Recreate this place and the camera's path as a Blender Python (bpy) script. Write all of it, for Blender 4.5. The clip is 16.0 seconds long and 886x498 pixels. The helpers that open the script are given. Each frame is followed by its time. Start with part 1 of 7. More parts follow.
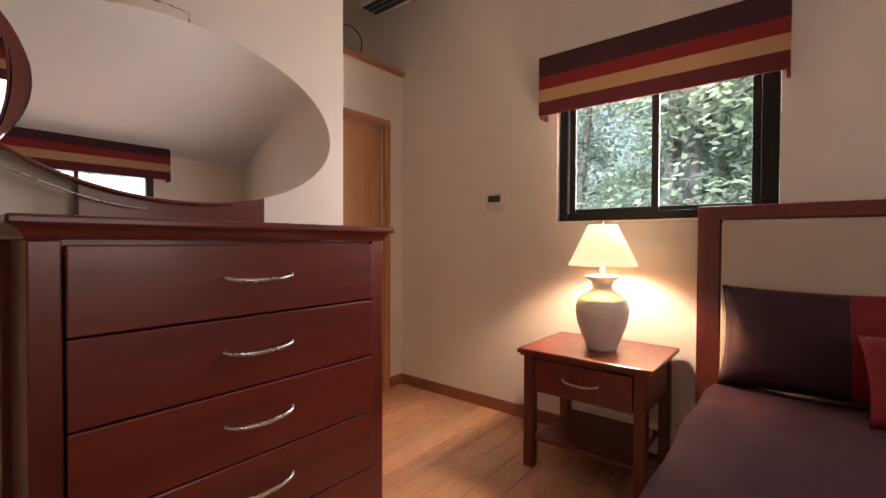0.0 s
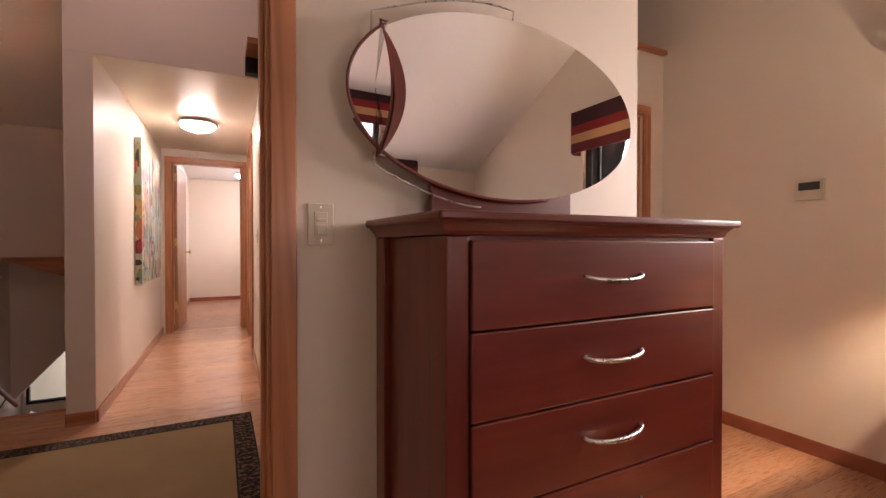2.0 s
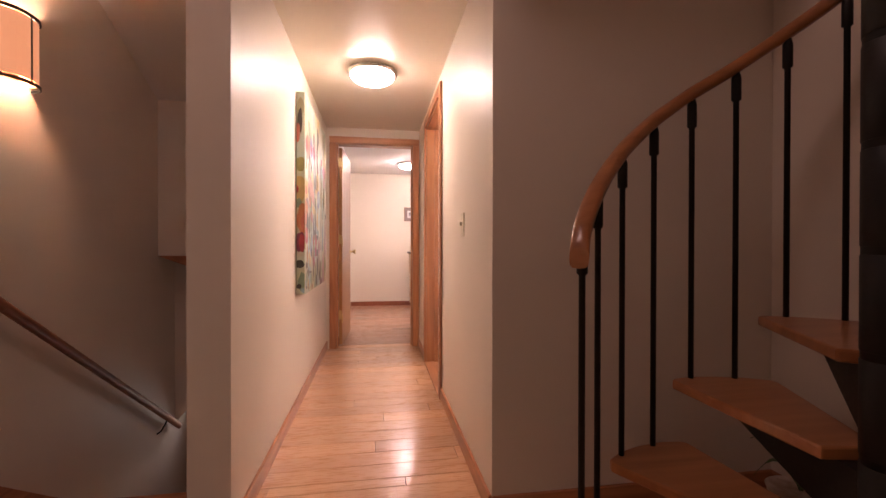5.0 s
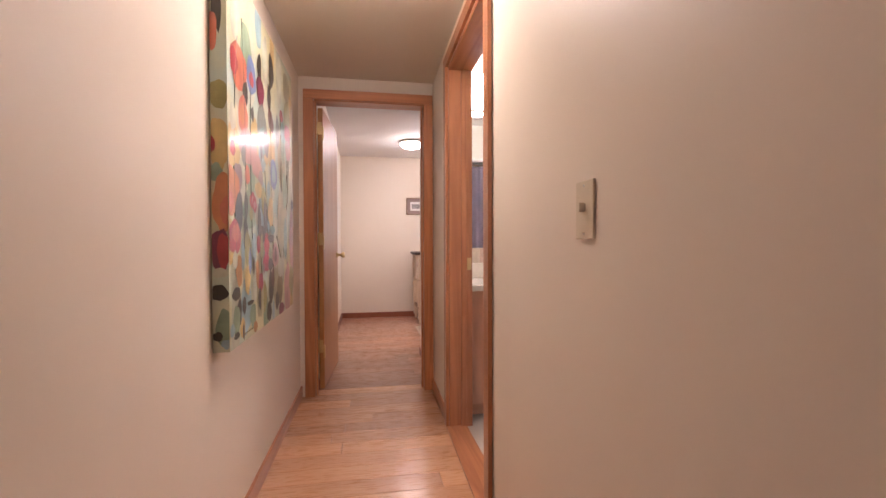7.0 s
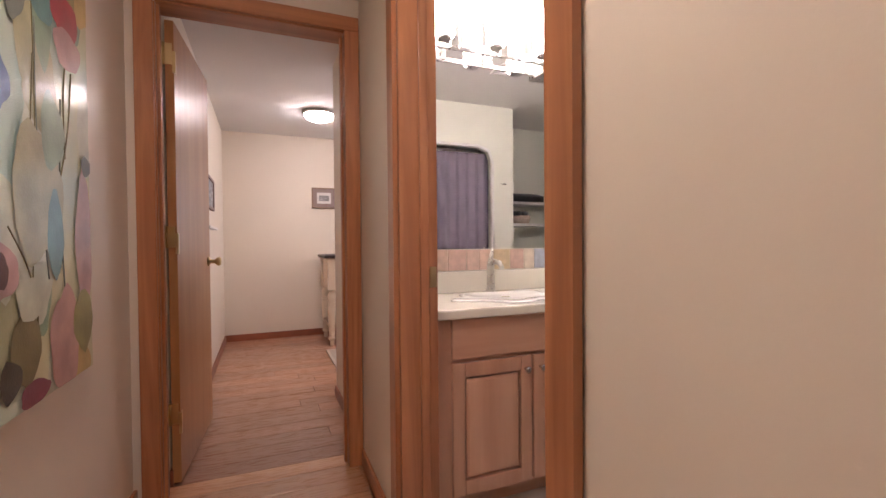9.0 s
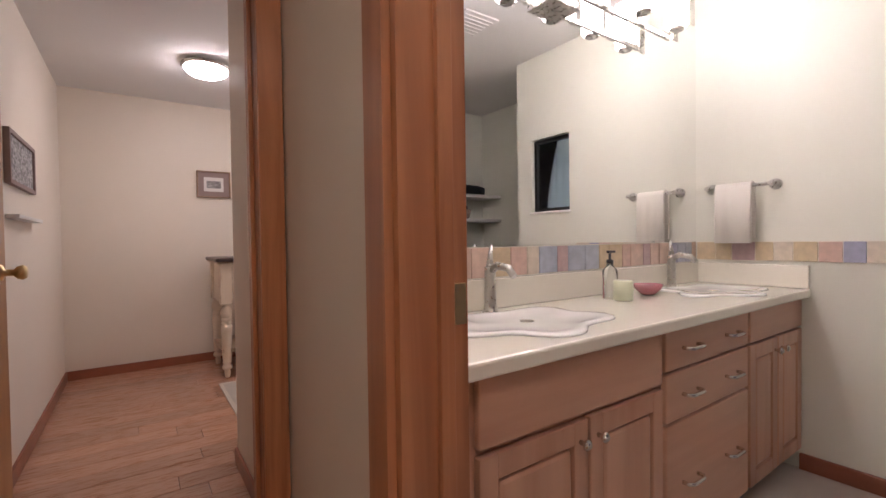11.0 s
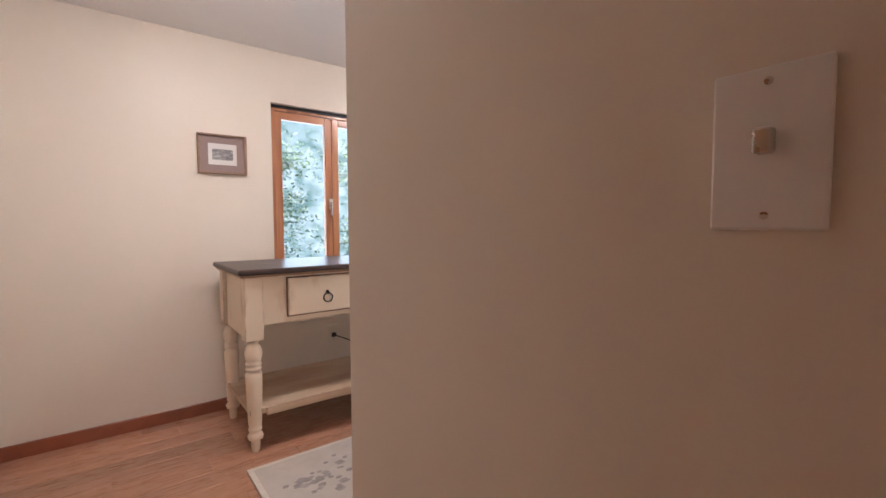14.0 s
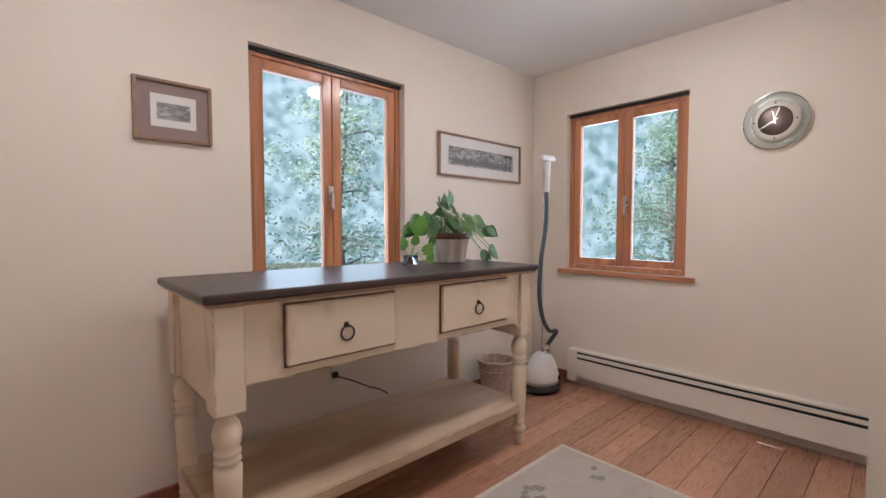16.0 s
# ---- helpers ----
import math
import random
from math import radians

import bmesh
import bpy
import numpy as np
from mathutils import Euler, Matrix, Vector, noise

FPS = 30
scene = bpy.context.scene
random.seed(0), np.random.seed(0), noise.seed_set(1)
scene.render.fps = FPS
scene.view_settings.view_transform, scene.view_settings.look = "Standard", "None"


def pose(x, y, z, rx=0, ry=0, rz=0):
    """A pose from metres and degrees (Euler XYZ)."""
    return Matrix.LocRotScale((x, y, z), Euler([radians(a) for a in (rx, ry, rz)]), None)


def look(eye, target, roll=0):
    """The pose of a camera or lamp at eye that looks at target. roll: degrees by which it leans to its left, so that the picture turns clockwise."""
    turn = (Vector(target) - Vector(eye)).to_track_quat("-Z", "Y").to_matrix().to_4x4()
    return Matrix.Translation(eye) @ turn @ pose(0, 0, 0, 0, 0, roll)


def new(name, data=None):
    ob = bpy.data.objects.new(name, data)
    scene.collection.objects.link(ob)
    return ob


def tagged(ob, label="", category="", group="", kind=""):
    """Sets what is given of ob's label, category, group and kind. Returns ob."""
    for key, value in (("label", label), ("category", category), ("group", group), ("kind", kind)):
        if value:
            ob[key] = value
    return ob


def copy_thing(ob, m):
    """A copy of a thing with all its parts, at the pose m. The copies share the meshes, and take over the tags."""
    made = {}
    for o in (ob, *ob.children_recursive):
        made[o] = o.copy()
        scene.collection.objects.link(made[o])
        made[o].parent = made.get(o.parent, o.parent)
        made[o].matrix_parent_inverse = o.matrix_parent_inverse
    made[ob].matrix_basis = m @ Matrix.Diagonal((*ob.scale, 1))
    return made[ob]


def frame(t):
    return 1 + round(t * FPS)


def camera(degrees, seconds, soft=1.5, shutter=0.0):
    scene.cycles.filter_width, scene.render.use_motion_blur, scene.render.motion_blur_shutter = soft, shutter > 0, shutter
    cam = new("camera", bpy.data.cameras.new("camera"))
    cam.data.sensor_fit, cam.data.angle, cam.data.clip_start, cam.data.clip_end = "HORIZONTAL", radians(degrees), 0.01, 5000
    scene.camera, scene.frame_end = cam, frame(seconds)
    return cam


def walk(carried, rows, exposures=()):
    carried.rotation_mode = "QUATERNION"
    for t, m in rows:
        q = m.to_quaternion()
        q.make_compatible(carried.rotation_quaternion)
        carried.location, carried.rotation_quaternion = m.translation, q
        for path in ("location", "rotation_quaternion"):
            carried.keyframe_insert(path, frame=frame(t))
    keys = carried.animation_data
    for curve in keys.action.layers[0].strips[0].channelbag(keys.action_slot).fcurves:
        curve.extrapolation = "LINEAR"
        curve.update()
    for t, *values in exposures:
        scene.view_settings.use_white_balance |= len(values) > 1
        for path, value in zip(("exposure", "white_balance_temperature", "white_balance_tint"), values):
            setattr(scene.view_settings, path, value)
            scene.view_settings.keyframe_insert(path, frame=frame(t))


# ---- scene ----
cam = camera(90.7, 16.0)
PATH = [
    (0, (0.925, -3.628, 1.082), (2.481, -2.372, 1.048), 0.2),
    (0.5, (0.87, -3.579, 1.081), (2.225, -2.107, 1.049), -0.1),
    (1, (0.804, -3.512, 1.081), (1.971, -1.888, 1.058), -0.1),
    (1.5, (0.729, -3.405, 1.074), (1.747, -1.684, 1.053), -0.0),
    (2, (0.664, -3.253, 1.065), (1.572, -1.471, 1.041), -0.0),
    (2.5, (0.643, -3.01, 1.059), (1.412, -1.164, 1.038), 0.0),
    (3, (0.605, -2.755, 1.042), (1.19, -0.842, 1.022), -0.2),
    (3.5, (0.543, -2.484, 1.03), (0.964, -0.529, 1.01), -0.1),
    (4, (0.501, -2.184, 1.026), (0.88, -0.22, 1.006), -0.1),
    (4.5, (0.473, -1.887, 1.023), (0.819, 0.083, 1.006), -0.1),
    (5, (0.465, -1.595, 1.016), (0.8, 0.377, 1.004), 0.1),
    (7.5, (0.501, 0.047, 1.067), (0.861, 2.014, 1.024), -0.5),
    (8, (0.497, 0.31, 1.057), (0.989, 2.248, 1.011), -0.1),
    (8.5, (0.529, 0.572, 1.046), (1.172, 2.466, 1.011), -0.3),
    (9, (0.542, 0.787, 1.055), (1.304, 2.636, 1.022), -0.5),
    (11.5, (0.641, 1.785, 1.031), (1.845, 3.382, 0.992), -0.9),
    (12, (0.561, 1.999, 1.014), (1.795, 3.573, 0.976), -1.0),
    (12.5, (0.606, 2.274, 1.044), (1.821, 3.862, 0.996), -0.9),
    (13, (0.6, 2.53, 1.1), (1.79, 4.075, 1.03), -0.6),
    (13.5, (0.592, 2.807, 1.109), (1.764, 4.305, 1.027), -0.6),
    (14, (0.618, 3.051, 1.147), (1.782, 4.554, 1.037), -0.2),
    (14.5, (0.626, 3.287, 1.119), (1.796, 4.784, 1.018), -0.3),
    (15, (0.666, 3.528, 1.115), (1.841, 5.021, 1.016), -0.3),
    (15.5, (0.7, 3.788, 1.104), (1.889, 5.27, 1.014), -0.4),
    (16, (0.792, 3.973, 1.111), (2.086, 5.368, 1.021), 0),
]
walk(cam, [(t, look(e, g, r)) for t, e, g, r in PATH],
     [(0, 2.42, 6150, 24), (0.9, 2.26, 6250, 28), (1.7, 2.62, 6400, 29), (2.7, 2.92, 6600, 34), (3.5, 3.15, 6800, 40), (4.4, 2.95, 6800, 38), (5, 2.75, 6800, 35), (7.5, 2.32, 6200, 27), (8, 2.22, 6200, 26), (9, 2.12, 6200, 25), (11.5, 1.62, 6000, 22), (12.5, 2.15, 6000, 20), (13.5, 2.17, 5900, 19), (14.3, 2.2, 5800, 16), (15, 2.07, 5780, 16), (16, 1.84, 5700, 14)])

# ---- world, sun, lights ----
world = bpy.data.worlds.new("sky")
scene.world = world
world.use_nodes = True
wn = world.node_tree
sky = wn.nodes.new("ShaderNodeTexSky")
sky.sky_type, sky.sun_disc = "NISHITA", False
sky.sun_elevation, sky.sun_rotation = radians(50), radians(259)
wn.links.new(sky.outputs[0], wn.nodes["Background"].inputs[0])
wn.nodes["Background"].inputs[1].default_value = 0.15
sun = new("sun", bpy.data.lights.new("sun", "SUN"))
sun.data.energy, sun.data.angle, sun.data.color = 4.6, radians(12), (1, 0.96, 0.9)
sun.matrix_world = look((-10, 0.4, 9), (0, 0, 0))
LAMP = 11.5       # glow of the ceiling domes
LAMP2 = 15.5
SHADE = 9.0
BATH = 6.0

def window_or_fill_light(x, y, z, w, h, aim, power, color=(0.86, 0.93, 1.0)):
    """Area lamp: daylight in a window's opening, in place of the sky beyond the trees, or an unseen fill."""
    d = bpy.data.lights.new("window_or_fill_light", "AREA")
    d.shape, d.size, d.size_y, d.energy, d.color = "RECTANGLE", w, h, power, color
    o = new("window_or_fill_light", d)
    o.matrix_world = look((x, y, z), (x + aim[0], y + aim[1], z + aim[2]))
window_or_fill_light(3.455, -3.055, 1.59, 0.95, 0.72, (-1, 0, -0.05), 8.0, (1.0, 0.91, 0.78))
window_or_fill_light(1.9, -5.37, 1.3, 1.1, 0.75, (0, 1, 0.12), 1.6, (1.0, 0.80, 0.66))
window_or_fill_light(1.93, 6.125, 1.37, 0.8, 1.05, (0, -1, 0), 2.0)
window_or_fill_light(3.755, 5.3, 1.37, 0.76, 1.05, (-1, 0, 0), 3.0)
window_or_fill_light(-0.8, 2.73, -0.3, 0.5, 0.5, (0, -1, 0), 0.12, (1.0, 0.92, 0.85))
# unseen fill added under the landing ceiling, where no window or skylight is built
window_or_fill_light(0.2, -0.9, 3.45, 0.6, 0.6, (0.1, 0.15, -1), 1.35, (1.0, 0.74, 0.64))

# ---- materials ----
def mat(name, color, rough=0.5, metal=0.0, var=0.08, scale=6.0, bump=0.0, bscale=60.0, stretch=(1, 1, 1), rand=0.0, coat=0.0, spec=0.5, detail=5.0, dark=None, lo=0.35, hi=0.7):
    """Base colour with variation at two scales, fine relief, and a little difference from piece to piece."""
    m = bpy.data.materials.new(name)
    m.use_nodes = True
    nt = m.node_tree
    N, L = nt.nodes, nt.links
    b = N["Principled BSDF"]
    b.inputs["Roughness"].default_value = rough
    b.inputs["Metallic"].default_value = metal
    b.inputs["Coat Weight"].default_value = coat
    b.inputs["Coat Roughness"].default_value = 0.15
    b.inputs["Specular IOR Level"].default_value = spec
    tc = N.new("ShaderNodeTexCoord")
    mp = N.new("ShaderNodeMapping")
    mp.inputs["Scale"].default_value = stretch
    L.new(tc.outputs["Object"], mp.inputs["Vector"])
    oi = N.new("ShaderNodeObjectInfo")
    if rand:
        sh = N.new("ShaderNodeVectorMath")
        sh.operation = "ADD"
        mu = N.new("ShaderNodeVectorMath")
        mu.operation = "SCALE"
        mu.inputs[0].default_value = (37.0, 19.0, 11.0)
        L.new(oi.outputs["Random"], mu.inputs["Scale"])
        L.new(mp.outputs[0], sh.inputs[0])
        L.new(mu.outputs[0], sh.inputs[1])
        vec = sh.outputs[0]
    else:
        vec = mp.outputs[0]
    n1 = N.new("ShaderNodeTexNoise")
    n1.inputs["Scale"].default_value = scale
    n1.inputs["Detail"].default_value = detail
    L.new(vec, n1.inputs["Vector"])
    r = N.new("ShaderNodeValToRGB")
    r.color_ramp.elements[0].position, r.color_ramp.elements[1].position = lo, hi
    d = dark or tuple(c * (1 - 2.2 * var) for c in color)
    r.color_ramp.elements[0].color = (*d, 1)
    r.color_ramp.elements[1].color = (*color, 1)
    L.new(n1.outputs["Fac"], r.inputs[0])
    out = r.outputs[0]
    if rand:
        h = N.new("ShaderNodeHueSaturation")
        ma = N.new("ShaderNodeMapRange")
        ma.inputs["To Min"].default_value, ma.inputs["To Max"].default_value = 1 - rand, 1 + rand
        L.new(oi.outputs["Random"], ma.inputs["Value"])
        L.new(ma.outputs[0], h.inputs["Value"])
        L.new(out, h.inputs["Color"])
        out = h.outputs[0]
    L.new(out, b.inputs["Base Color"])
    n2 = N.new("ShaderNodeTexNoise")
    n2.inputs["Scale"].default_value = bscale
    n2.inputs["Detail"].default_value = 4
    L.new(vec, n2.inputs["Vector"])
    mr = N.new("ShaderNodeMapRange")
    mr.inputs["To Min"].default_value, mr.inputs["To Max"].default_value = rough * 0.85, min(1, rough * 1.15)
    L.new(n2.outputs["Fac"], mr.inputs["Value"])
    L.new(mr.outputs[0], b.inputs["Roughness"])
    if bump:
        bu = N.new("ShaderNodeBump")
        bu.inputs["Strength"].default_value, bu.inputs["Distance"].default_value = bump, 0.004
        L.new(n2.outputs["Fac"], bu.inputs["Height"])
        L.new(bu.outputs[0], b.inputs["Normal"])
    return m


def wood(name, light, darkc, rough=0.35, rand=0.12, axis="x", coat=0.2, freq=1.0, detail=8, swirl=0.0, lo=0.3, hi=0.68):
    """Wood with grain along one axis of the object; swirl bends the grain into figure."""
    st = {"x": (0.6, 9, 9), "y": (9, 0.6, 9), "z": (9, 9, 0.6)}[axis]
    m = mat(name, light, rough, var=0.1, scale=2.2 * freq, stretch=st, rand=rand, coat=coat, dark=darkc, bump=0.012, bscale=20, lo=lo, hi=hi, detail=detail)
    m.node_tree.nodes["Noise Texture"].inputs["Distortion"].default_value = swirl
    return m


def worn(m, under, size=0.007, amount=0.5):
    """Lets the wood under the paint show along rubbed edges."""
    N, L = m.node_tree.nodes, m.node_tree.links
    b = N["Principled BSDF"]
    bev, geo, dot = N.new("ShaderNodeBevel"), N.new("ShaderNodeNewGeometry"), N.new("ShaderNodeVectorMath")
    bev.inputs["Radius"].default_value = size
    bev.samples = 6
    dot.operation = "DOT_PRODUCT"
    L.new(bev.outputs[0], dot.inputs[0])
    L.new(geo.outputs["Normal"], dot.inputs[1])
    edge, tc, nz, mul, mix = N.new("ShaderNodeMapRange"), N.new("ShaderNodeTexCoord"), N.new("ShaderNodeTexNoise"), N.new("ShaderNodeMath"), N.new("ShaderNodeMixRGB")
    edge.inputs["From Min"].default_value, edge.inputs["From Max"].default_value = 0.999, 0.90
    L.new(dot.outputs["Value"], edge.inputs["Value"])
    nz.inputs["Scale"].default_value, nz.inputs["Detail"].default_value = 14, 6
    L.new(tc.outputs["Object"], nz.inputs["Vector"])
    patch = N.new("ShaderNodeMapRange")
    patch.inputs["From Min"].default_value, patch.inputs["From Max"].default_value = amount, amount - 0.12
    L.new(nz.outputs["Fac"], patch.inputs["Value"])
    mul.operation = "MULTIPLY"
    L.new(edge.outputs[0], mul.inputs[0])
    L.new(patch.outputs[0], mul.inputs[1])
    old = b.inputs["Base Color"].links[0].from_socket
    L.new(mul.outputs[0], mix.inputs[0])
    L.new(old, mix.inputs[1])
    mix.inputs[2].default_value = (*under, 1)
    L.new(mix.outputs[0], b.inputs["Base Color"])
    return m


def glow(name, color, strength):
    m = bpy.data.materials.new(name)
    m.use_nodes = True
    b = m.node_tree.nodes["Principled BSDF"]
    b.inputs["Base Color"].default_value = (*color, 1)
    b.inputs["Roughness"].default_value = 0.3
    b.inputs["Emission Color"].default_value = (*color, 1)
    b.inputs["Emission Strength"].default_value = strength
    return m


def glassy(name, color=(1, 1, 1), rough=0.0, ior=1.45):
    m = bpy.data.materials.new(name)
    m.use_nodes = True
    b = m.node_tree.nodes["Principled BSDF"]
    b.inputs["Base Color"].default_value = (*color, 1)
    b.inputs["Roughness"].default_value = rough
    b.inputs["Transmission Weight"].default_value = 1
    b.inputs["IOR"].default_value = ior
    return m


def pane_glass(name):
    m = bpy.data.materials.new(name)
    m.use_nodes = True
    N, L = m.node_tree.nodes, m.node_tree.links
    N.remove(N["Principled BSDF"])
    t, g, mx, fr = N.new("ShaderNodeBsdfTransparent"), N.new("ShaderNodeBsdfGlossy"), N.new("ShaderNodeMixShader"), N.new("ShaderNodeFresnel")
    t.inputs[0].default_value = (0.93, 0.97, 0.97, 1)
    g.inputs["Roughness"].default_value = 0.01
    L.new(fr.outputs[0], mx.inputs[0])
    L.new(t.outputs[0], mx.inputs[1])
    L.new(g.outputs[0], mx.inputs[2])
    L.new(mx.outputs[0], N["Material Output"].inputs[0])
    return m


WALL = mat("wall_paint", (0.78, 0.70, 0.60), 0.45, var=0.02, scale=1.2, bump=0.05, bscale=220, spec=0.3)
WALL_BATH = mat("bath_paint", (0.80, 0.79, 0.70), 0.5, var=0.02, scale=1.2, bump=0.08, bscale=220)
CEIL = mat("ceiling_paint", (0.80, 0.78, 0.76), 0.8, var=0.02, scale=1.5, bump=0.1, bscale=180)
# tan close to the walls, glossier than the other ceilings
CEIL_LOW = mat("corridor_ceiling_tan", (0.74, 0.66, 0.54), 0.32, var=0.02, scale=1.5, bump=0.08, bscale=180)
MAPLE = wood("maple_plank", (0.64, 0.36, 0.20), (0.50, 0.255, 0.135), 0.28, 0.2, "x", 0.35, 0.45, 3, 0.6, 0.15, 0.85)
FIR = wood("fir_trim", (0.56, 0.245, 0.112), (0.31, 0.108, 0.045), 0.33, 0.1, "z", 0.3, 0.55, 5, 1.6, 0.28, 0.66)
FIR_X = wood("fir_trim_x", (0.56, 0.245, 0.112), (0.31, 0.108, 0.045), 0.33, 0.1, "x", 0.3, 0.55, 5, 1.6, 0.28, 0.66)
FIR_Y = wood("fir_trim_y", (0.56, 0.245, 0.112), (0.31, 0.108, 0.045), 0.33, 0.1, "y", 0.3, 0.55, 5, 1.6, 0.28, 0.66)
BASE = mat("dark_red_baseboard", (0.33, 0.105, 0.055), 0.35, var=0.12, scale=7, coat=0.2)
MAPLE2 = wood("maple_plank_room", (0.47, 0.245, 0.15), (0.36, 0.17, 0.10), 0.28, 0.2, "x", 0.35, 0.45, 3, 0.6, 0.15, 0.85)
OAKDOOR = wood("door_veneer", (0.50, 0.25, 0.10), (0.40, 0.18, 0.065), 0.38, 0.03, "z", 0.2, 0.7)
CHERRY = wood("cherry_stain", (0.165, 0.027, 0.014), (0.105, 0.015, 0.009), 0.33, 0.05, "x", 0.25)
CHERRY_Z = wood("cherry_stain_z", (0.165, 0.030, 0.016), (0.105, 0.016, 0.010), 0.33, 0.05, "z", 0.25)
RAILW = wood("brown_rail_wood", (0.30, 0.115, 0.048), (0.20, 0.07, 0.03), 0.55, 0.03, "y", 0.05)
TREAD = wood("tread_wood", (0.46, 0.19, 0.075), (0.32, 0.115, 0.04), 0.3, 0.05, "x", 0.3)
BLACK = mat("black_steel", (0.012, 0.011, 0.011), 0.5, 0.3, var=0.2, bump=0.05)
STEEL = mat("satin_nickel", (0.62, 0.60, 0.56), 0.28, 1.0, var=0.03)
BRASS = mat("brass", (0.72, 0.55, 0.28), 0.3, 1.0, var=0.05)
PLASTIC = mat("ivory_plastic", (0.64, 0.57, 0.44), 0.4, var=0.02)
ALMOND = mat("almond_plastic", (0.74, 0.68, 0.58), 0.4, var=0.02)
WHITEP = mat("white_plastic", (0.78, 0.76, 0.74), 0.4, var=0.02)
DARKM = mat("dark_plastic", (0.03, 0.03, 0.035), 0.4)
PANE = pane_glass("window_glass")
MIRROR = mat("mirror_silver", (0.93, 0.93, 0.92), 0.004, 1.0, var=0.0)
BRONZE = mat("bronze_frame", (0.018, 0.015, 0.013), 0.4, 0.4, var=0.1)

# ---- mesh helpers ----
def bx(bm, x0, x1, y0, y1, z0, z1, bev=0.0):
    vs = [bm.verts.new((x, y, z)) for x in (x0, x1) for y in (y0, y1) for z in (z0, z1)]
    fs = [bm.faces.new([vs[i] for i in q]) for q in ((0, 1, 3, 2), (4, 6, 7, 5), (0, 4, 5, 1), (2, 3, 7, 6), (0, 2, 6, 4), (1, 5, 7, 3))]
    if bev:
        es = list({e for f in fs for e in f.edges})
        bmesh.ops.bevel(bm, geom=es, offset=bev, segments=2, profile=0.5, affect="EDGES")


def box(x0, x1, y0, y1, z0, z1, bev=0.0):
    bm = bmesh.new()
    bx(bm, x0, x1, y0, y1, z0, z1, bev)
    return bm


def boxes(*rows, bev=0.0):
    bm = bmesh.new()
    for r in rows:
        bx(bm, *r, bev=bev)
    return bm


def prism(pts, z0, z1, bm=None):
    bm = bm or bmesh.new()
    a = [bm.verts.new((x, y, z0)) for x, y in pts]
    b = [bm.verts.new((x, y, z1)) for x, y in pts]
    n = len(pts)
    bm.faces.new(a[::-1])
    bm.faces.new(b)
    for i in range(n):
        bm.faces.new((a[i], a[(i + 1) % n], b[(i + 1) % n], b[i]))
    bmesh.ops.recalc_face_normals(bm, faces=bm.faces)
    return bm


def slab_yz(pts, x0, x1, bm=None):
    """A slab between two x, with its outline in y and z."""
    bm = bm or bmesh.new()
    a = [bm.verts.new((x0, y, z)) for y, z in pts]
    b = [bm.verts.new((x1, y, z)) for y, z in pts]
    n = len(pts)
    bm.faces.new(a)
    bm.faces.new(b[::-1])
    for i in range(n):
        bm.faces.new((a[i], b[i], b[(i + 1) % n], a[(i + 1) % n]))
    bmesh.ops.recalc_face_normals(bm, faces=bm.faces)
    return bm


def slab_xz(pts, y0, y1, bm=None):
    bm = bm or bmesh.new()
    a = [bm.verts.new((x, y0, z)) for x, z in pts]
    b = [bm.verts.new((x, y1, z)) for x, z in pts]
    n = len(pts)
    bm.faces.new(a)
    bm.faces.new(b[::-1])
    for i in range(n):
        bm.faces.new((a[i], b[i], b[(i + 1) % n], a[(i + 1) % n]))
    bmesh.ops.recalc_face_normals(bm, faces=bm.faces)
    return bm


def lathe(profile, seg=32, c=(0, 0), bm=None, sx=1.0, sy=1.0):
    """Turned round the upright axis at c: profile of (radius, z) from below."""
    bm = bm or bmesh.new()
    rings = []
    for r, z in profile:
        r = max(r, 1e-4)
        rings.append([bm.verts.new((c[0] + sx * r * math.cos(2 * math.pi * i / seg), c[1] + sy * r * math.sin(2 * math.pi * i / seg), z)) for i in range(seg)])
    for a, b in zip(rings, rings[1:]):
        for i in range(seg):
            f = bm.faces.new((a[i], a[(i + 1) % seg], b[(i + 1) % seg], b[i]))
            f.smooth = True
    bm.faces.new(rings[0][::-1])
    bm.faces.new(rings[-1])
    return bm


def tube(points, radius, seg=10, bm=None, closed=False):
    """A round bar along points; radius: one, or one for each point."""
    bm = bm or bmesh.new()
    P = [Vector(p) for p in points]
    R = radius if isinstance(radius, (list, tuple)) else [radius] * len(P)
    rings, side = [], None
    for i, p in enumerate(P):
        if closed:
            d = P[(i + 1) % len(P)] - P[i - 1]
        else:
            d = P[min(i + 1, len(P) - 1)] - P[max(i - 1, 0)]
        d.normalize()
        if side is None:
            side = d.orthogonal().normalized()
        side = (side - d * side.dot(d)).normalized()
        up = d.cross(side)
        rings.append([bm.verts.new(p + R[i] * (side * math.cos(2 * math.pi * k / seg) + up * math.sin(2 * math.pi * k / seg))) for k in range(seg)])
    pairs = list(zip(rings, rings[1:])) + ([(rings[-1], rings[0])] if closed else [])
    for a, b in pairs:
        for k in range(seg):
            f = bm.faces.new((a[k], a[(k + 1) % seg], b[(k + 1) % seg], b[k]))
            f.smooth = True
    if not closed:
        bm.faces.new(rings[0][::-1])
        bm.faces.new(rings[-1])
    return bm


SC = None      # the end room is laid out at its own scale, and set into the plan by this


def placed(bm):
    if SC is not None:
        bmesh.ops.transform(bm, matrix=SC, verts=bm.verts)


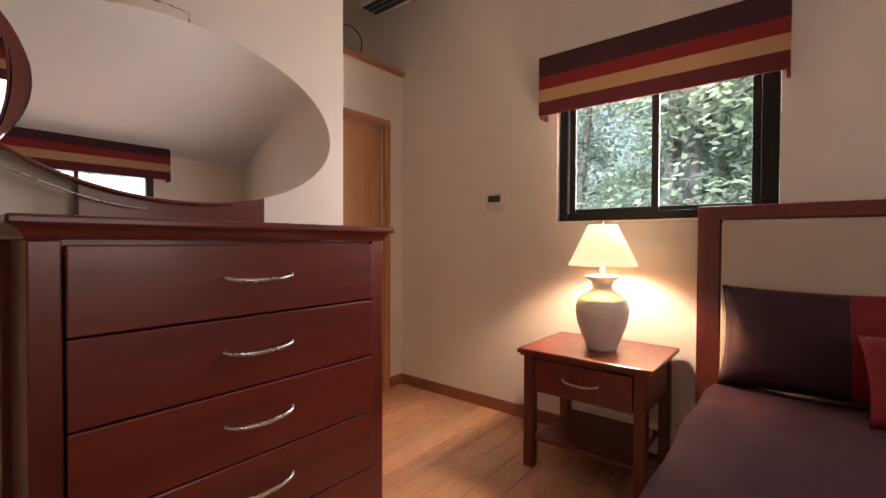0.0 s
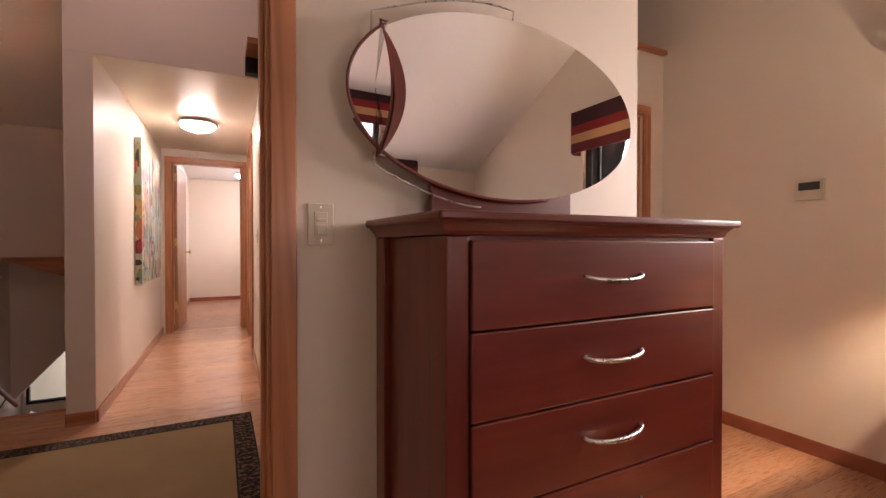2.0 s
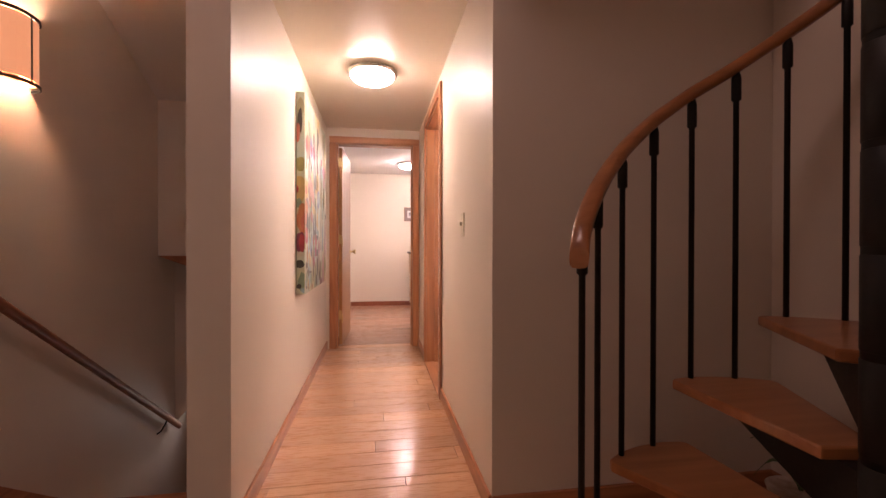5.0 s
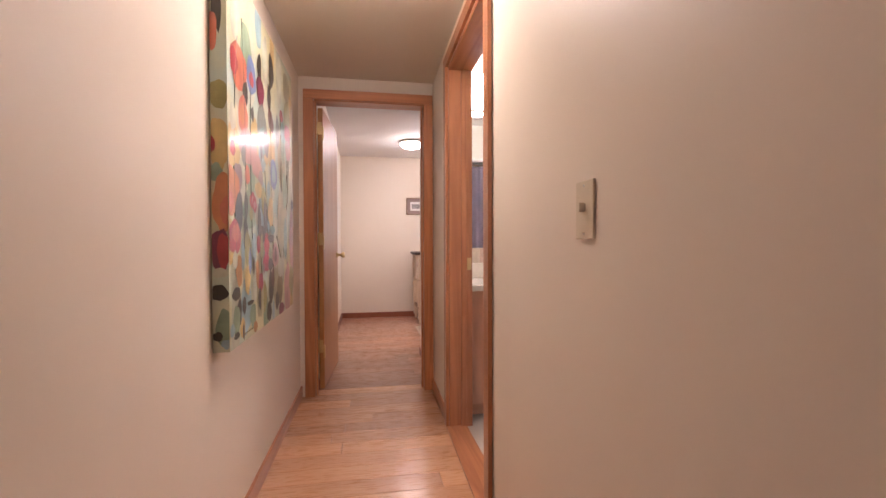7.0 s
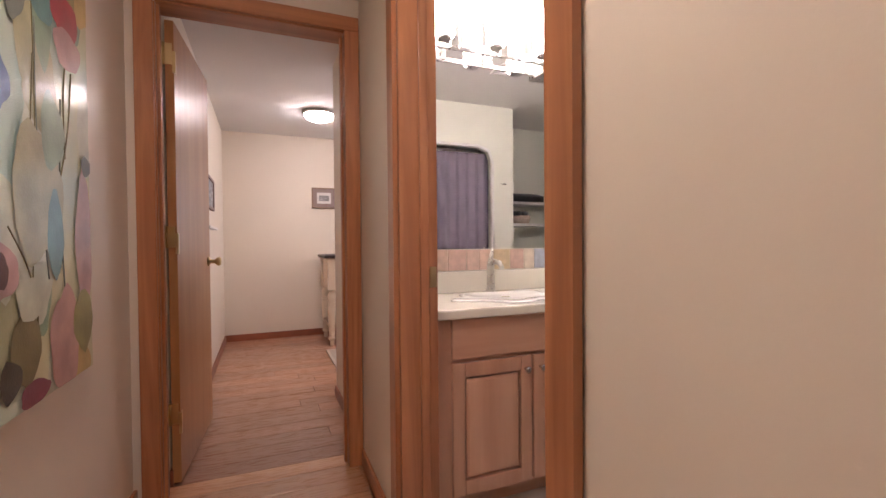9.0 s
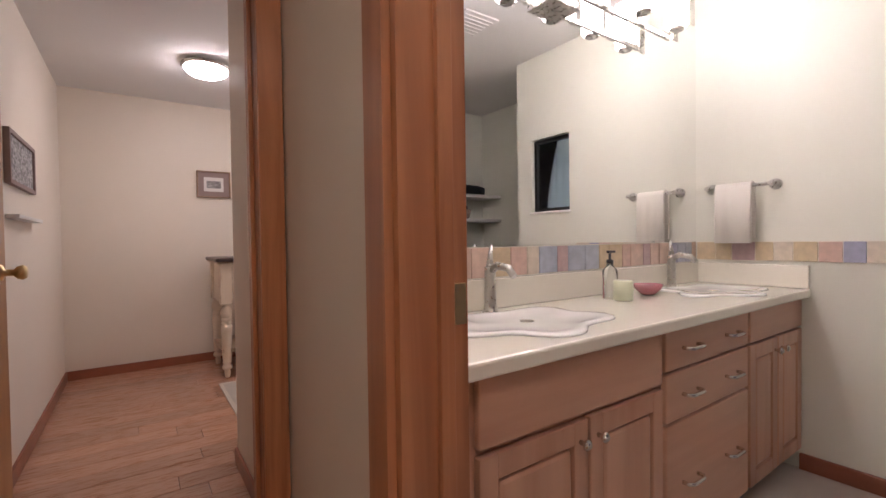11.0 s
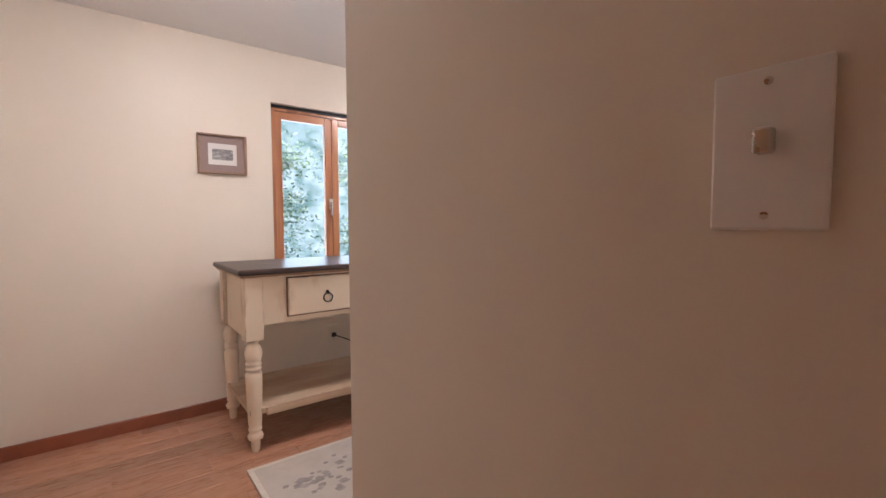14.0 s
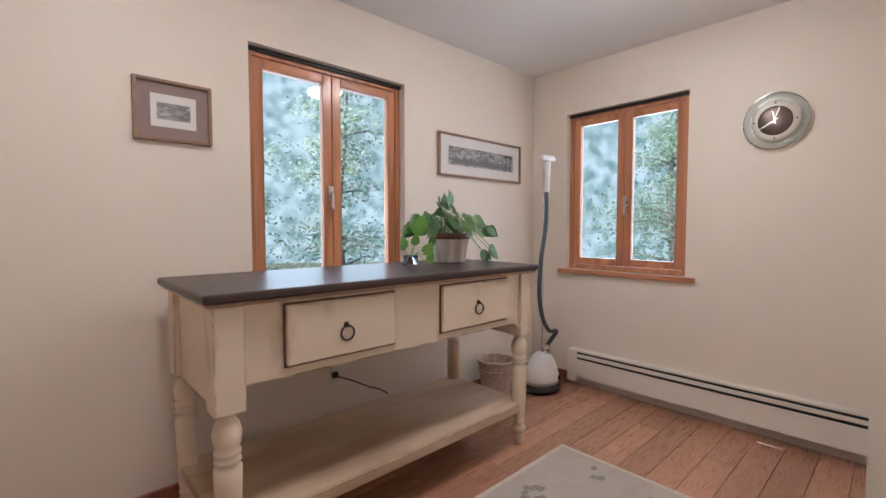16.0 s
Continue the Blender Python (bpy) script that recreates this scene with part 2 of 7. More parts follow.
def ob_from(name, bm, material, raw=False):
    if not raw:
        placed(bm)
    me = bpy.data.meshes.new(name)
    bmesh.ops.recalc_face_normals(bm, faces=bm.faces)
    bm.to_mesh(me)
    bm.free()
    for m in (material if isinstance(material, (list, tuple)) else (material,)):
        me.materials.append(m)
    return new(name, me)


def struct(name, bm, material, label=""):
    return tagged(ob_from(name, bm, material), label, kind="structure")


def base_of(o):
    while o.parent:
        o = o.parent
    return o


def part(name, bm, material, parent, label=""):
    """One mesh under a thing or a part; modelled in the place's own coordinates."""
    placed(bm)
    top = base_of(parent)
    if top.type == "EMPTY":
        bmesh.ops.transform(bm, matrix=top.matrix_basis.inverted(), verts=bm.verts)
    ob = ob_from(name, bm, material, raw=True)
    ob.parent = parent
    if label:
        ob["label"] = label
    return ob


def thing(name, at, label, category, group=""):
    """The empty at the base of a thing. Its parts are modelled about that point."""
    e = new(name)
    e.empty_display_size = 0.1
    e.matrix_basis = Matrix.Translation(SC @ Vector(at) if SC is not None else Vector(at))
    return tagged(e, label, category, group)


# ---- plan ----
def LX(y):
    return 0.018 * y


def WX(y):
    return 0.925 + 0.018 * y


YB0, YB1 = -1.99, -1.87      # wall between bedroom and landing
XB = 3.326                   # bedroom's window wall
YE0, YE1 = 2.86, 2.98        # wall with the end door
YR, XR, XL = 6.315, 3.73, 0.115
YB, XE = 2.717, 3.04          # bathroom's mirror wall and far wall
HC, HR = 2.19, 2.37
def zb(y):
    return 4.44 + 0.48 * y if y < -1.3 else 3.205 - 0.47 * y


ROOM = Matrix(((0.957, 0, 0, 0.046), (0, 0.948, 0, 0.006), (0, 0, 0.9525, 0), (0, 0, 0, 1)))
YS = (YE1 - 0.006) / 0.948
def room_at(x, y, z):
    return tuple(ROOM @ Vector((x, y, z)))


# ---- structure ----
struct("floor_1", boxes((-1.2, XB, -7.2, 0.33, -0.25, -0.02), (-0.14, 1.4, 0.33, 4.0, -0.25, -0.02)), MAPLE, "subfloor of the bedroom and landing")
struct("floor_2", box(-0.1, XR, 3.0, YR - 0.2, -0.25, -0.021), MAPLE, "subfloor of the small end room")
# bedroom and landing walls
bm = slab_xz([(-2.6, 0), (-0.06, 0), (-0.06, 2.08), (0.82, 2.08), (0.82, 0), (2.215, 0), (2.215, 3.4), (-2.6, 3.4)], YB0, YB1)
struct("wall_bedroom_north", bm, WALL, "cream painted wall with a doorway")
bx0 = boxes((XB, XB + 0.14, -7.2, -3.57, 0, 3.9), (XB, XB + 0.14, -2.54, 0.12, 0, 3.9), (XB, XB + 0.14, -3.57, -2.54, 0, 1.2), (XB, XB + 0.14, -3.57, -2.54, 1.98, 3.9))
struct("wall_bedroom_east", bx0, WALL, "cream painted wall with a window")
struct("wall_bedroom_south", boxes((-2.6, 1.3, -5.4, -5.28, 0, 2.4), (2.45, XB, -5.4, -5.28, 0, 2.4), (1.3, 2.45, -5.4, -5.28, 0, 0.9), (1.3, 2.45, -5.4, -5.28, 1.75, 2.4)), WALL)
struct("wall_bedroom_west", box(-2.72, -2.6, -5.4, YB1, 0, 3.9), WALL)
struct("wall_alcove", boxes((2.15, 2.215, YB1, 0, 0, 3.9), (2.15, 2.215, YB0 + 0.001, YB1, 3.4, 3.9)), WALL)
struct("wall_closet", boxes((2.215, 2.42, -1.29, -1.19, 0, 2.32), (3.125, XB, -1.29, -1.19, 0, 2.32), (2.42, 3.125, -1.29, -1.19, 1.9, 2.32)), WALL, "low cream closet wall, open above")
struct("trim_ledge", box(2.216, XB - 0.001, -1.325, -1.17, 2.321, 2.35, 0.004), FIR_X, "stained wooden ledge on the closet wall")
struct("floor_loft", box(2.216, XB - 0.001, -1.189, -0.001, 2.2, 2.3), WALL)
bm = boxes((0.925, XB, 0, 0.12, 0, 3.9), (-0.14, 0.925, 0, 0.12, HC, 3.9))
struct("wall_landing_north", bm, WALL, "cream painted wall of the landing")
# added out of view to stop sky light leaking into the stairwell
struct("wall_stair_leak_stop", slab_yz([(0.121, HC + 0.101), (0.121, zb(0.121) + 0.05), (1.95, HC + 0.101)], -0.14, -0.06), WALL, "unseen wall above the corridor that keeps sky light out")
bm = prism([(-0.14, 0.002), (LX(0), 0.002), (LX(YE0), YE0), (-0.14, YE0)], -2.6, HC + 0.1)
struct("wall_corridor_west", bm, WALL, "cream painted corridor wall")
bm = prism([(WX(0.121), 0.121), (1.09, 0.121), (1.09, 1.325), (WX(1.325), 1.325)], 0, HC)
prism([(WX(2.2), 2.2), (1.09, 2.2), (1.09, YE0), (WX(YE0), YE0)], 0, HC, bm)
prism([(WX(1.325), 1.325), (1.09, 1.325), (1.09, 2.2), (WX(2.2), 2.2)], 2.05, HC, bm)
struct("wall_corridor_east", bm, WALL, "cream painted corridor wall with a doorway")
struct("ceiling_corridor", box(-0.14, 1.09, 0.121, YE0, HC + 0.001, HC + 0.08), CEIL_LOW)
bm = boxes((-0.14, 0.135, YE0, YE1, 0, HR), (0.925, XR, YE0, YE1, 0, HR), (0.135, 0.925, YE0, YE1, 2.05, HR))
struct("wall_end", bm, WALL, "cream painted wall with a doorway")
# end room
SC = ROOM
struct("wall_room_west", box(-0.02, XL, YS, YR, 0, HR), WALL, "cream painted wall")
wx0, wx1, wz0, wz1 = 1.517, 2.423, 0.86, 2.03
bm = boxes((-0.02, wx0, YR, YR + 0.16, 0, HR), (wx1, XR + 0.16, YR, YR + 0.16, 0, HR), (wx0, wx1, YR, YR + 0.16, 0, wz0), (wx0, wx1, YR, YR + 0.16, wz1, HR))
struct("wall_room_north", bm, WALL, "cream painted wall with a window")
vy0, vy1, vz0, vz1 = 5.16, 6.01, 0.86, 2.02
bm = boxes((XR, XR + 0.16, 4.0, vy0, 0, HR), (XR, XR + 0.16, vy1, YR - 0.001, 0, HR), (XR, XR + 0.16, vy0, vy1, 0, vz0), (XR, XR + 0.16, vy0, vy1, vz1, HR))
struct("wall_room_east", bm, WALL, "cream painted wall with a window")
bm = boxes((1.0, 1.12, YS, 4.06, 0, HR), (1.12, 2.7, 3.94, 4.06, 0, HR), (2.7, XR, 3.94, 4.265, 0, HR))
struct("wall_room_partition", bm, WALL, "cream painted partition with an outer corner")
struct("ceiling_room", box(-0.02, XR + 0.16, YS + 0.001, YR + 0.16, HR + 0.001, HR + 0.1), CEIL, "white painted ceiling")
SC = None
# bathroom
struct("wall_bath_east", boxes((3.04, 3.16, 1.4, 1.545, 0, HR), (3.04, 3.16, 1.89, YE0 - 0.001, 0, HR), (3.04, 3.16, 1.545, 1.89, 0, 1.24), (3.04, 3.16, 1.545, 1.89, 1.765, HR), (3.16, 3.7, 1.4, 1.5, 0, HR), (3.7, 3.8, 0.201, 1.5, 0, HR)), WALL_BATH, "pale wall of the bathroom with a small window")
struct("wall_bath_north", box(1.091, 3.039, YB, YE0 - 0.001, 0, HR), WALL_BATH)
bm = slab_xz([(1.091, 0), (1.45, 0), (1.45, 1.82), (1.49, 1.93), (1.60, 1.97), (2.47, 1.97), (2.58, 1.93), (2.62, 1.82), (2.62, 0), (2.86, 0), (2.86, HR), (1.091, HR)], 0.80, 0.86)
struct("wall_bath_shower", bm, WALL_BATH, "shower wall with a rounded opening")
struct("wall_bath_south", boxes((1.091, 3.8, 0.13, 0.2, 0, HR), (2.80, 2.86, 0.201, 0.799, 0, HR)), WALL_BATH)
struct("ceiling_bath", box(1.09, 3.8, 0.12, YE0 - 0.001, HR + 0.001, HR + 0.1), CEIL)
struct("floor_bath", box(1.062, 3.7, 0.2, YE0 - 0.012, -0.2, 0.004), mat("bath_tile", (0.55, 0.50, 0.44), 0.35, var=0.06, scale=4), "pale grey tile floor")
# stair well
struct("wall_stair_west", boxes((-1.3, -1.18, -1.87, 4.4, -2.6, 5.2),), WALL, "cream painted wall beside the stairs")
struct("wall_stair_upper", box(-1.179, -0.141, 2.2, 2.3, 0.94, 2.5), WALL)
bm = slab_xz([(-1.179, 0.938), (-0.141, 0.938), (-0.141, 0.66), (-1.179, -0.51)], 2.5, 2.6)
struct("wall_stair_lower", bm, WALL)
struct("wall_stair_north", boxes((-1.179, -1.15, 2.75, 2.85, -2.6, 3.9), (-0.5, -0.14, 2.75, 2.85, -2.6, 3.9), (-1.15, -0.5, 2.75, 2.85, -2.6, -0.62), (-1.15, -0.5, 2.75, 2.85, 0.0, 3.9)), WALL)
bm = slab_yz([(-5.4, zb(-5.4)), (-1.3, zb(-1.3)), (0.12, zb(0.12)), (0.12, zb(0.12) + 0.1), (-1.3, zb(-1.3) + 0.1), (-5.4, zb(-5.4) + 0.1)], -2.72, XB + 0.14)
slab_yz([(0.12, zb(0.12)), (4.4, zb(4.4)), (4.4, zb(4.4) + 0.1), (0.12, zb(0.12) + 0.1)], -1.3, -0.145, bm)
struct("ceiling", bm, CEIL, "sloped white ceiling that meets at a ridge")


# ---- doors, trim, windows ----
def baseboard(name, x0, y0, x1, y1, side, h=0.075, t=0.014):
    """A board along a wall from one end to the other; side +1 or -1: to which hand of the way it stands proud."""
    d = Vector((x1 - x0, y1 - y0)).normalized()
    n = Vector((-d.y, d.x)) * side * t
    bm = prism([(x0, y0), (x1, y1), (x1 + n.x, y1 + n.y), (x0 + n.x, y0 + n.y)], 0.0, h)
    bmesh.ops.bevel(bm, geom=[e for e in bm.edges if e.verts[0].co.z > h - 0.001 and e.verts[1].co.z > h - 0.001], offset=0.003, segments=1, affect="EDGES")
    if SC or x0 > 3:
        return struct(name, bm, BASE, "dark reddish stained baseboard")
    return struct(name, bm, FIR_X if abs(d.x) > abs(d.y) else FIR_Y, "stained wooden baseboard")


for row in ((LX(0), 0.0, LX(YE0), YE0, -1), (WX(0), 0.0, WX(1.265), 1.265, 1), (WX(2.27), 2.27, WX(YE0), YE0, 1), (-0.141, -0.002, 0.0, -0.002, -1),
            (0.925, -0.002, 2.15, -0.002, -1), (0.86, YB0, 1.0, YB0, -1), (2.215, -1.29, 2.39, -1.29, -1), (3.195, -1.29, XB, -1.29, -1),
            (XB, YB0 + 0.7, XB, -2.66, -1), (3.039, 1.4, 3.039, 2.27, 1), (-1.18, -1.86, -1.18, 0.33, -1), (2.15, -1.86, 2.15, -0.02, 1), (2.05, YB0, 2.2, YB0, -1)):
    baseboard("baseboard", *row)


SC = ROOM
for row in ((XL, YS, XL, YR, -1), (XL, YR, XR, YR, -1), (XR, YR, XR, 5.96, -1), (1.0, YS, 1.0, 4.06, 1), (1.0, 4.06, 2.69, 4.06, 1)):
    baseboard("baseboard", *row)
SC = None


def casing(name, a, b, top, at, axis, w=0.07, t=0.018, sign=-1, label="stained fir door casing"):
    """Flat trim round an opening from a to b in a wall face at 'at', standing proud to the side 'sign'."""
    e = struct(name, boxes(*[r for r in casing_rows(a, b, top, at, axis, w, t, sign)], bev=0.003), FIR, label)
    return e


def casing_rows(a, b, top, at, axis, w, t, sign):
    lo, hi = min(at, at + sign * t), max(at, at + sign * t)
    rows = [(a - w, a, 0, top), (b, b + w, 0, top), (a - w, b + w, top + 0.001, top + w)]
    return [((u, v, lo, hi, p, q) if axis == "x" else (lo, hi, u, v, p, q)) for u, v, p, q in rows]


# bedroom doorway
d1 = struct("door_1", boxes((-0.06, -0.03, YB0 - 0.002, YB1 + 0.002, 0, 2.05), (0.775, 0.82, YB0 - 0.002, YB1 + 0.002, 0, 2.05), (-0.03, 0.775, YB0 - 0.002, YB1 + 0.002, 2.05, 2.08), bev=0.002), FIR, "stained fir jamb of an open doorway")
for sgn, yy in ((-1, YB0 - 0.002), (1, YB1 + 0.002)):
    rows = casing_rows(-0.04, 0.785, 2.06, yy, "x", 0.066, 0.018, sgn)
    for r in rows:
        part("casing", box(*r, 0.003), FIR, d1, "stained fir door casing")
part("door_stop", box(0.763, 0.775, -1.945, -1.90, 0, 2.05, 0.002), FIR, d1)
# bath doorway, skewed with the corridor
d2 = struct("door_2", prism([(WX(1.325) - 0.003, 1.325), (1.095, 1.325), (1.095, 1.345), (WX(1.325) - 0.003, 1.345)], 0, 2.05), FIR, "stained fir jamb of the bathroom doorway")
part("jamb", prism([(WX(2.2) - 0.003, 2.18), (1.095, 2.18), (1.095, 2.2), (WX(2.2) - 0.003, 2.2)], 0, 2.05), FIR, d2)
part("head", prism([(WX(1.345) - 0.003, 1.345), (1.095, 1.345), (1.095, 2.18), (WX(2.18) - 0.003, 2.18)], 2.03, 2.049), FIR_Y, d2)
part("door_stop", box(1.03, 1.06, 2.168, 2.18, 0, 2.03, 0.002), FIR, d2)
part("door_stop", box(1.03, 1.06, 1.345, 1.357, 0, 2.03, 0.002), FIR, d2)
for a, b, z0, z1 in ((1.265, 1.33, 0, 2.05), (2.195, 2.265, 0, 2.05), (1.265, 2.265, 2.051, 2.11)):
    bm = prism([(WX(a) - 0.004, a), (WX(b) - 0.004, b), (WX(b) - 0.02, b), (WX(a) - 0.02, a)], z0, z1)
    part("casing", bm, FIR, d2)
part("strike_plate", box(1.066, 1.090, 2.1765, 2.1795, 0.90, 0.97, 0.001), BRASS, d2, "brass strike plate")
part("threshold", prism([(WX(1.345) - 0.02, 1.345), (1.06, 1.345), (1.06, 2.18), (WX(2.18) - 0.02, 2.18)], 0.0, 0.012), FIR_Y, d2)
# end doorway with its open door
d3 = struct("door_3", boxes((0.135, 0.155, YE0 - 0.003, YE1 + 0.003, 0, 2.03), (0.905, 0.925, YE0 - 0.003, YE1 + 0.003, 0, 2.03), bev=0.002), FIR, "stained fir jamb of the end doorway")
part("head", box(0.155, 0.905, YE0 - 0.003, YE1 + 0.003, 2.03, 2.05, 0.002), FIR_X, d3)
for r in casing_rows(0.15, 0.905, 2.035, YE0 - 0.003, "x", 0.066, 0.02, -1):
    part("casing", box(*r, 0.003), FIR if r[1] - r[0] < 0.1 else FIR_X, d3)
for r in casing_rows(0.15, 0.905, 2.035, YE1 + 0.003, "x", 0.05, 0.016, 1)[1:2]:
    part("casing", box(r[0], 0.96, *r[2:], 0.003), FIR, d3)
part("door_stop", box(0.893, 0.905, 2.90, 2.93, 0, 2.03, 0.002), FIR, d3)
part("door_stop", box(0.155, 0.167, 2.88, 2.91, 0, 2.03, 0.002), FIR, d3)
part("strike_plate", boxes((0.9015, 0.9045, 2.940, 2.978, 0.953, 0.97), (0.9015, 0.9045, 2.940, 2.978, 0.998, 1.015), (0.9015, 0.9045, 2.940, 2.952, 0.97, 0.998), (0.9015, 0.9045, 2.966, 2.978, 0.97, 0.998)), BRASS, d3, "brass strike plate")
for zh in (0.315, 1.085, 1.872):
    hg = part("hinge", box(0.1552, 0.158, 2.935, 2.982, zh - 0.045, zh + 0.045, 0.0005), BRASS, d3, "bright brass hinge")
    part("knuckle", lathe([(0.006, zh - 0.047), (0.006, zh + 0.047)], 12, (0.1625, 2.981)), BRASS, hg)
leaf = tagged(new("open_door"), "flush wooden door standing open into the end room", "door")
leaf.matrix_basis = pose(0.165, 2.985, 0.012, 0, 0, 86)
def door_leaf(parent, w, h, t=0.035):
    m = parent.matrix_basis
    def put(name, bm, mt, label=""):
        bmesh.ops.transform(bm, matrix=m, verts=bm.verts)
        return part(name, bm, mt, parent, label)
    put("leaf", box(0, w, -t, 0, 0, h, 0.002), OAKDOOR)
    for sy in (0.0, -t):
        s = 1 if sy == 0 else -1
        prof = [(0.028, 0), (0.028, 0.006), (0.012, 0.012), (0.011, 0.035), (0.022, 0.045), (0.026, 0.058), (0.02, 0.068), (0.004, 0.07)]
        bm = lathe(prof, 20)
        bmesh.ops.transform(bm, matrix=pose(w - 0.06, sy, 0.94, -90 * s, 0, 0), verts=bm.verts)
        put("door_handle", bm, BRASS, "round brass door knob")
    for z in (0.22, 1.0, 1.78):
        put("hinge", boxes((-0.004, 0.03, -t - 0.002, -t + 0.0, z, z + 0.09), (-0.012, 0.0, -t - 0.008, -t + 0.004, z, z + 0.09)), BRASS, "brass hinge")
door_leaf(leaf, 0.74, 2.005)
for zh in (0.315, 1.085, 1.872):
    part("hinge", box(0.1585, 0.193, 2.9775, 2.9825, zh - 0.045, zh + 0.045, 0.001), BRASS, leaf, "brass hinge plate")
# closet door
d4 = struct("door_4", box(2.425, 3.12, -1.275, -1.24, 0.01, 1.895, 0.002), OAKDOOR, "plain wooden closet door")
for r in casing_rows(2.43, 3.122, 1.9, -1.292, "x", 0.062, 0.018, -1):
    part("casing", box(*r, 0.003), FIR if r[1] - r[0] < 0.1 else FIR_X, d4)


def room_window(name, a, b, z0, z1, face, axis, label):
    """A fir casement pair set back in its opening. face: the wall's inner face; axis: the wall runs along it."""
    def B(u0, u1, d0, d1, p, q, bev=0.0):
        return box(u0, u1, face + d0, face + d1, p, q, bev) if axis == "x" else box(face + d0, face + d1, u0, u1, p, q, bev)
    w = tagged(ob_from(name, B(a + 0.002, a + 0.035, 0.05, 0.12, z0 + 0.002, z1 - 0.002, 0.002), FIR), label, kind="structure")
    for r in ((b - 0.035, b - 0.002, z0 + 0.002, z1 - 0.002), (a + 0.036, b - 0.036, z0 + 0.002, z0 + 0.035), (a + 0.036, b - 0.036, z1 - 0.04, z1 - 0.002)):
        part("window_frame", B(r[0], r[1], 0.05, 0.12, r[2], r[3], 0.002), FIR, w)
    # dark strip put in for the shadow under the head of the reveal
    part("track", B(a + 0.002, b - 0.002, 0.036, 0.049, z1 - 0.022, z1 - 0.002), BRONZE, w, "dark strip over the sashes for the reveal's shadow")
    mid = (a + b) / 2
    for u0, u1, dd in ((a + 0.037, mid - 0.002, 0.06), (mid + 0.002, b - 0.037, 0.055)):
        s = part("sash", B(u0, u0 + 0.05, dd, dd + 0.04, z0 + 0.037, z1 - 0.042, 0.003), FIR, w)
        part("stile", B(u1 - 0.05, u1, dd, dd + 0.04, z0 + 0.037, z1 - 0.042, 0.003), FIR, s)
        part("rail", B(u0 + 0.051, u1 - 0.051, dd, dd + 0.04, z0 + 0.037, z0 + 0.087, 0.003), FIR_X, s)
        part("rail", B(u0 + 0.051, u1 - 0.051, dd, dd + 0.04, z1 - 0.092, z1 - 0.042, 0.003), FIR_X, s)
        p = part("pane", B(u0 + 0.05, u1 - 0.05, dd + 0.018, dd + 0.022, z0 + 0.086, z1 - 0.091), PANE, s)
        p.visible_shadow = False
    zc = (z0 + z1) / 2 - 0.13
    h = part("handle", B(mid - 0.03, mid + 0.0, 0.045, 0.055, zc, zc + 0.08, 0.003), STEEL, w, "satin metal window latch")
    part("lever", B(mid - 0.022, mid - 0.008, 0.025, 0.044, zc - 0.05, zc + 0.05, 0.004), STEEL, h)
    return w


SC = ROOM
room_window("window_1", wx0, wx1, wz0, wz1, YR, "x", "fir-framed window of two casements over the console table")
room_window("window_2", vy0, vy1, vz0, vz1, XR, "y", "fir-framed window of two casements beside the clock")
struct("window_sill", box(XR - 0.03, XR + 0.05, vy0 - 0.06, vy1 + 0.05, vz0 - 0.03, vz0 - 0.001, 0.004), FIR_Y, "stained wooden window sill")
struct("window_sill", box(wx0 - 0.05, wx1 + 0.05, YR - 0.02, YR + 0.05, wz0 - 0.03, wz0 - 0.001, 0.004), FIR_X, "stained wooden window sill")
SC = None

# bedroom window, bronze slider
w3 = tagged(ob_from("window_3", box(XB + 0.03, XB + 0.11, -2.59, -2.545, 1.203, 1.975, 0.002), BRONZE), "dark bronze sliding window under a striped valance", kind="structure")
for r in ((-3.565, -3.50, 1.203, 1.975), (-3.499, -2.591, 1.203, 1.245), (-3.499, -2.591, 1.92, 1.975)):
    part("window_frame", box(XB + 0.03, XB + 0.11, *r, 0.002), BRONZE, w3)
for y0, y1, dx in ((-3.07, -2.592, 0.06), (-3.498, -3.03, 0.085)):
    s = part("sash", box(XB + dx, XB + dx + 0.02, y0, y0 + 0.035, 1.246, 1.919, 0.002), BRONZE, w3)
    part("stile", box(XB + dx, XB + dx + 0.02, y1 - 0.035, y1, 1.246, 1.919, 0.002), BRONZE, s)
    part("rail", box(XB + dx, XB + dx + 0.02, y0 + 0.036, y1 - 0.036, 1.246, 1.27, 0.002), BRONZE, s)
    part("rail", box(XB + dx, XB + dx + 0.02, y0 + 0.036, y1 - 0.036, 1.89, 1.919, 0.002), BRONZE, s)
    p = part("pane", box(XB + dx + 0.008, XB + dx + 0.012, y0 + 0.035, y1 - 0.035, 1.268, 1.892), PANE, s)
    p.visible_shadow = False
struct("window_sill", box(XB - 0.006, XB + 0.03, -3.6, -2.52, 1.185, 1.2, 0.003), WALL, "painted sill of the bedroom window")
# lower stair window
w5 = tagged(ob_from("window_5", boxes((-1.149, -1.125, 2.78, 2.82, -0.619, -0.001), (-0.525, -0.501, 2.78, 2.82, -0.619, -0.001), (-1.1245, -0.5255, 2.78, 2.82, -0.619, -0.59), (-1.1245, -0.5255, 2.78, 2.82, -0.03, -0.001)), BRONZE), "dark-framed window low in the stairwell", kind="structure")
part("pane", box(-1.125, -0.525, 2.798, 2.802, -0.59, -0.03), PANE, w5).visible_shadow = False

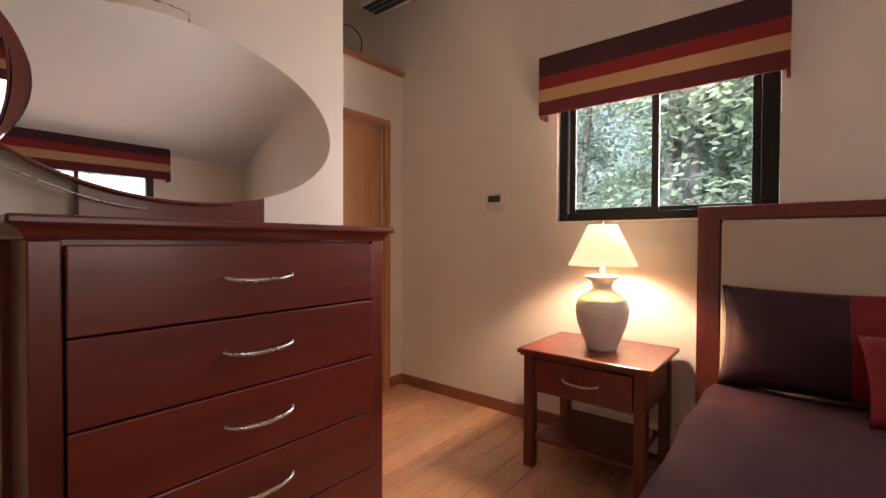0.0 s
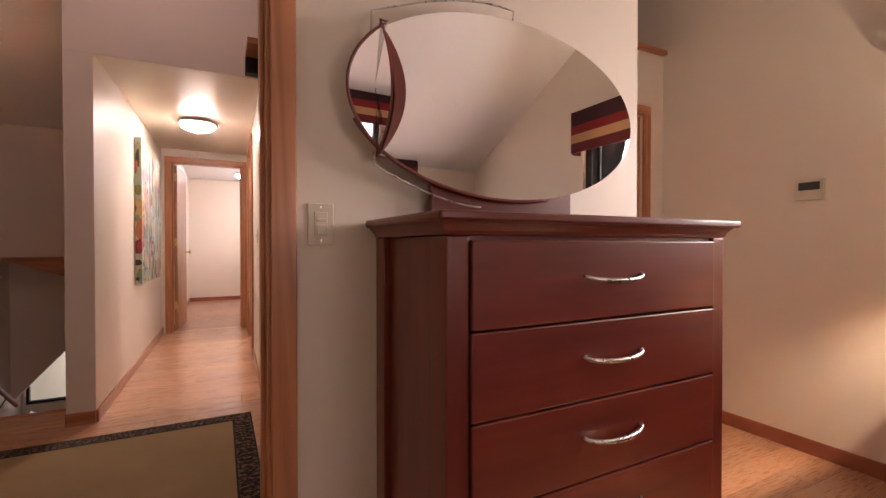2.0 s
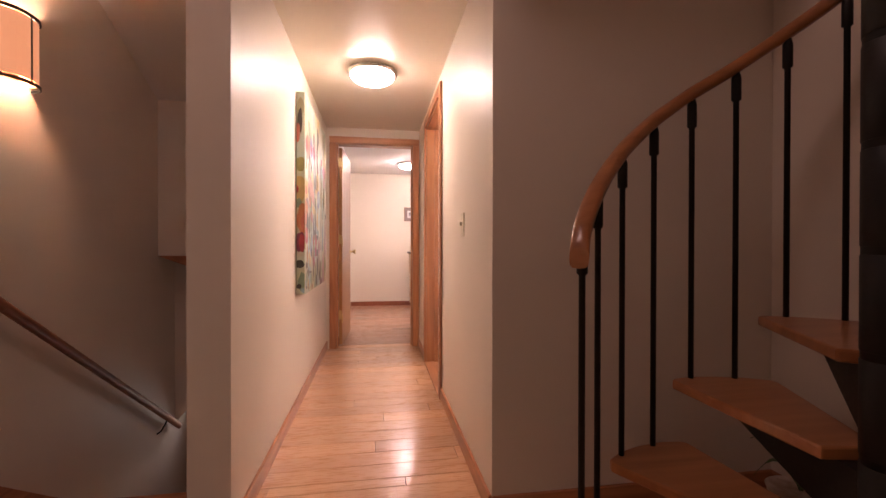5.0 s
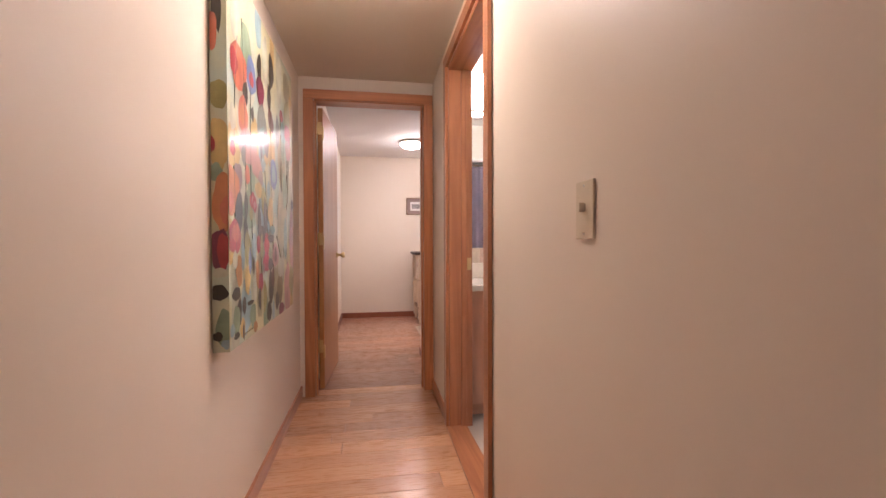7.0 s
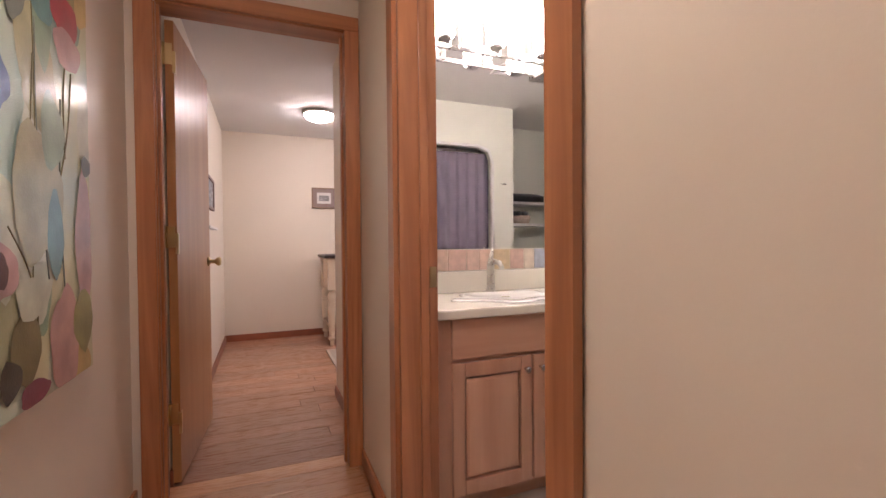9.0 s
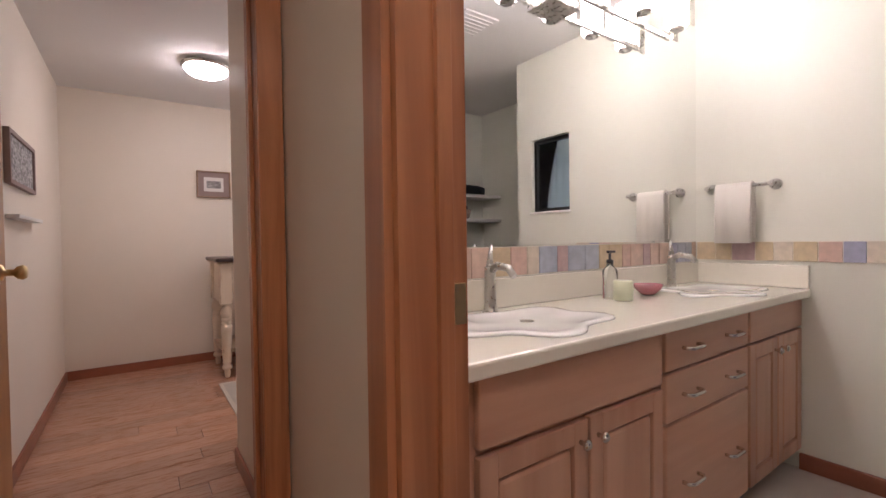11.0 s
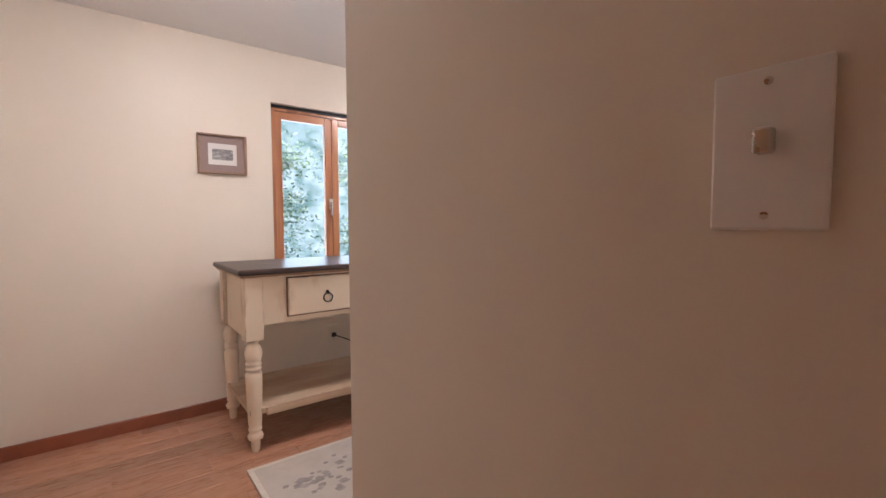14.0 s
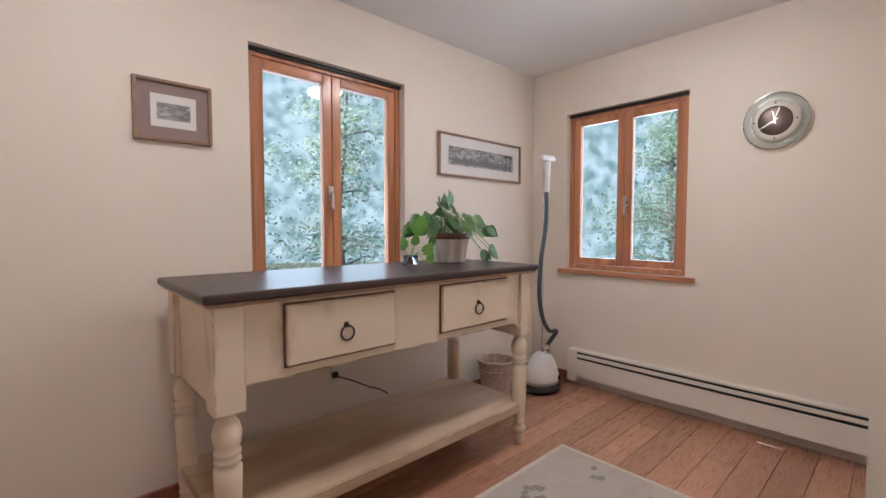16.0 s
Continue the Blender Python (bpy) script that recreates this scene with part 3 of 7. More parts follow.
# ---- lamps ----
DOME = glow("opal_glass", (1.0, 0.88, 0.72), LAMP)
DOME2 = glow("opal_glass_white", (1.0, 0.90, 0.80), LAMP2)
def ceiling_lamp(x, y, zc, r, glass, label):
    t = thing("ceiling_lamp", (x, y, zc), label, "ceiling lamp", "round ceiling lamps")
    part("pan", lathe([(r * 0.8, zc - 0.002), (r * 1.08, zc - 0.012), (r * 1.1, zc - 0.028), (r * 0.9, zc - 0.034)][::-1], 40, (x, y)), STEEL, t, "satin metal rim")
    prof = [(0.004, zc - 0.034 - 0.42 * r)] + [(r * 0.97 * math.sin(a * math.pi / 24), zc - 0.034 - 0.42 * r * math.cos(a * math.pi / 24)) for a in range(1, 13)]
    part("glass", lathe(prof, 40, (x, y)), glass, t, "glowing frosted glass bowl")
    part("finial", lathe([(0.002, zc - 0.06 - 0.42 * r), (0.008, zc - 0.055 - 0.42 * r), (0.006, zc - 0.034 - 0.42 * r)], 12, (x, y)), STEEL, t)
ceiling_lamp(0.49, 1.37, HC, 0.15, DOME, "round flush ceiling lamp lit in the corridor")
SC = ROOM
ceiling_lamp(1.04, 5.22, HR, 0.145, DOME2, "round flush ceiling lamp lit in the end room beside the doorway")
ceiling_lamp(2.62, 5.1, HR, 0.145, DOME2, "round flush ceiling lamp lit in the middle of the end room")
SC = None
# wall sconce
sc = thing("wall_sconce", (-1.18, 0.745, 1.76), "lit wall sconce with curved mica shade and dark hoops above stairs", "wall lamp")
SCONCE = glow("mica_shade", (0.8, 0.36, 0.17), 0.12)
def half_round(r, z0, z1, seg=16, t=0.004):
    bm = bmesh.new()
    rows = []
    for rr in (r, r - t):
        for z in (z0, z1):
            rows.append([bm.verts.new((-1.178 + 0.72 * rr * math.sin(math.pi * i / seg), 0.745 + rr * math.cos(math.pi * i / seg), z)) for i in range(seg + 1)])
    for a, b in ((0, 1), (2, 3), (0, 2), (1, 3)):
        for i in range(seg):
            bm.faces.new((rows[a][i], rows[a][i + 1], rows[b][i + 1], rows[b][i]))
    return bm
part("shade", half_round(0.128, 1.79, 2.075), SCONCE, sc, "glowing orange mica shade")
part("hoop", half_round(0.138, 2.078, 2.092, t=0.008), BLACK, sc, "dark metal hoop")
part("hoop", half_round(0.138, 1.765, 1.78, t=0.008), BLACK, sc, "dark metal hoop")
part("rib", box(-1.088, -1.083, 0.741, 0.749, 1.78, 2.08), BLACK, sc)
part("back_plate", box(-1.179, -1.172, 0.695, 0.795, 1.80, 2.06, 0.002), BLACK, sc)
part("bulb", lathe([(0.01, 1.9), (0.028, 1.93), (0.03, 1.97), (0.015, 2.02)], 16, (-1.13, 0.745)), glow("bulb", (1.0, 0.72, 0.47), 88.0), sc, "lit bulb")
# bedside lamp
LX0, LY0 = 3.04, -2.905
bl = thing("table_lamp", (LX0, LY0, 0.571), "white ribbed ceramic table lamp, lit, on the bedside table", "table lamp")
CERAM = mat("cream_ceramic", (0.80, 0.75, 0.64), 0.35, var=0.04, coat=0.3)
prof = [(0.066, 0.571), (0.07, 0.585), (0.09, 0.63), (0.115, 0.70), (0.122, 0.75), (0.122, 0.765), (0.119, 0.77), (0.121, 0.776), (0.117, 0.782), (0.119, 0.788), (0.113, 0.794), (0.114, 0.80), (0.10, 0.82), (0.07, 0.84), (0.05, 0.855), (0.045, 0.87), (0.052, 0.895), (0.075, 0.912), (0.078, 0.92), (0.05, 0.925), (0.03, 0.925)]
part("base", lathe(prof, 40, (LX0, LY0)), CERAM, bl, "cream ribbed ceramic vase base")
part("stem", lathe([(0.012, 0.925), (0.01, 0.98), (0.014, 0.985), (0.014, 1.03)], 14, (LX0, LY0)), BRASS, bl)
part("bulb", lathe([(0.01, 1.03), (0.03, 1.06), (0.032, 1.09), (0.012, 1.12)], 16, (LX0, LY0)), glow("bulb_2", (1.0, 0.78, 0.50), 160.0), bl, "lit bulb")
SHADE_M = glow("lamp_shade_cloth", (0.84, 0.58, 0.30), 0.28)
bm = bmesh.new()
rings = [[bm.verts.new((LX0 + r * math.cos(k * math.pi / 24), LY0 + r * math.sin(k * math.pi / 24), z)) for k in range(48)] for r, z in ((0.158, 0.97), (0.066, 1.165), (0.064, 1.163), (0.155, 0.97))]
for a, b in ((0, 1), (1, 2), (2, 3), (3, 0)):
    for k in range(48):
        bm.faces.new((rings[a][k], rings[a][(k + 1) % 48], rings[b][(k + 1) % 48], rings[b][k])).smooth = True
part("shade", bm, SHADE_M, bl, "glowing cream fabric cone shade")
part("finial", lathe([(0.004, 1.12), (0.004, 1.17), (0.009, 1.178), (0.002, 1.188)], 12, (LX0, LY0)), BRASS, bl)


# ---- materials of the things ----
def stripes(name, bands, rough=0.8):
    """Cloth in level bands: rows of (height, colour) from below, in the object's own z."""
    m = mat(name, bands[0][1], rough, var=0.02, bump=0.25, bscale=350, spec=0.2)
    N, L = m.node_tree.nodes, m.node_tree.links
    tc, sp, mr, r = N.new("ShaderNodeTexCoord"), N.new("ShaderNodeSeparateXYZ"), N.new("ShaderNodeMapRange"), N.new("ShaderNodeValToRGB")
    L.new(tc.outputs["Object"], sp.inputs[0])
    L.new(sp.outputs["Z"], mr.inputs["Value"])
    mr.inputs["From Min"].default_value, mr.inputs["From Max"].default_value = bands[0][0], bands[-1][0]
    r.color_ramp.interpolation = "CONSTANT"
    span = bands[-1][0] - bands[0][0]
    r.color_ramp.elements[0].position, r.color_ramp.elements[0].color = 0, (*bands[0][1], 1)
    r.color_ramp.elements[1].position, r.color_ramp.elements[1].color = (bands[1][0] - bands[0][0]) / span, (*bands[1][1], 1)
    for z, c in bands[2:-1]:
        e = r.color_ramp.elements.new((z - bands[0][0]) / span)
        e.color = (*c, 1)
    L.new(mr.outputs[0], r.inputs[0])
    L.new(r.outputs[0], N["Principled BSDF"].inputs["Base Color"])
    return m


PLUM, RED, TAN = (0.05, 0.018, 0.022), (0.20, 0.018, 0.018), (0.42, 0.24, 0.12)
VALANCE = stripes("striped_cloth", [(0.0, (0.11, 0.02, 0.022)), (0.075, TAN), (0.145, RED), (0.215, PLUM), (0.33, PLUM)])
SPREAD = mat("plum_bedspread", (0.050, 0.019, 0.024), 0.9, var=0.15, scale=5, bump=0.4, bscale=200, spec=0.08)
PILLOW = mat("plum_satin", (0.045, 0.016, 0.022), 0.6, var=0.1, scale=8, bump=0.15, bscale=240, spec=0.2)
REDC = mat("red_satin", (0.20, 0.016, 0.02), 0.6, var=0.08, scale=8, bump=0.15, bscale=240, spec=0.2)
LINEN = mat("beige_upholstery", (0.55, 0.44, 0.33), 0.85, var=0.03, bump=0.3, bscale=500)
WHITEC = mat("white_linen", (0.8, 0.78, 0.75), 0.9, var=0.03, bump=0.2, bscale=300)
MAT_RUG = mat("rug_field", (0.36, 0.25, 0.13), 0.95, var=0.06, scale=3, bump=0.6, bscale=400, spec=0.1)
RUG_EDGE = mat("rug_border", (0.17, 0.115, 0.07), 0.95, var=0.25, scale=60, bump=0.6, bscale=300, dark=(0.03, 0.02, 0.015), lo=0.48, hi=0.53, spec=0.1)
RUG_BIND = mat("rug_binding", (0.012, 0.01, 0.009), 0.9, var=0.1, bump=0.3)
RUG2 = mat("pale_rug", (0.50, 0.44, 0.38), 0.95, var=0.04, scale=14, bump=0.6, bscale=400, spec=0.1)
RUG2E = mat("rug_cream_edge", (0.62, 0.55, 0.47), 0.95, var=0.05, scale=30, bump=0.5, bscale=400, spec=0.1)
RUG2B = mat("grey_rug_motif", (0.36, 0.32, 0.29), 0.95, var=0.12, scale=30, bump=0.5, bscale=400, spec=0.1)
CREAMW = worn(mat("distressed_cream", (0.74, 0.62, 0.48), 0.5, var=0.1, scale=7, stretch=(1, 1, 0.3), dark=(0.52, 0.36, 0.24), lo=0.30, hi=0.43, bump=0.15, bscale=45, detail=7), (0.20, 0.10, 0.05), 0.008, 0.62)
CREAMW_X = worn(mat("distressed_cream_shelf", (0.56, 0.42, 0.29), 0.5, var=0.1, scale=3.5, stretch=(0.45, 1.6, 1), dark=(0.36, 0.22, 0.13), lo=0.3, hi=0.6, bump=0.15, bscale=45, detail=9), (0.17, 0.085, 0.045), 0.008, 0.62)
RUBBED = mat("rubbed_brown_edge", (0.17, 0.085, 0.045), 0.55, var=0.2, scale=30)
ESPRESSO = worn(wood("espresso_top", (0.045, 0.024, 0.02), (0.025, 0.013, 0.011), 0.42, 0.03, "x", 0.15), (0.13, 0.05, 0.03), 0.006, 0.60)
IRON = mat("dark_iron", (0.05, 0.035, 0.028), 0.5, 0.7, var=0.15)
COUNTER = mat("cream_cultured_marble", (0.86, 0.82, 0.72), 0.2, var=0.01, scale=3, coat=0.5)
PORC = mat("white_porcelain", (0.86, 0.85, 0.84), 0.1, var=0.0, coat=0.6)
BIRCH = wood("birch_cabinet", (0.64, 0.37, 0.25), (0.50, 0.26, 0.165), 0.35, 0.08, "z", 0.2, 0.6)
BIRCH_X = wood("birch_cabinet_x", (0.64, 0.37, 0.25), (0.50, 0.26, 0.165), 0.35, 0.08, "x", 0.2, 0.6)
TOWEL = mat("cream_towel", (0.88, 0.84, 0.78), 0.95, var=0.01, bump=0.2, bscale=300)
CURTAIN = mat("lilac_curtain", (0.25, 0.21, 0.27), 0.6, var=0.06, scale=6, bump=0.1)
CHROME = mat("chrome", (0.75, 0.74, 0.72), 0.12, 1.0, var=0.0)
POT = mat("glazed_pot", (0.86, 0.80, 0.74), 0.5, var=0.12, scale=22, stretch=(1, 1, 0.1), bump=0.2, dark=(0.5, 0.38, 0.30))
POTRIM = mat("brown_glaze", (0.16, 0.05, 0.03), 0.3, var=0.2, scale=30)
LEAF = mat("pothos_leaf", (0.075, 0.17, 0.035), 0.4, var=0.15, scale=20, rand=0.2)
LEAF_Y = mat("young_leaf", (0.14, 0.34, 0.05), 0.4, var=0.1, scale=20)
WICK = mat("wicker", (0.60, 0.46, 0.37), 0.8, var=0.16, scale=40, stretch=(1, 1, 3), bump=0.9, bscale=120)
HEATER = mat("enamel_cream", (0.80, 0.75, 0.66), 0.4, var=0.01)
GREYB = mat("grey_hose", (0.07, 0.075, 0.09), 0.5, var=0.1, bump=0.5, bscale=250)
PAPER = mat("paper", (0.72, 0.69, 0.66), 0.8, var=0.02)
MATB = mat("mauve_mat_board", (0.30, 0.22, 0.20), 0.9, var=0.02)
GOLDF = wood("gilt_oak_frame", (0.32, 0.20, 0.12), (0.22, 0.13, 0.08), 0.4, 0.03, "x", 0.1)
PRINT = mat("grey_print", (0.50, 0.49, 0.48), 0.8, var=0.3, scale=30, stretch=(1, 1, 2.5), dark=(0.16, 0.15, 0.15), detail=8)
PICGLASS = glassy("clear_glass", (0.98, 1, 0.99), 0.02)

# ---- bedroom things ----
def dresser():
    x0, x1, yf, yb = 1.078, 2.03, -2.455, -2.0
    t = thing("chest_of_drawers", (1.55, -2.22, 0), "cherry-stained chest of five drawers with arched silver pulls against the wall", "chest of drawers")
    part("top", boxes((1.045, 2.05, -2.495, yb, 1.112, 1.133), bev=0.006), CHERRY, t)
    bm = bmesh.new()
    rows = []
    for e, z in ((0.002, 1.084), (0.005, 1.093), (0.014, 1.104), (0.023, 1.1118)):
        rows.append([bm.verts.new(p) for p in ((x0 - e, yb, z), (x0 - e, yf - e, z), (x1 + e * 0.4, yf - e, z), (x1 + e * 0.4, yb, z))])
    for p, q in zip(rows, rows[1:]):
        for k in range(4):
            bm.faces.new((p[k], p[(k + 1) % 4], q[(k + 1) % 4], q[k]))
    bm.faces.new(rows[0][::-1])
    bm.faces.new(rows[-1])
    part("moulding", bm, CHERRY, t)
    for xa in (x0, x1 - 0.055):
        part("post", box(xa, xa + 0.055, yf, yf + 0.075, 0, 1.083, 0.004), CHERRY_Z, t)
        part("post", box(xa, xa + 0.055, yb - 0.07, yb, 0, 1.083, 0.004), CHERRY_Z, t)
        part("side_panel", boxes((xa + 0.02, xa + 0.04, yf + 0.076, yb - 0.071, 0.08, 1.082)), CHERRY_Z, t)
    part("rail", box(x0 + 0.056, x1 - 0.056, yf + 0.012, yf + 0.04, 1.05, 1.083), CHERRY, t)
    part("plinth", box(x0 + 0.056, x1 - 0.056, yf + 0.02, yf + 0.05, 0.02, 0.085, 0.003), CHERRY, t)
    part("back_panel", box(x0 + 0.056, x1 - 0.056, yb - 0.02, yb - 0.01, 0.06, 1.08), CHERRY, t)
    for i in range(5):
        z1 = 1.072 - 0.198 * i
        d = part("drawer", box(1.137, 1.973, yf - 0.006, yf + 0.016, z1 - 0.193, z1, 0.004), CHERRY, t)
        pts = [(1.555 + 0.1 * math.sin(a * math.pi / 24), yf - 0.006 - 0.030 * math.cos(a * math.pi / 24), z1 - 0.085 - 0.012 * math.cos(a * math.pi / 24)) for a in range(-12, 13)]
        part("handle", tube(pts, [0.0045 + 0.002 * math.cos(a * math.pi / 24) for a in range(-12, 13)], 10), STEEL, d, "arched satin silver pull")
        part("drawer_box", box(1.16, 1.95, yf + 0.017, yb - 0.05, z1 - 0.18, z1 - 0.02), CHERRY, d)
dresser()

def oval_mirror():
    cx, cz, a, b, y = 1.53, 1.505, 0.558, 0.295, -2.06
    t = thing("dresser_mirror", (1.53, -2.04, 1.134), "oval dresser mirror with a smaller leaf-shaped mirror and wire bands", "mirror")
    part("base", box(1.24, 1.80, -2.045, -2.02, 1.134, 1.32, 0.003), CHERRY, t, "cherry-stained support board")
    def inner(v, bulge, x):
        return x + bulge * (1 - v * v)
    def region(left):
        n, pts = 40, []
        z0, z1 = cz - 0.19, cz + 0.175
        if left:
            for i in range(n + 1):
                z = z0 + (z1 - z0) * i / n
                v = 2 * i / n - 1
                pts.append((1.06 + 0.04 * (1 - v * v), z))
            for i in range(n + 1):
                z = z1 + (z0 - z1) * i / n
                pts.append((cx - a * math.sqrt(max(0, 1 - ((z - cz) / b) ** 2)), z))
        else:
            for i in range(n + 1):
                z = z1 + (z0 - z1) * i / n
                v = 2 * i / n - 1
                pts.append((1.068 + 0.078 * (1 - v * v), z))
            a0 = math.atan2((z0 - cz) / b, (1.068 - cx) / a)
            a1 = math.atan2((z1 - cz) / b, (1.068 - cx) / a)
            for i in range(1, 80):
                w = a0 + (a1 - a0) * i / 80
                pts.append((cx + a * math.cos(w), cz + b * math.sin(w)))
        return pts
    main = region(False)
    leafp = region(True)
    part("mirror", slab_xz(main, y - 0.004, y), MIRROR, t, "large oval mirror glass")
    part("backing", slab_xz([(cx + (p[0] - cx) * 0.985, cz + (p[1] - cz) * 0.985) for p in main], y + 0.001, y + 0.014), CHERRY, t)
    def lean(x, z):
        return 0.045 * (x - 1.04) - 0.1 * (z - cz) - 0.022
    cxl = sum(p[0] for p in leafp) / len(leafp)
    bm = bmesh.new()
    front = [bm.verts.new((p[0], y + lean(*p), p[1])) for p in leafp]
    back = [bm.verts.new((p[0], y + lean(*p) + 0.004, p[1])) for p in leafp]
    cf, cb = bm.verts.new((cxl, y + lean(cxl, cz), cz)), bm.verts.new((cxl, y + lean(cxl, cz) + 0.004, cz))
    for i in range(len(leafp)):
        k = (i + 1) % len(leafp)
        bm.faces.new((front[i], front[k], cf))
        bm.faces.new((back[k], back[i], cb))
        bm.faces.new((front[k], front[i], back[i], back[k]))
    bmesh.ops.remove_doubles(bm, verts=bm.verts, dist=0.0002)
    bmesh.ops.recalc_face_normals(bm, faces=bm.faces)
    part("mirror", bm, MIRROR, t, "leaf-shaped mirror glass")
    part("rim", tube([(p[0], y + lean(*p) + 0.003, p[1]) for p in leafp], 0.005, 8, closed=True), CHERRY_Z, t, "dark wooden rim")
    band = [(1.064 + 0.042 * (1 - v * v), cz + 0.0 - 0.0075 + 0.1825 * v) for v in [i / 12 - 1 for i in range(25)]]
    band += [(1.064 + 0.076 * (1 - v * v), cz - 0.0075 + 0.1825 * v) for v in [1 - i / 12 for i in range(25)]]
    part("divider", slab_xz(band[:25] + band[26:-1], y - 0.026, y - 0.005), CHERRY_Z, t, "dark wooden crescent between the mirrors")
    low = [(cx + (a + 0.004) * math.cos(w), y - 0.004, cz + (b + 0.004) * math.sin(w)) for w in [math.radians(198 + 3 * i) for i in range(30)]]
    part("rim", tube(low, 0.006, 8), CHERRY, t, "dark wooden rim")
    up = [(1.044, y, 1.66)] + [(1.044 + 0.483 * u, y - 0.01, 1.715 + 0.115 * math.sin(u * 1.75)) for u in [i / 16 for i in range(17)]] + [(1.53, y, 1.79)]
    part("wire_band", tube(up, 0.003, 8), STEEL, t, "thin bent metal wire")
    dn = [(1.05, y, 1.33)] + [(1.05 + 0.35 * u, y - 0.012, 1.285 - 0.105 * math.sin(u * 1.5)) for u in [i / 16 for i in range(17)]]
    part("wire_band", tube(dn, 0.003, 8), STEEL, t, "thin bent metal wire")
oval_mirror()

def nightstand():
    x0, x1, y0, y1, H = 2.80, 3.29, -3.165, -2.61, 0.571
    t = thing("bedside_table", (3.05, -2.89, 0), "cherry-stained bedside table with one drawer and a low shelf", "bedside table")
    part("top", box(x0 - 0.015, x1 + 0.005, y0 - 0.03, y1 + 0.025, H - 0.022, H, 0.006), CHERRY, t)
    part("moulding", box(x0 - 0.004, x1, y0 - 0.018, y1 + 0.014, H - 0.034, H - 0.0225, 0.003), CHERRY, t)
    for xa in (x0 + 0.01, x1 - 0.06):
        for ya in (y0, y1 - 0.05):
            part("leg", box(xa, xa + 0.05, ya, ya + 0.05, 0, H - 0.035, 0.004), CHERRY_Z, t)
    d = part("drawer", box(x0 + 0.014, x0 + 0.034, y0 + 0.055, y1 - 0.055, 0.37, 0.525, 0.003), CHERRY, t)
    pts = [(x0 + 0.014 - 0.026 * math.cos(a * math.pi / 24), -2.888 + 0.08 * math.sin(a * math.pi / 24), 0.455 - 0.01 * math.cos(a * math.pi / 24)) for a in range(-12, 13)]
    part("handle", tube(pts, 0.0045, 10), STEEL, d, "arched satin silver pull")
    part("drawer_box", box(x0 + 0.035, x1 - 0.062, y0 + 0.055, y1 - 0.055, 0.38, 0.52), CHERRY, d)
    part("side_rail", box(x0 + 0.061, x1 - 0.061, y0 + 0.01, y0 + 0.03, 0.37, 0.53), CHERRY, t)
    part("side_rail", box(x0 + 0.061, x1 - 0.061, y1 - 0.03, y1 - 0.01, 0.37, 0.53), CHERRY, t)
    part("shelf", box(x0 + 0.02, x1 - 0.02, y0 + 0.051, y1 - 0.051, 0.135, 0.152, 0.003), CHERRY, t)
nightstand()

def soft_box(x0, x1, y0, y1, z0, z1, n=18, puff=0.03, wave=0.008, bev=0.05, seed=3):
    """A padded block: rounded rim and a slightly uneven top."""
    bm = bmesh.new()
    bmesh.ops.create_grid(bm, x_segments=n, y_segments=n, size=1)
    for v in bm.verts:
        u, w = v.co.x, v.co.y
        e = max(abs(u), abs(w))
        f = 1 - max(0, (e - 0.9) / 0.1) ** 2
        h = z1 - bev * (1 - f) + wave * noise.noise(Vector((u * 3, w * 3, seed))) + puff * (1 - u * u) * (1 - w * w)
        v.co = Vector(((x0 + x1) / 2 + u * (x1 - x0) / 2, (y0 + y1) / 2 + w * (y1 - y0) / 2, h))
    rim = [e for e in bm.edges if e.is_boundary]
    ex = bmesh.ops.extrude_edge_only(bm, edges=rim)
    low = [v for v in ex["geom"] if isinstance(v, bmesh.types.BMVert)]
    for v in low:
        v.co.z = z0
        v.co.x += 0.006 * math.sin(v.co.y * 40)
    bmesh.ops.contextual_create(bm, geom=[e for e in bm.edges if e.is_boundary])
    for f in bm.faces:
        f.smooth = True
    return bm

def cushion(name, label, m, w, h, d, material, second=None):
    """A plump cushion in its own x (width) and z (height); a band of second colour across the middle of its far half."""
    t = tagged(new(name), label, "pillow")
    t.matrix_basis = m
    def build(u0, u1, mt, nm):
        bm = bmesh.new()
        n, k = 14, 18
        for side in (1, -1):
            g = {}
            for i in range(n + 1):
                for j in range(k + 1):
                    u = u0 + (u1 - u0) * i / n
                    v = -1 + 2 * j / k
                    th = d * max(0.0, (1 - u ** 4) * (1 - v ** 4)) ** 0.55
                    pin = 1 - 0.07 * (1 - abs(u) ** 2) * abs(v) ** 3
                    pin2 = 1 - 0.07 * (1 - abs(v) ** 2) * abs(u) ** 3
                    wr = 0.004 * noise.noise(Vector((u * 5, v * 5, side)))
                    p = Vector((u * w / 2 * pin2, side * (th / 2 + wr * (1 - u * u)) + 0.0005 * side, (v * pin + 1) * h / 2))
                    g[i, j] = bm.verts.new(m @ p)
            for i in range(n):
                for j in range(k):
                    bm.faces.new((g[i, j], g[i + 1, j], g[i + 1, j + 1], g[i, j + 1])).smooth = True
        bmesh.ops.remove_doubles(bm, verts=bm.verts, dist=0.0015)
        part(nm, bm, mt, t)
    if second:
        build(-1, 0.22, material, "cover")
        build(0.2205, 1, second, "stripe")
    else:
        build(-1, 1, material, "cover")
    return t

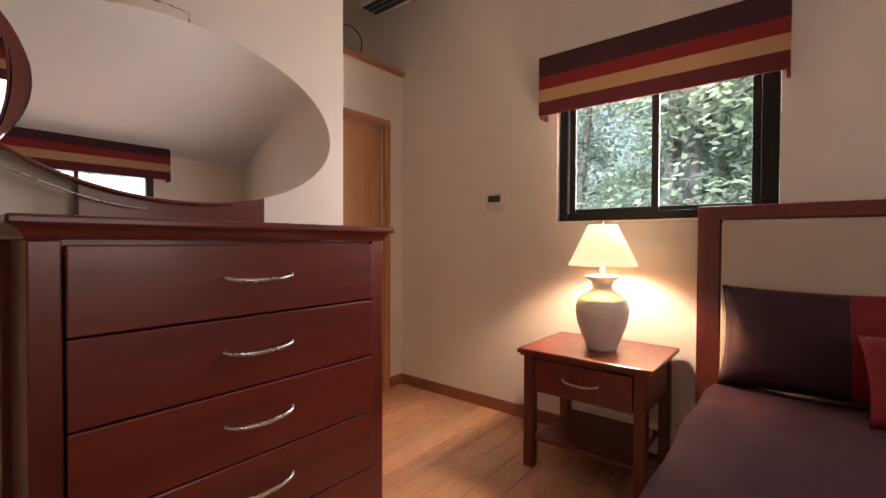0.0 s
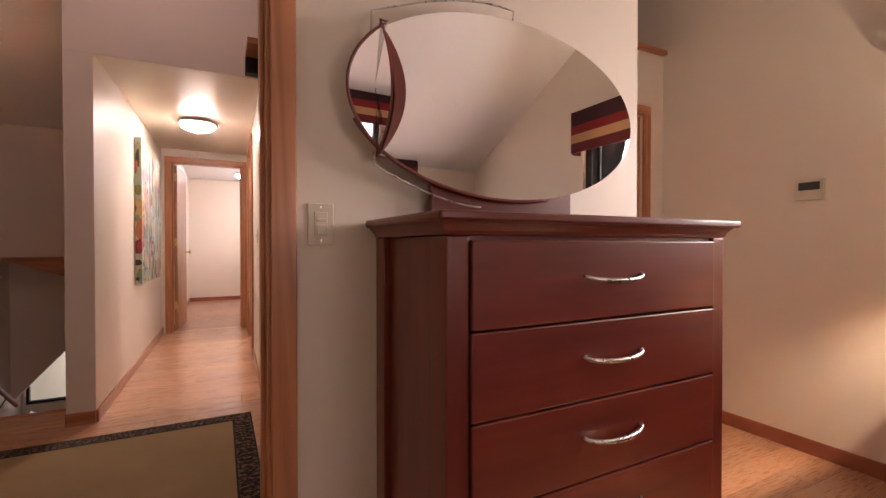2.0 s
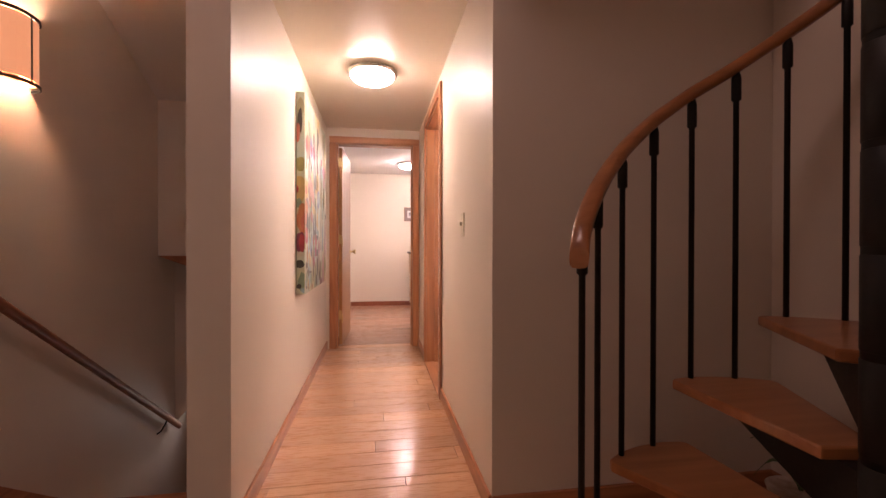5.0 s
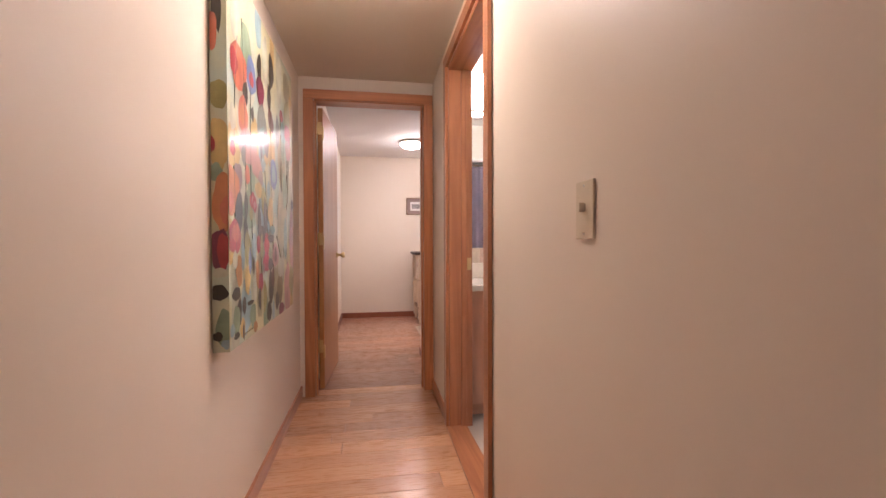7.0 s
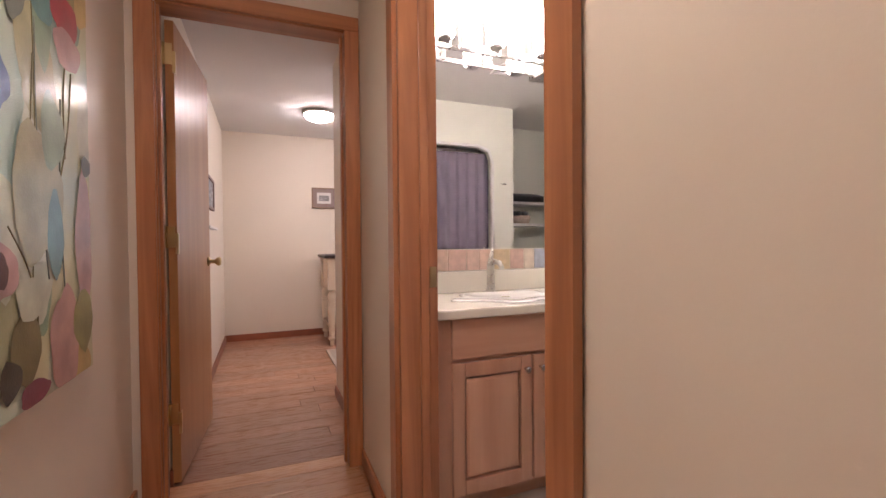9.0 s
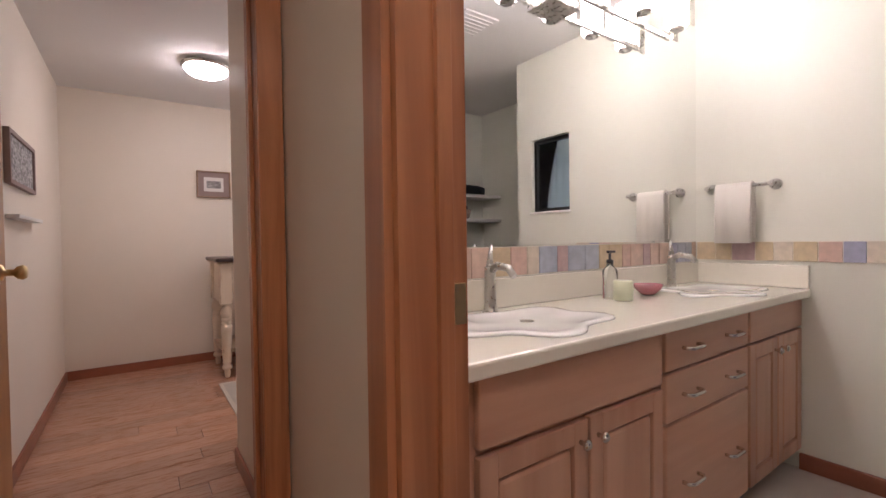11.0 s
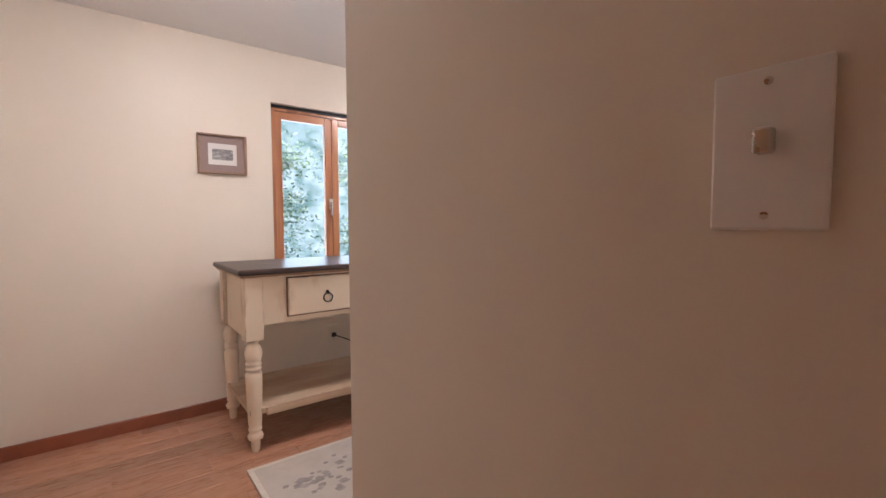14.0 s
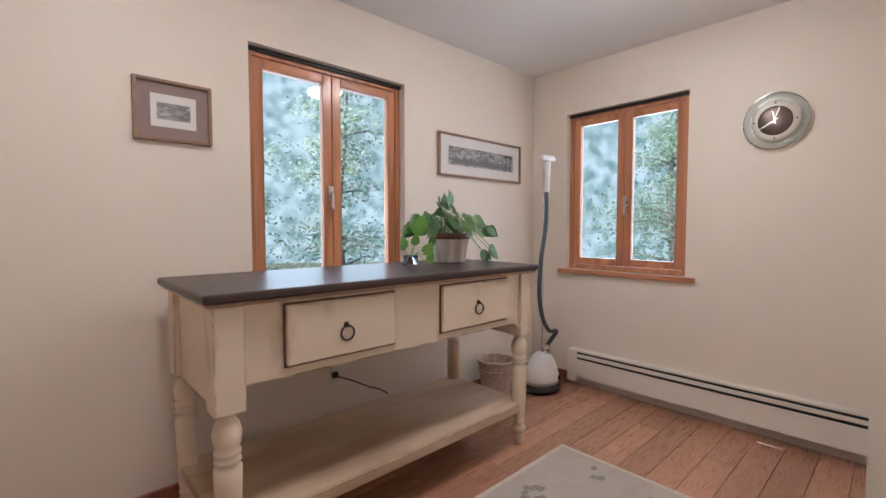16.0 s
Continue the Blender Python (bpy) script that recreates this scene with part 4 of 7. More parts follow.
def bed():
    t = thing("bed", (2.2, -4.1, 0), "bed with a cherry-stained headboard, beige padding and plum bedspread", "bed")
    part("headboard_post", box(3.215, 3.30, -3.365, -3.275, 0, 1.245, 0.004), CHERRY_Z, t)
    part("headboard_post", box(3.215, 3.30, -4.96, -4.87, 0, 1.245, 0.004), CHERRY_Z, t)
    part("headboard_rail", box(3.215, 3.30, -4.869, -3.366, 1.185, 1.245, 0.004), CHERRY, t)
    part("headboard_panel", soft_panel(3.19, 3.25, -4.865, -3.37, 0.45, 1.18), LINEN, t, "beige padded headboard panel")
    part("side_rail", box(1.28, 3.21, -3.345, -3.32, 0.16, 0.34, 0.003), CHERRY, t)
    part("side_rail", box(1.28, 3.21, -4.9, -4.875, 0.16, 0.34, 0.003), CHERRY, t)
    for xa in (1.3, 3.1):
        for ya in (-3.42, -4.85):
            part("leg", box(xa, xa + 0.06, ya, ya + 0.06, 0, 0.16), CHERRY_Z, t)
    part("mattress", soft_box(1.27, 3.19, -4.87, -3.36, 0.2, 0.47, 10, 0.0, 0.0), WHITEC, t, "white mattress")
def soft_panel(x0, x1, y0, y1, z0, z1):
    bm = bmesh.new()
    bx(bm, x0, x1, y0, y1, z0, z1, 0.018)
    return bm
bed()
spread = tagged(ob_from("bedspread", soft_box(1.24, 3.15, -4.92, -3.325, 0.17, 0.495, 34, 0.02, 0.03, 0.06), SPREAD), "dark plum bedspread laid over the bed", "bedspread")
cushion("pillow", "plum satin pillow with a red end leaning on the headboard", pose(3.03, -3.71, 0.50, -18, 0, -90), 0.66, 0.42, 0.17, PILLOW, REDC)
cushion("pillow", "small red satin cushion leaning on the plum pillow", pose(2.86, -4.02, 0.50, -24, 0, -80), 0.42, 0.30, 0.13, REDC)

def valance(name, at, turn, w, label):
    t = tagged(new(name), label, "window valance")
    t.matrix_basis = pose(*at, 0, 0, turn)
    m = t.matrix_basis
    def put(nm, bm, mt):
        bmesh.ops.transform(bm, matrix=m, verts=bm.verts)
        return part(nm, bm, mt, t)
    put("front", box(0, w, -0.10, -0.085, 0.0, 0.33, 0.003), VALANCE)
    put("side", box(0.0, 0.014, -0.0845, -0.001, -0.012, 0.33, 0.003), VALANCE)
    put("side", box(w - 0.014, w, -0.0845, -0.001, -0.012, 0.33, 0.003), VALANCE)
    put("board", box(0.015, w - 0.015, -0.084, -0.001, 0.31, 0.325), WHITEC)
    return t
valance("window_valance", (XB - 0.001, -2.47, 1.80), -90, 1.13, "striped plum, red and tan cloth valance over the window")
valance("window_valance", (1.15, -5.279, 1.66), 180, -1.40, "striped plum, red and tan cloth valance over the back window")
w7 = tagged(ob_from("window_7", boxes((1.3, 1.36, -5.34, -5.3, 0.9, 1.75), (2.39, 2.45, -5.34, -5.3, 0.9, 1.75), (1.86, 1.89, -5.34, -5.3, 0.9, 1.75)), BRONZE), "dark bronze window behind the bed", kind="structure")

def plate(name, at, turn, kind, label, w=0.072, h=0.117):
    """A switch or socket plate on a wall; its own -y looks into the room."""
    m = pose(*at, 0, 0, turn)
    t = tagged(new(name), label, "light switch" if kind != "socket" else "wall socket")
    t.matrix_basis = m
    def put(nm, bm, mt, lb=""):
        bmesh.ops.transform(bm, matrix=m, verts=bm.verts)
        return part(nm, bm, mt, t, lb)
    put("plate", box(-w / 2, w / 2, -0.006, 0, -h / 2, h / 2, 0.002), ALMOND if kind == "socket" else PLASTIC if kind != "white" else WHITEP)
    for z in (-0.048, 0.048):
        bm = lathe([(0.003, 0), (0.003, 0.001)], 10)
        bmesh.ops.transform(bm, matrix=pose(0, -0.006, z, 90, 0, 0), verts=bm.verts)
        put("screw", bm, STEEL)
    if kind == "slider":
        put("bezel", box(-0.018, 0.018, -0.009, -0.0061, -0.034, 0.034, 0.001), PLASTIC)
        put("rocker", box(-0.012, 0.012, -0.013, -0.0091, -0.03, -0.002, 0.001), PLASTIC)
        put("slider", box(-0.014, 0.014, -0.015, -0.0091, 0.008, 0.016, 0.001), PLASTIC)
    elif kind == "socket":
        for z in (-0.02, 0.02):
            put("socket", box(-0.016, 0.016, -0.009, -0.0061, z - 0.014, z + 0.014, 0.003), ALMOND)
    else:
        put("toggle", box(-0.006, 0.006, -0.018, -0.0061, -0.004, 0.014, 0.002), PLASTIC if kind != "white" else STEEL)
    return t
plate("light_switch", (0.918, YB0 - 0.0005, 1.12), 0, "slider", "ivory dimmer switch on the bedroom wall by the doorway")
plate("light_switch", (WX(0.565) - 0.0005, 0.565, 1.125), -91, "toggle", "ivory toggle switch on the corridor wall")
plate("light_switch", (1.0025, 3.16, 1.2), -90, "white", "white dimmer switch on the wall beside the end doorway")
plate("wall_socket", room_at(XR - 0.0005, 5.47, 0.46), -90, "socket", "ivory wall socket above the baseboard heater")
plate("wall_socket", room_at(1.93, YR - 0.0005, 0.39), 0, "socket", "ivory wall socket behind the console table")
th = thing("thermostat", (XB, -2.125, 1.335), "small cream wall thermostat with a grey display", "thermostat")
part("body", box(XB - 0.022, XB - 0.0005, -2.185, -2.065, 1.285, 1.39, 0.003), PLASTIC, th)
part("display", box(XB - 0.0245, XB - 0.0222, -2.17, -2.08, 1.335, 1.375, 0.001), DARKM, th, "grey display")

ac = thing("wall_air_conditioner", (XB, -1.3, 2.84), "white wall air conditioner with dark louvres high over the closet", "air conditioner")
part("body", box(XB - 0.2, XB - 0.001, -1.75, -1.02, 2.86, 3.12, 0.015), WHITEP, ac)
for i in range(3):
    part("louvre", box(XB - 0.18 + 0.05 * i, XB - 0.15 + 0.05 * i, -1.72, -1.05, 2.848, 2.859), DARKM, ac)
rg = thing("wire_stand", (2.86, -1.25, 2.35), "thin dark wire hoop standing on the closet ledge", "ornament")
part("hoop", tube([(2.86 + 0.1 * math.cos(a * math.pi / 20), -1.25, 2.448 + 0.098 * math.sin(a * math.pi / 20)) for a in range(40)], 0.0035, 8, closed=True), IRON, rg)
part("foot", box(2.80, 2.92, -1.27, -1.23, 2.35, 2.356, 0.001), IRON, rg)
bh = thing("baseboard_heater", (XB, -3.0, 0), "cream metal baseboard heater under the bedroom window", "baseboard heater", "baseboard heaters")
part("cover", box(XB - 0.06, XB - 0.001, -3.9, -2.68, 0.03, 0.19, 0.005), HEATER, bh)
# dark block stands in for the shade below the heater's cover
part("gap_shade_block", box(XB - 0.055, XB - 0.01, -3.88, -2.7, 0.0, 0.0295), DARKM, bh)

# ---- landing things ----
rug = thing("rug", (-0.06, -1.0, 0.0), "tan landing rug with a black and brown patterned border", "rug")
rx0, rx1, ry0, ry1, bw = -0.94, 0.83, -1.74, -0.27, 0.105
part("field", box(rx0 + bw, rx1 - bw, ry0 + bw, ry1 - bw, 0.0005, 0.012, 0.002), MAT_RUG, rug)
for r in ((rx0 + 0.008, rx1 - 0.008, ry1 - bw + 0.006, ry1 - 0.008), (rx0 + 0.008, rx1 - 0.008, ry0 + 0.008, ry0 + bw - 0.006), (rx0 + 0.008, rx0 + bw - 0.006, ry0 + bw - 0.005, ry1 - bw + 0.005), (rx1 - bw + 0.006, rx1 - 0.008, ry0 + bw - 0.005, ry1 - bw + 0.005)):
    part("border", box(*r, 0.0005, 0.0125, 0.001), RUG_EDGE, rug, "patterned border")
for o, z in ((0.0, 0.013), (bw - 0.008, 0.0131)):
    for r in ((rx0 + o, rx1 - o, ry1 - o - 0.009, ry1 - o), (rx0 + o, rx1 - o, ry0 + o, ry0 + o + 0.009), (rx0 + o, rx0 + o + 0.009, ry0 + o + 0.0095, ry1 - o - 0.0095), (rx1 - o - 0.009, rx1 - o, ry0 + o + 0.0095, ry1 - o - 0.0095)):
        part("binding", box(*r, 0.0005, z), RUG_BIND, rug, "black binding")
n = 90
bm = bmesh.new()
for k in range(n):
    f = k / n
    if k < 60:
        x = rx0 + 0.12 + (rx1 - rx0 - 0.26) * k / 60
        tilt = 0.018 if (k // 6) % 2 else -0.018
        z = 0.0145
        vs = [bm.verts.new(p) for p in ((x, ry1 - bw + 0.014, z), (x + 0.007, ry1 - bw + 0.014, z), (x + 0.007 + tilt, ry1 - 0.016, z), (x + tilt, ry1 - 0.016, z))]
    else:
        y = ry0 + 0.12 + (ry1 - ry0 - 0.26) * (k - 60) / 30
        tilt = 0.015 if (k // 4) % 2 else -0.015
        z = 0.0145
        vs = [bm.verts.new(p) for p in ((rx1 - bw + 0.014, y, z), (rx1 - 0.016, y + tilt, z), (rx1 - 0.016, y + tilt + 0.008, z), (rx1 - bw + 0.014, y + 0.008, z))]
    q = bm.faces.new(vs)
for fc in list(bm.faces):
    one = bmesh.new()
    top = [v.co.copy() for v in fc.verts]
    up = [one.verts.new(p) for p in top]
    lo = [one.verts.new(p - Vector((0, 0, 0.0015))) for p in top]
    one.faces.new(up)
    for i in range(4):
        one.faces.new((up[i], up[(i + 1) % 4], lo[(i + 1) % 4], lo[i]))
    part("woven_stroke", one, RUG_BIND, rug, "black slanting stroke woven in the border")
bm.free()

def spiral_stair():
    cx, cy, R, rise = 1.52, -0.87, 0.615, 0.194
    def rail_at(deg):
        knots = ((148, 0.985), (144, 1.045), (138, 1.10), (131, 1.165), (124, 1.232), (114, 1.326), (100, 1.444), (87.7, 1.534), (74.5, 1.619), (53.6, 1.765), (26, 1.97), (-130, 3.17))
        for (a, p), (b, q) in zip(knots, knots[1:]):
            if deg >= b:
                return p + (q - p) * (a - deg) / (a - b)
        return knots[-1][1]
    t = thing("spiral_staircase", (cx, cy, 0), "black steel spiral staircase with wooden treads and handrail on the landing", "staircase")
    part("pole", lathe([(0.05, 0.006), (0.05, 3.3)], 28, (cx, cy)), BLACK, t, "black steel centre pole")
    part("foot_plate", lathe([(0.13, 0.0), (0.13, 0.006)], 28, (cx, cy)), BLACK, t)
    for n in range(11):
        a0, a1 = math.radians(148.5 - 27.4 * n), math.radians(148.5 - 27.4 * n - 33)
        z = 0.13 + 0.2175 * n
        am = (a0 + a1) / 2
        pts = []
        for a, r in ((a0 + 0.35, 0.115), (a0, R - 0.008), (a0 - 0.03, R + 0.008), ((a0 + am) / 2, R + 0.018), (am, R + 0.02), ((a1 + am) / 2, R + 0.018), (a1 + 0.03, R + 0.008), (a1, R - 0.008), (a1 - 0.35, 0.115)):
            pts.append((cx + r * math.cos(a), cy + r * math.sin(a)))
        bm = prism(pts, z - 0.032, z)
        bmesh.ops.bevel(bm, geom=[e for e in bm.edges], offset=0.006, segments=2, profile=0.5, affect="EDGES")
        part("tread", bm, TREAD, t, "golden brown wooden tread")
        d = Vector((math.cos(am), math.sin(am)))
        s = Vector((-d.y, d.x))
        bm = bmesh.new()
        rows = []
        for r, hh, ww in ((0.045, 0.16, 0.03), (R * 0.93, 0.03, 0.02)):
            c = Vector((cx, cy)) + d * r
            rows.append([bm.verts.new((c.x + s.x * k * ww, c.y + s.y * k * ww, zz)) for k, zz in ((-1, z - 0.033), (1, z - 0.033), (1, z - 0.033 - hh), (-1, z - 0.033 - hh))])
        for i in range(4):
            bm.faces.new((rows[0][i], rows[0][(i + 1) % 4], rows[1][(i + 1) % 4], rows[1][i]))
        bm.faces.new(rows[0])
        bm.faces.new(rows[1][::-1])
        part("bracket", bm, BLACK, t, "black steel tread bracket")
        part("collar", lathe([(0.0505, z - 0.2), (0.0515, z - 0.199), (0.0515, z - 0.001), (0.0505, z)], 28, (cx, cy)), BLACK, t)
    pts = []
    for k in range(0, 140):
        deg = 148 - 2.0 * k
        a = math.radians(deg)
        z = rail_at(deg)
        pts.append((deg, a, z))
    bm = bmesh.new()
    rings = []
    for deg, a, z in pts:
        ring = []
        for j in range(12):
            w = 2 * math.pi * j / 12
            rr = R + math.copysign(0.025 * abs(math.cos(w)) ** 0.6, math.cos(w))
            zz = z + math.copysign(0.026 * abs(math.sin(w)) ** 0.6, math.sin(w))
            ring.append(bm.verts.new((cx + rr * math.cos(a), cy + rr * math.sin(a), zz)))
        rings.append(ring)
    for p, q in zip(rings, rings[1:]):
        for j in range(12):
            bm.faces.new((p[j], p[(j + 1) % 12], q[(j + 1) % 12], q[j])).smooth = True
    bm.faces.new(rings[0][::-1])
    bm.faces.new(rings[-1])
    part("handrail", bm, TREAD, t, "curved wooden handrail")
    for i in range(20):
        deg = 142.5 - 14.0 * i
        a = math.radians(deg)
        zb0 = 0.13 + 0.2175 * (i // 2) - (0.005 if i != 1 else 0.003) if i > 0 else 0.0
        top = rail_at(deg) - 0.02
        x, y = cx + R * math.cos(a), cy + R * math.sin(a)
        part("baluster", lathe([(0.009, zb0), (0.009, top - 0.10), (0.015, top - 0.095), (0.015, top - 0.02), (0.010, top)], 10, (x, y)), BLACK, t, "black steel baluster")
spiral_stair()

lp = thing("stair_platform", (1.5, -0.1, 2.2), "wooden landing platform with a black steel edge atop the spiral stairs", "platform")
part("edge_beam", box(0.82, 1.46, -0.075, -0.001, 2.2, 2.3, 0.003), BLACK, lp)
part("deck", box(0.82, 2.149, -0.30, -0.001, 2.301, 2.34, 0.004), FIR_X, lp)
pl = thing("potted_plant", (1.95, -0.35, 0), "striped-leaf plant in a pot under the spiral stairs", "plant")
part("pot", lathe([(0.07, 0), (0.1, 0.14), (0.105, 0.15), (0.09, 0.15)], 24, (1.98, -0.28)), POT, pl)
def blade(bm, base, tip, width, n=8, sag=0.08):
    b, t = Vector(base), Vector(tip)
    side = (t - b).cross(Vector((0, 0, 1))).normalized()
    rows = []
    for i in range(n + 1):
        u = i / n
        c = b.lerp(t, u) + Vector((0, 0, sag * math.sin(u * math.pi)))
        w = width * math.sin(min(1, u * 1.15 + 0.12) * math.pi) * 0.5
        rows.append((bm.verts.new(c - side * w), bm.verts.new(c + Vector((0, 0, -0.003))), bm.verts.new(c + side * w)))
    for p, q in zip(rows, rows[1:]):
        bm.faces.new((p[0], p[1], q[1], q[0])).smooth = True
        bm.faces.new((p[1], p[2], q[2], q[1])).smooth = True
for k in range(14):
    a = 2 * math.pi * k / 14 + 0.2
    bm = bmesh.new()
    rr = 0.12 if k % 2 else 0.16
    blade(bm, (1.98, -0.28, 0.15), (1.98 + rr * math.cos(a), -0.28 + rr * math.sin(a), 0.2 + 0.08 * (k % 3)), 0.035)
    part("leaf", bm, LEAF, pl)

# stairs down, handrail
for n in range(11):
    z = -0.18 * (n + 1)
    y = 0.33 + 0.25 * n
    st = struct("stair_step", box(-1.179, -0.141, y + 0.001, y + 0.28, z - 0.03, z, 0.004), FIR_X, "stained wooden stair tread going down")
    part("riser", box(-1.179, -0.141, y + 0.001, y + 0.018, z + 0.0, z + 0.149), FIR_X, st)
struct("floor_nosing", box(-1.179, -0.145, 0.30, 0.355, -0.03, 0.004, 0.006), FIR_X, "rounded wooden edge of the landing floor")
struct("floor_lower", box(-1.179, -0.141, 1.6, 2.749, -2.2, -2.16), FIR_X)
struct("trim_stringer", slab_yz([(0.25, 0.003), (0.60, 0.003), (0.62, -0.03), (3.0, -1.72), (3.0, -2.1), (0.25, -0.1)], -1.179, -1.165), FIR_Y, "stained skirt board along the stairs")
hr = thing("handrail", (-1.12, 0.3, 1.0), "brown wooden handrail on metal brackets down the stairwell wall", "handrail")
bm = bmesh.new()
path = [(0.06, 1.035), (0.20, 1.04), (2.42, -0.50)]
rows = []
for i, (y, z) in enumerate(path):
    ring = []
    for j in range(10):
        w = 2 * math.pi * j / 10
        ring.append(bm.verts.new((-1.115 + 0.02 * math.cos(w), y, z + (0.032 if i else 0.027) * math.sin(w))))
    rows.append(ring)
for p, q in zip(rows, rows[1:]):
    for j in range(10):
        bm.faces.new((p[j], p[(j + 1) % 10], q[(j + 1) % 10], q[j])).smooth = True
bm.faces.new(rows[0][::-1])
bm.faces.new(rows[-1])
part("rail", bm, RAILW, hr)
for y in (0.33, 2.2):
    z = 1.04 - (y - 0.20) * 0.694
    part("bracket", tube([(-1.178, y - 0.03, z - 0.12), (-1.15, y - 0.02, z - 0.10), (-1.118, y, z - 0.03)], 0.006, 8), BLACK, hr, "dark metal bracket")
rl = thing("stair_railing", (-0.5, 2.42, -1.4), "fir railing with slim balusters on the lower flight", "railing")
bm = slab_xz([(-1.02, -0.60), (-0.145, -1.08), (-0.145, -1.13), (-1.02, -0.65)], 2.42, 2.47)
part("rail", bm, FIR_X, rl)
for i in range(9):
    x = -0.98 + 0.098 * i
    part("baluster", box(x, x + 0.03, 2.43, 2.46, -1.75, -0.645 - (x + 1.02) * 0.5486, 0.003), FIR, rl)
part("shoe", box(-1.02, -0.145, 2.425, 2.465, -1.80, -1.751), FIR_X, rl)
struct("trim_soffit", slab_xz([(-1.179, 0.937), (-0.142, 0.937), (-0.142, 0.55)], 2.18, 2.22), FIR_X, "stained wooden panel under the upper wall")
struct("trim_post", box(-0.24, -0.145, 2.62, 2.68, -1.6, 0.3), FIR, "fir trim board low in the stairwell")

# ---- corridor painting ----
def painting():
    y0, y1, z0, z1 = 1.21, 2.297, 0.718, 1.965
    t = thing("painting", (LX(1.75) + 0.04, 1.75, z0), "large unframed canvas of bright flowers and stems on corridor wall", "painting")
    def face(y, off):
        return LX(y) + 0.0543 + off
    base = mat("canvas_ground", (0.60, 0.58, 0.36), 0.4, var=0.1, scale=3.0, dark=(0.42, 0.55, 0.50), lo=0.36, hi=0.58, bump=0.3, bscale=300, coat=0.2)
    bm = prism([(LX(y0) + 0.004, y0), (face(y0, 0), y0), (face(y1, 0), y1), (LX(y1) + 0.004, y1)], z0, z1)
    part("canvas", bm, base, t)
    cols = {"red": (0.48, 0.05, 0.06), "crimson": (0.45, 0.03, 0.09), "coral": (0.66, 0.20, 0.12), "rose": (0.58, 0.33, 0.30), "mauve": (0.32, 0.24, 0.24), "orange": (0.68, 0.27, 0.11), "ochre": (0.46, 0.22, 0.07),
            "dark": (0.05, 0.045, 0.035), "brown": (0.13, 0.04, 0.03), "teal": (0.14, 0.30, 0.29), "blue": (0.17, 0.26, 0.50), "olive": (0.36, 0.34, 0.12), "olive2": (0.46, 0.44, 0.26), "olive3": (0.20, 0.17, 0.07),
            "green": (0.28, 0.40, 0.27), "yellow": (0.68, 0.50, 0.19), "pale": (0.64, 0.66, 0.52), "plum": (0.22, 0.03, 0.07), "sky": (0.34, 0.52, 0.58), "grey": (0.20, 0.24, 0.21)}
    ms = {k: mat("paint_" + k, c, 0.4, var=0.16, scale=11, bump=0.2, bscale=200, coat=0.2) for k, c in cols.items()}
    count = [0]
    def outline(w, h, leaf):
        k = count[0]
        pts = []
        for i in range(26):
            a = 2 * math.pi * i / 26
            rag = 1 + (0.025 if leaf else 0.06) * math.sin(3 * a + k) + (0.02 if leaf else 0.05) * math.sin(5 * a + 2.3 * k) + 0.025 * math.sin(9 * a + 1.7 * k)
            px, pz = 0.5 * w * math.cos(a) * rag, 0.5 * h * math.sin(a) * rag
            if leaf:
                px = px * (1.0 - 0.45 * abs(math.sin(a)) ** 3) + 0.10 * w * math.sin(k) * math.cos(2 * a)
            pts.append((px, pz))
        return pts
    def blob(u, v, w, h, col, leaf=False):
        count[0] += 1
        off = 0.0006 + 0.00002 * count[0]
        bm = bmesh.new()
        vs = []
        for px, pz in outline(w, h, leaf):
            yy = min(max(y0 + u * (y1 - y0) + px, y0 + 0.0005), y1 - 0.001)
            vs.append(bm.verts.new((face(yy, off), yy, min(max(z0 + v * (z1 - z0) + pz, z0 + 0.001), z1 - 0.001))))
        f = bm.faces.new(vs)
        bmesh.ops.triangulate(bm, faces=[f])
        part("painted_shape", bm, ms[col], t)
    def side(v, h, x, w, col, leaf=False):
        """A shape carried on round the canvas's near edge."""
        count[0] += 1
        bm = bmesh.new()
        vs = []
        for px, pz in outline(w, h, leaf):
            vs.append(bm.verts.new((min(max(LX(y0) + x + px, LX(y0) + 0.006), face(y0, -0.0005)), y0 - 0.0006 - 0.00002 * count[0], min(max(z0 + v * (z1 - z0) + pz, z0 + 0.001), z1 - 0.001))))
        f = bm.faces.new(vs)
        bmesh.ops.triangulate(bm, faces=[f])
        part("painted_shape", bm, ms[col], t)
    def stem(u0, v0, u1, v1, bend=0.03, col="grey"):
        pts = []
        for k in range(13):
            y = y0 + (u0 + (u1 - u0) * k / 12 + bend * math.sin(k * math.pi / 12)) * (y1 - y0)
            pts.append((face(y, 0.0008), y, z0 + (v0 + (v1 - v0) * k / 12) * (z1 - z0)))
        part("painted_stem", tube(pts, 0.002, 5), ms[col], t)
    rnd = random.Random(9)
    for k in range(40):
        blob((k % 8 + rnd.random()) / 8, (k // 8 + rnd.random()) / 5, rnd.uniform(0.08, 0.17), rnd.uniform(0.14, 0.3), rnd.choice(("pale", "olive2", "pale", "yellow", "sky", "olive2", "green")))
    for k in range(9):
        u = 0.07 + 0.1 * k
        stem(u, rnd.uniform(0.0, 0.25), u + rnd.uniform(-0.05, 0.05), rnd.uniform(0.5, 0.98), rnd.uniform(-0.03, 0.03), rnd.choice(("grey", "olive3", "grey")))
    side(0.93, 0.10, 0.03, 0.045, "olive2")
    side(0.86, 0.16, 0.028, 0.03, "dark", True)
    side(0.80, 0.12, 0.012, 0.03, "coral")
    side(0.645, 0.09, 0.03, 0.06, "olive")
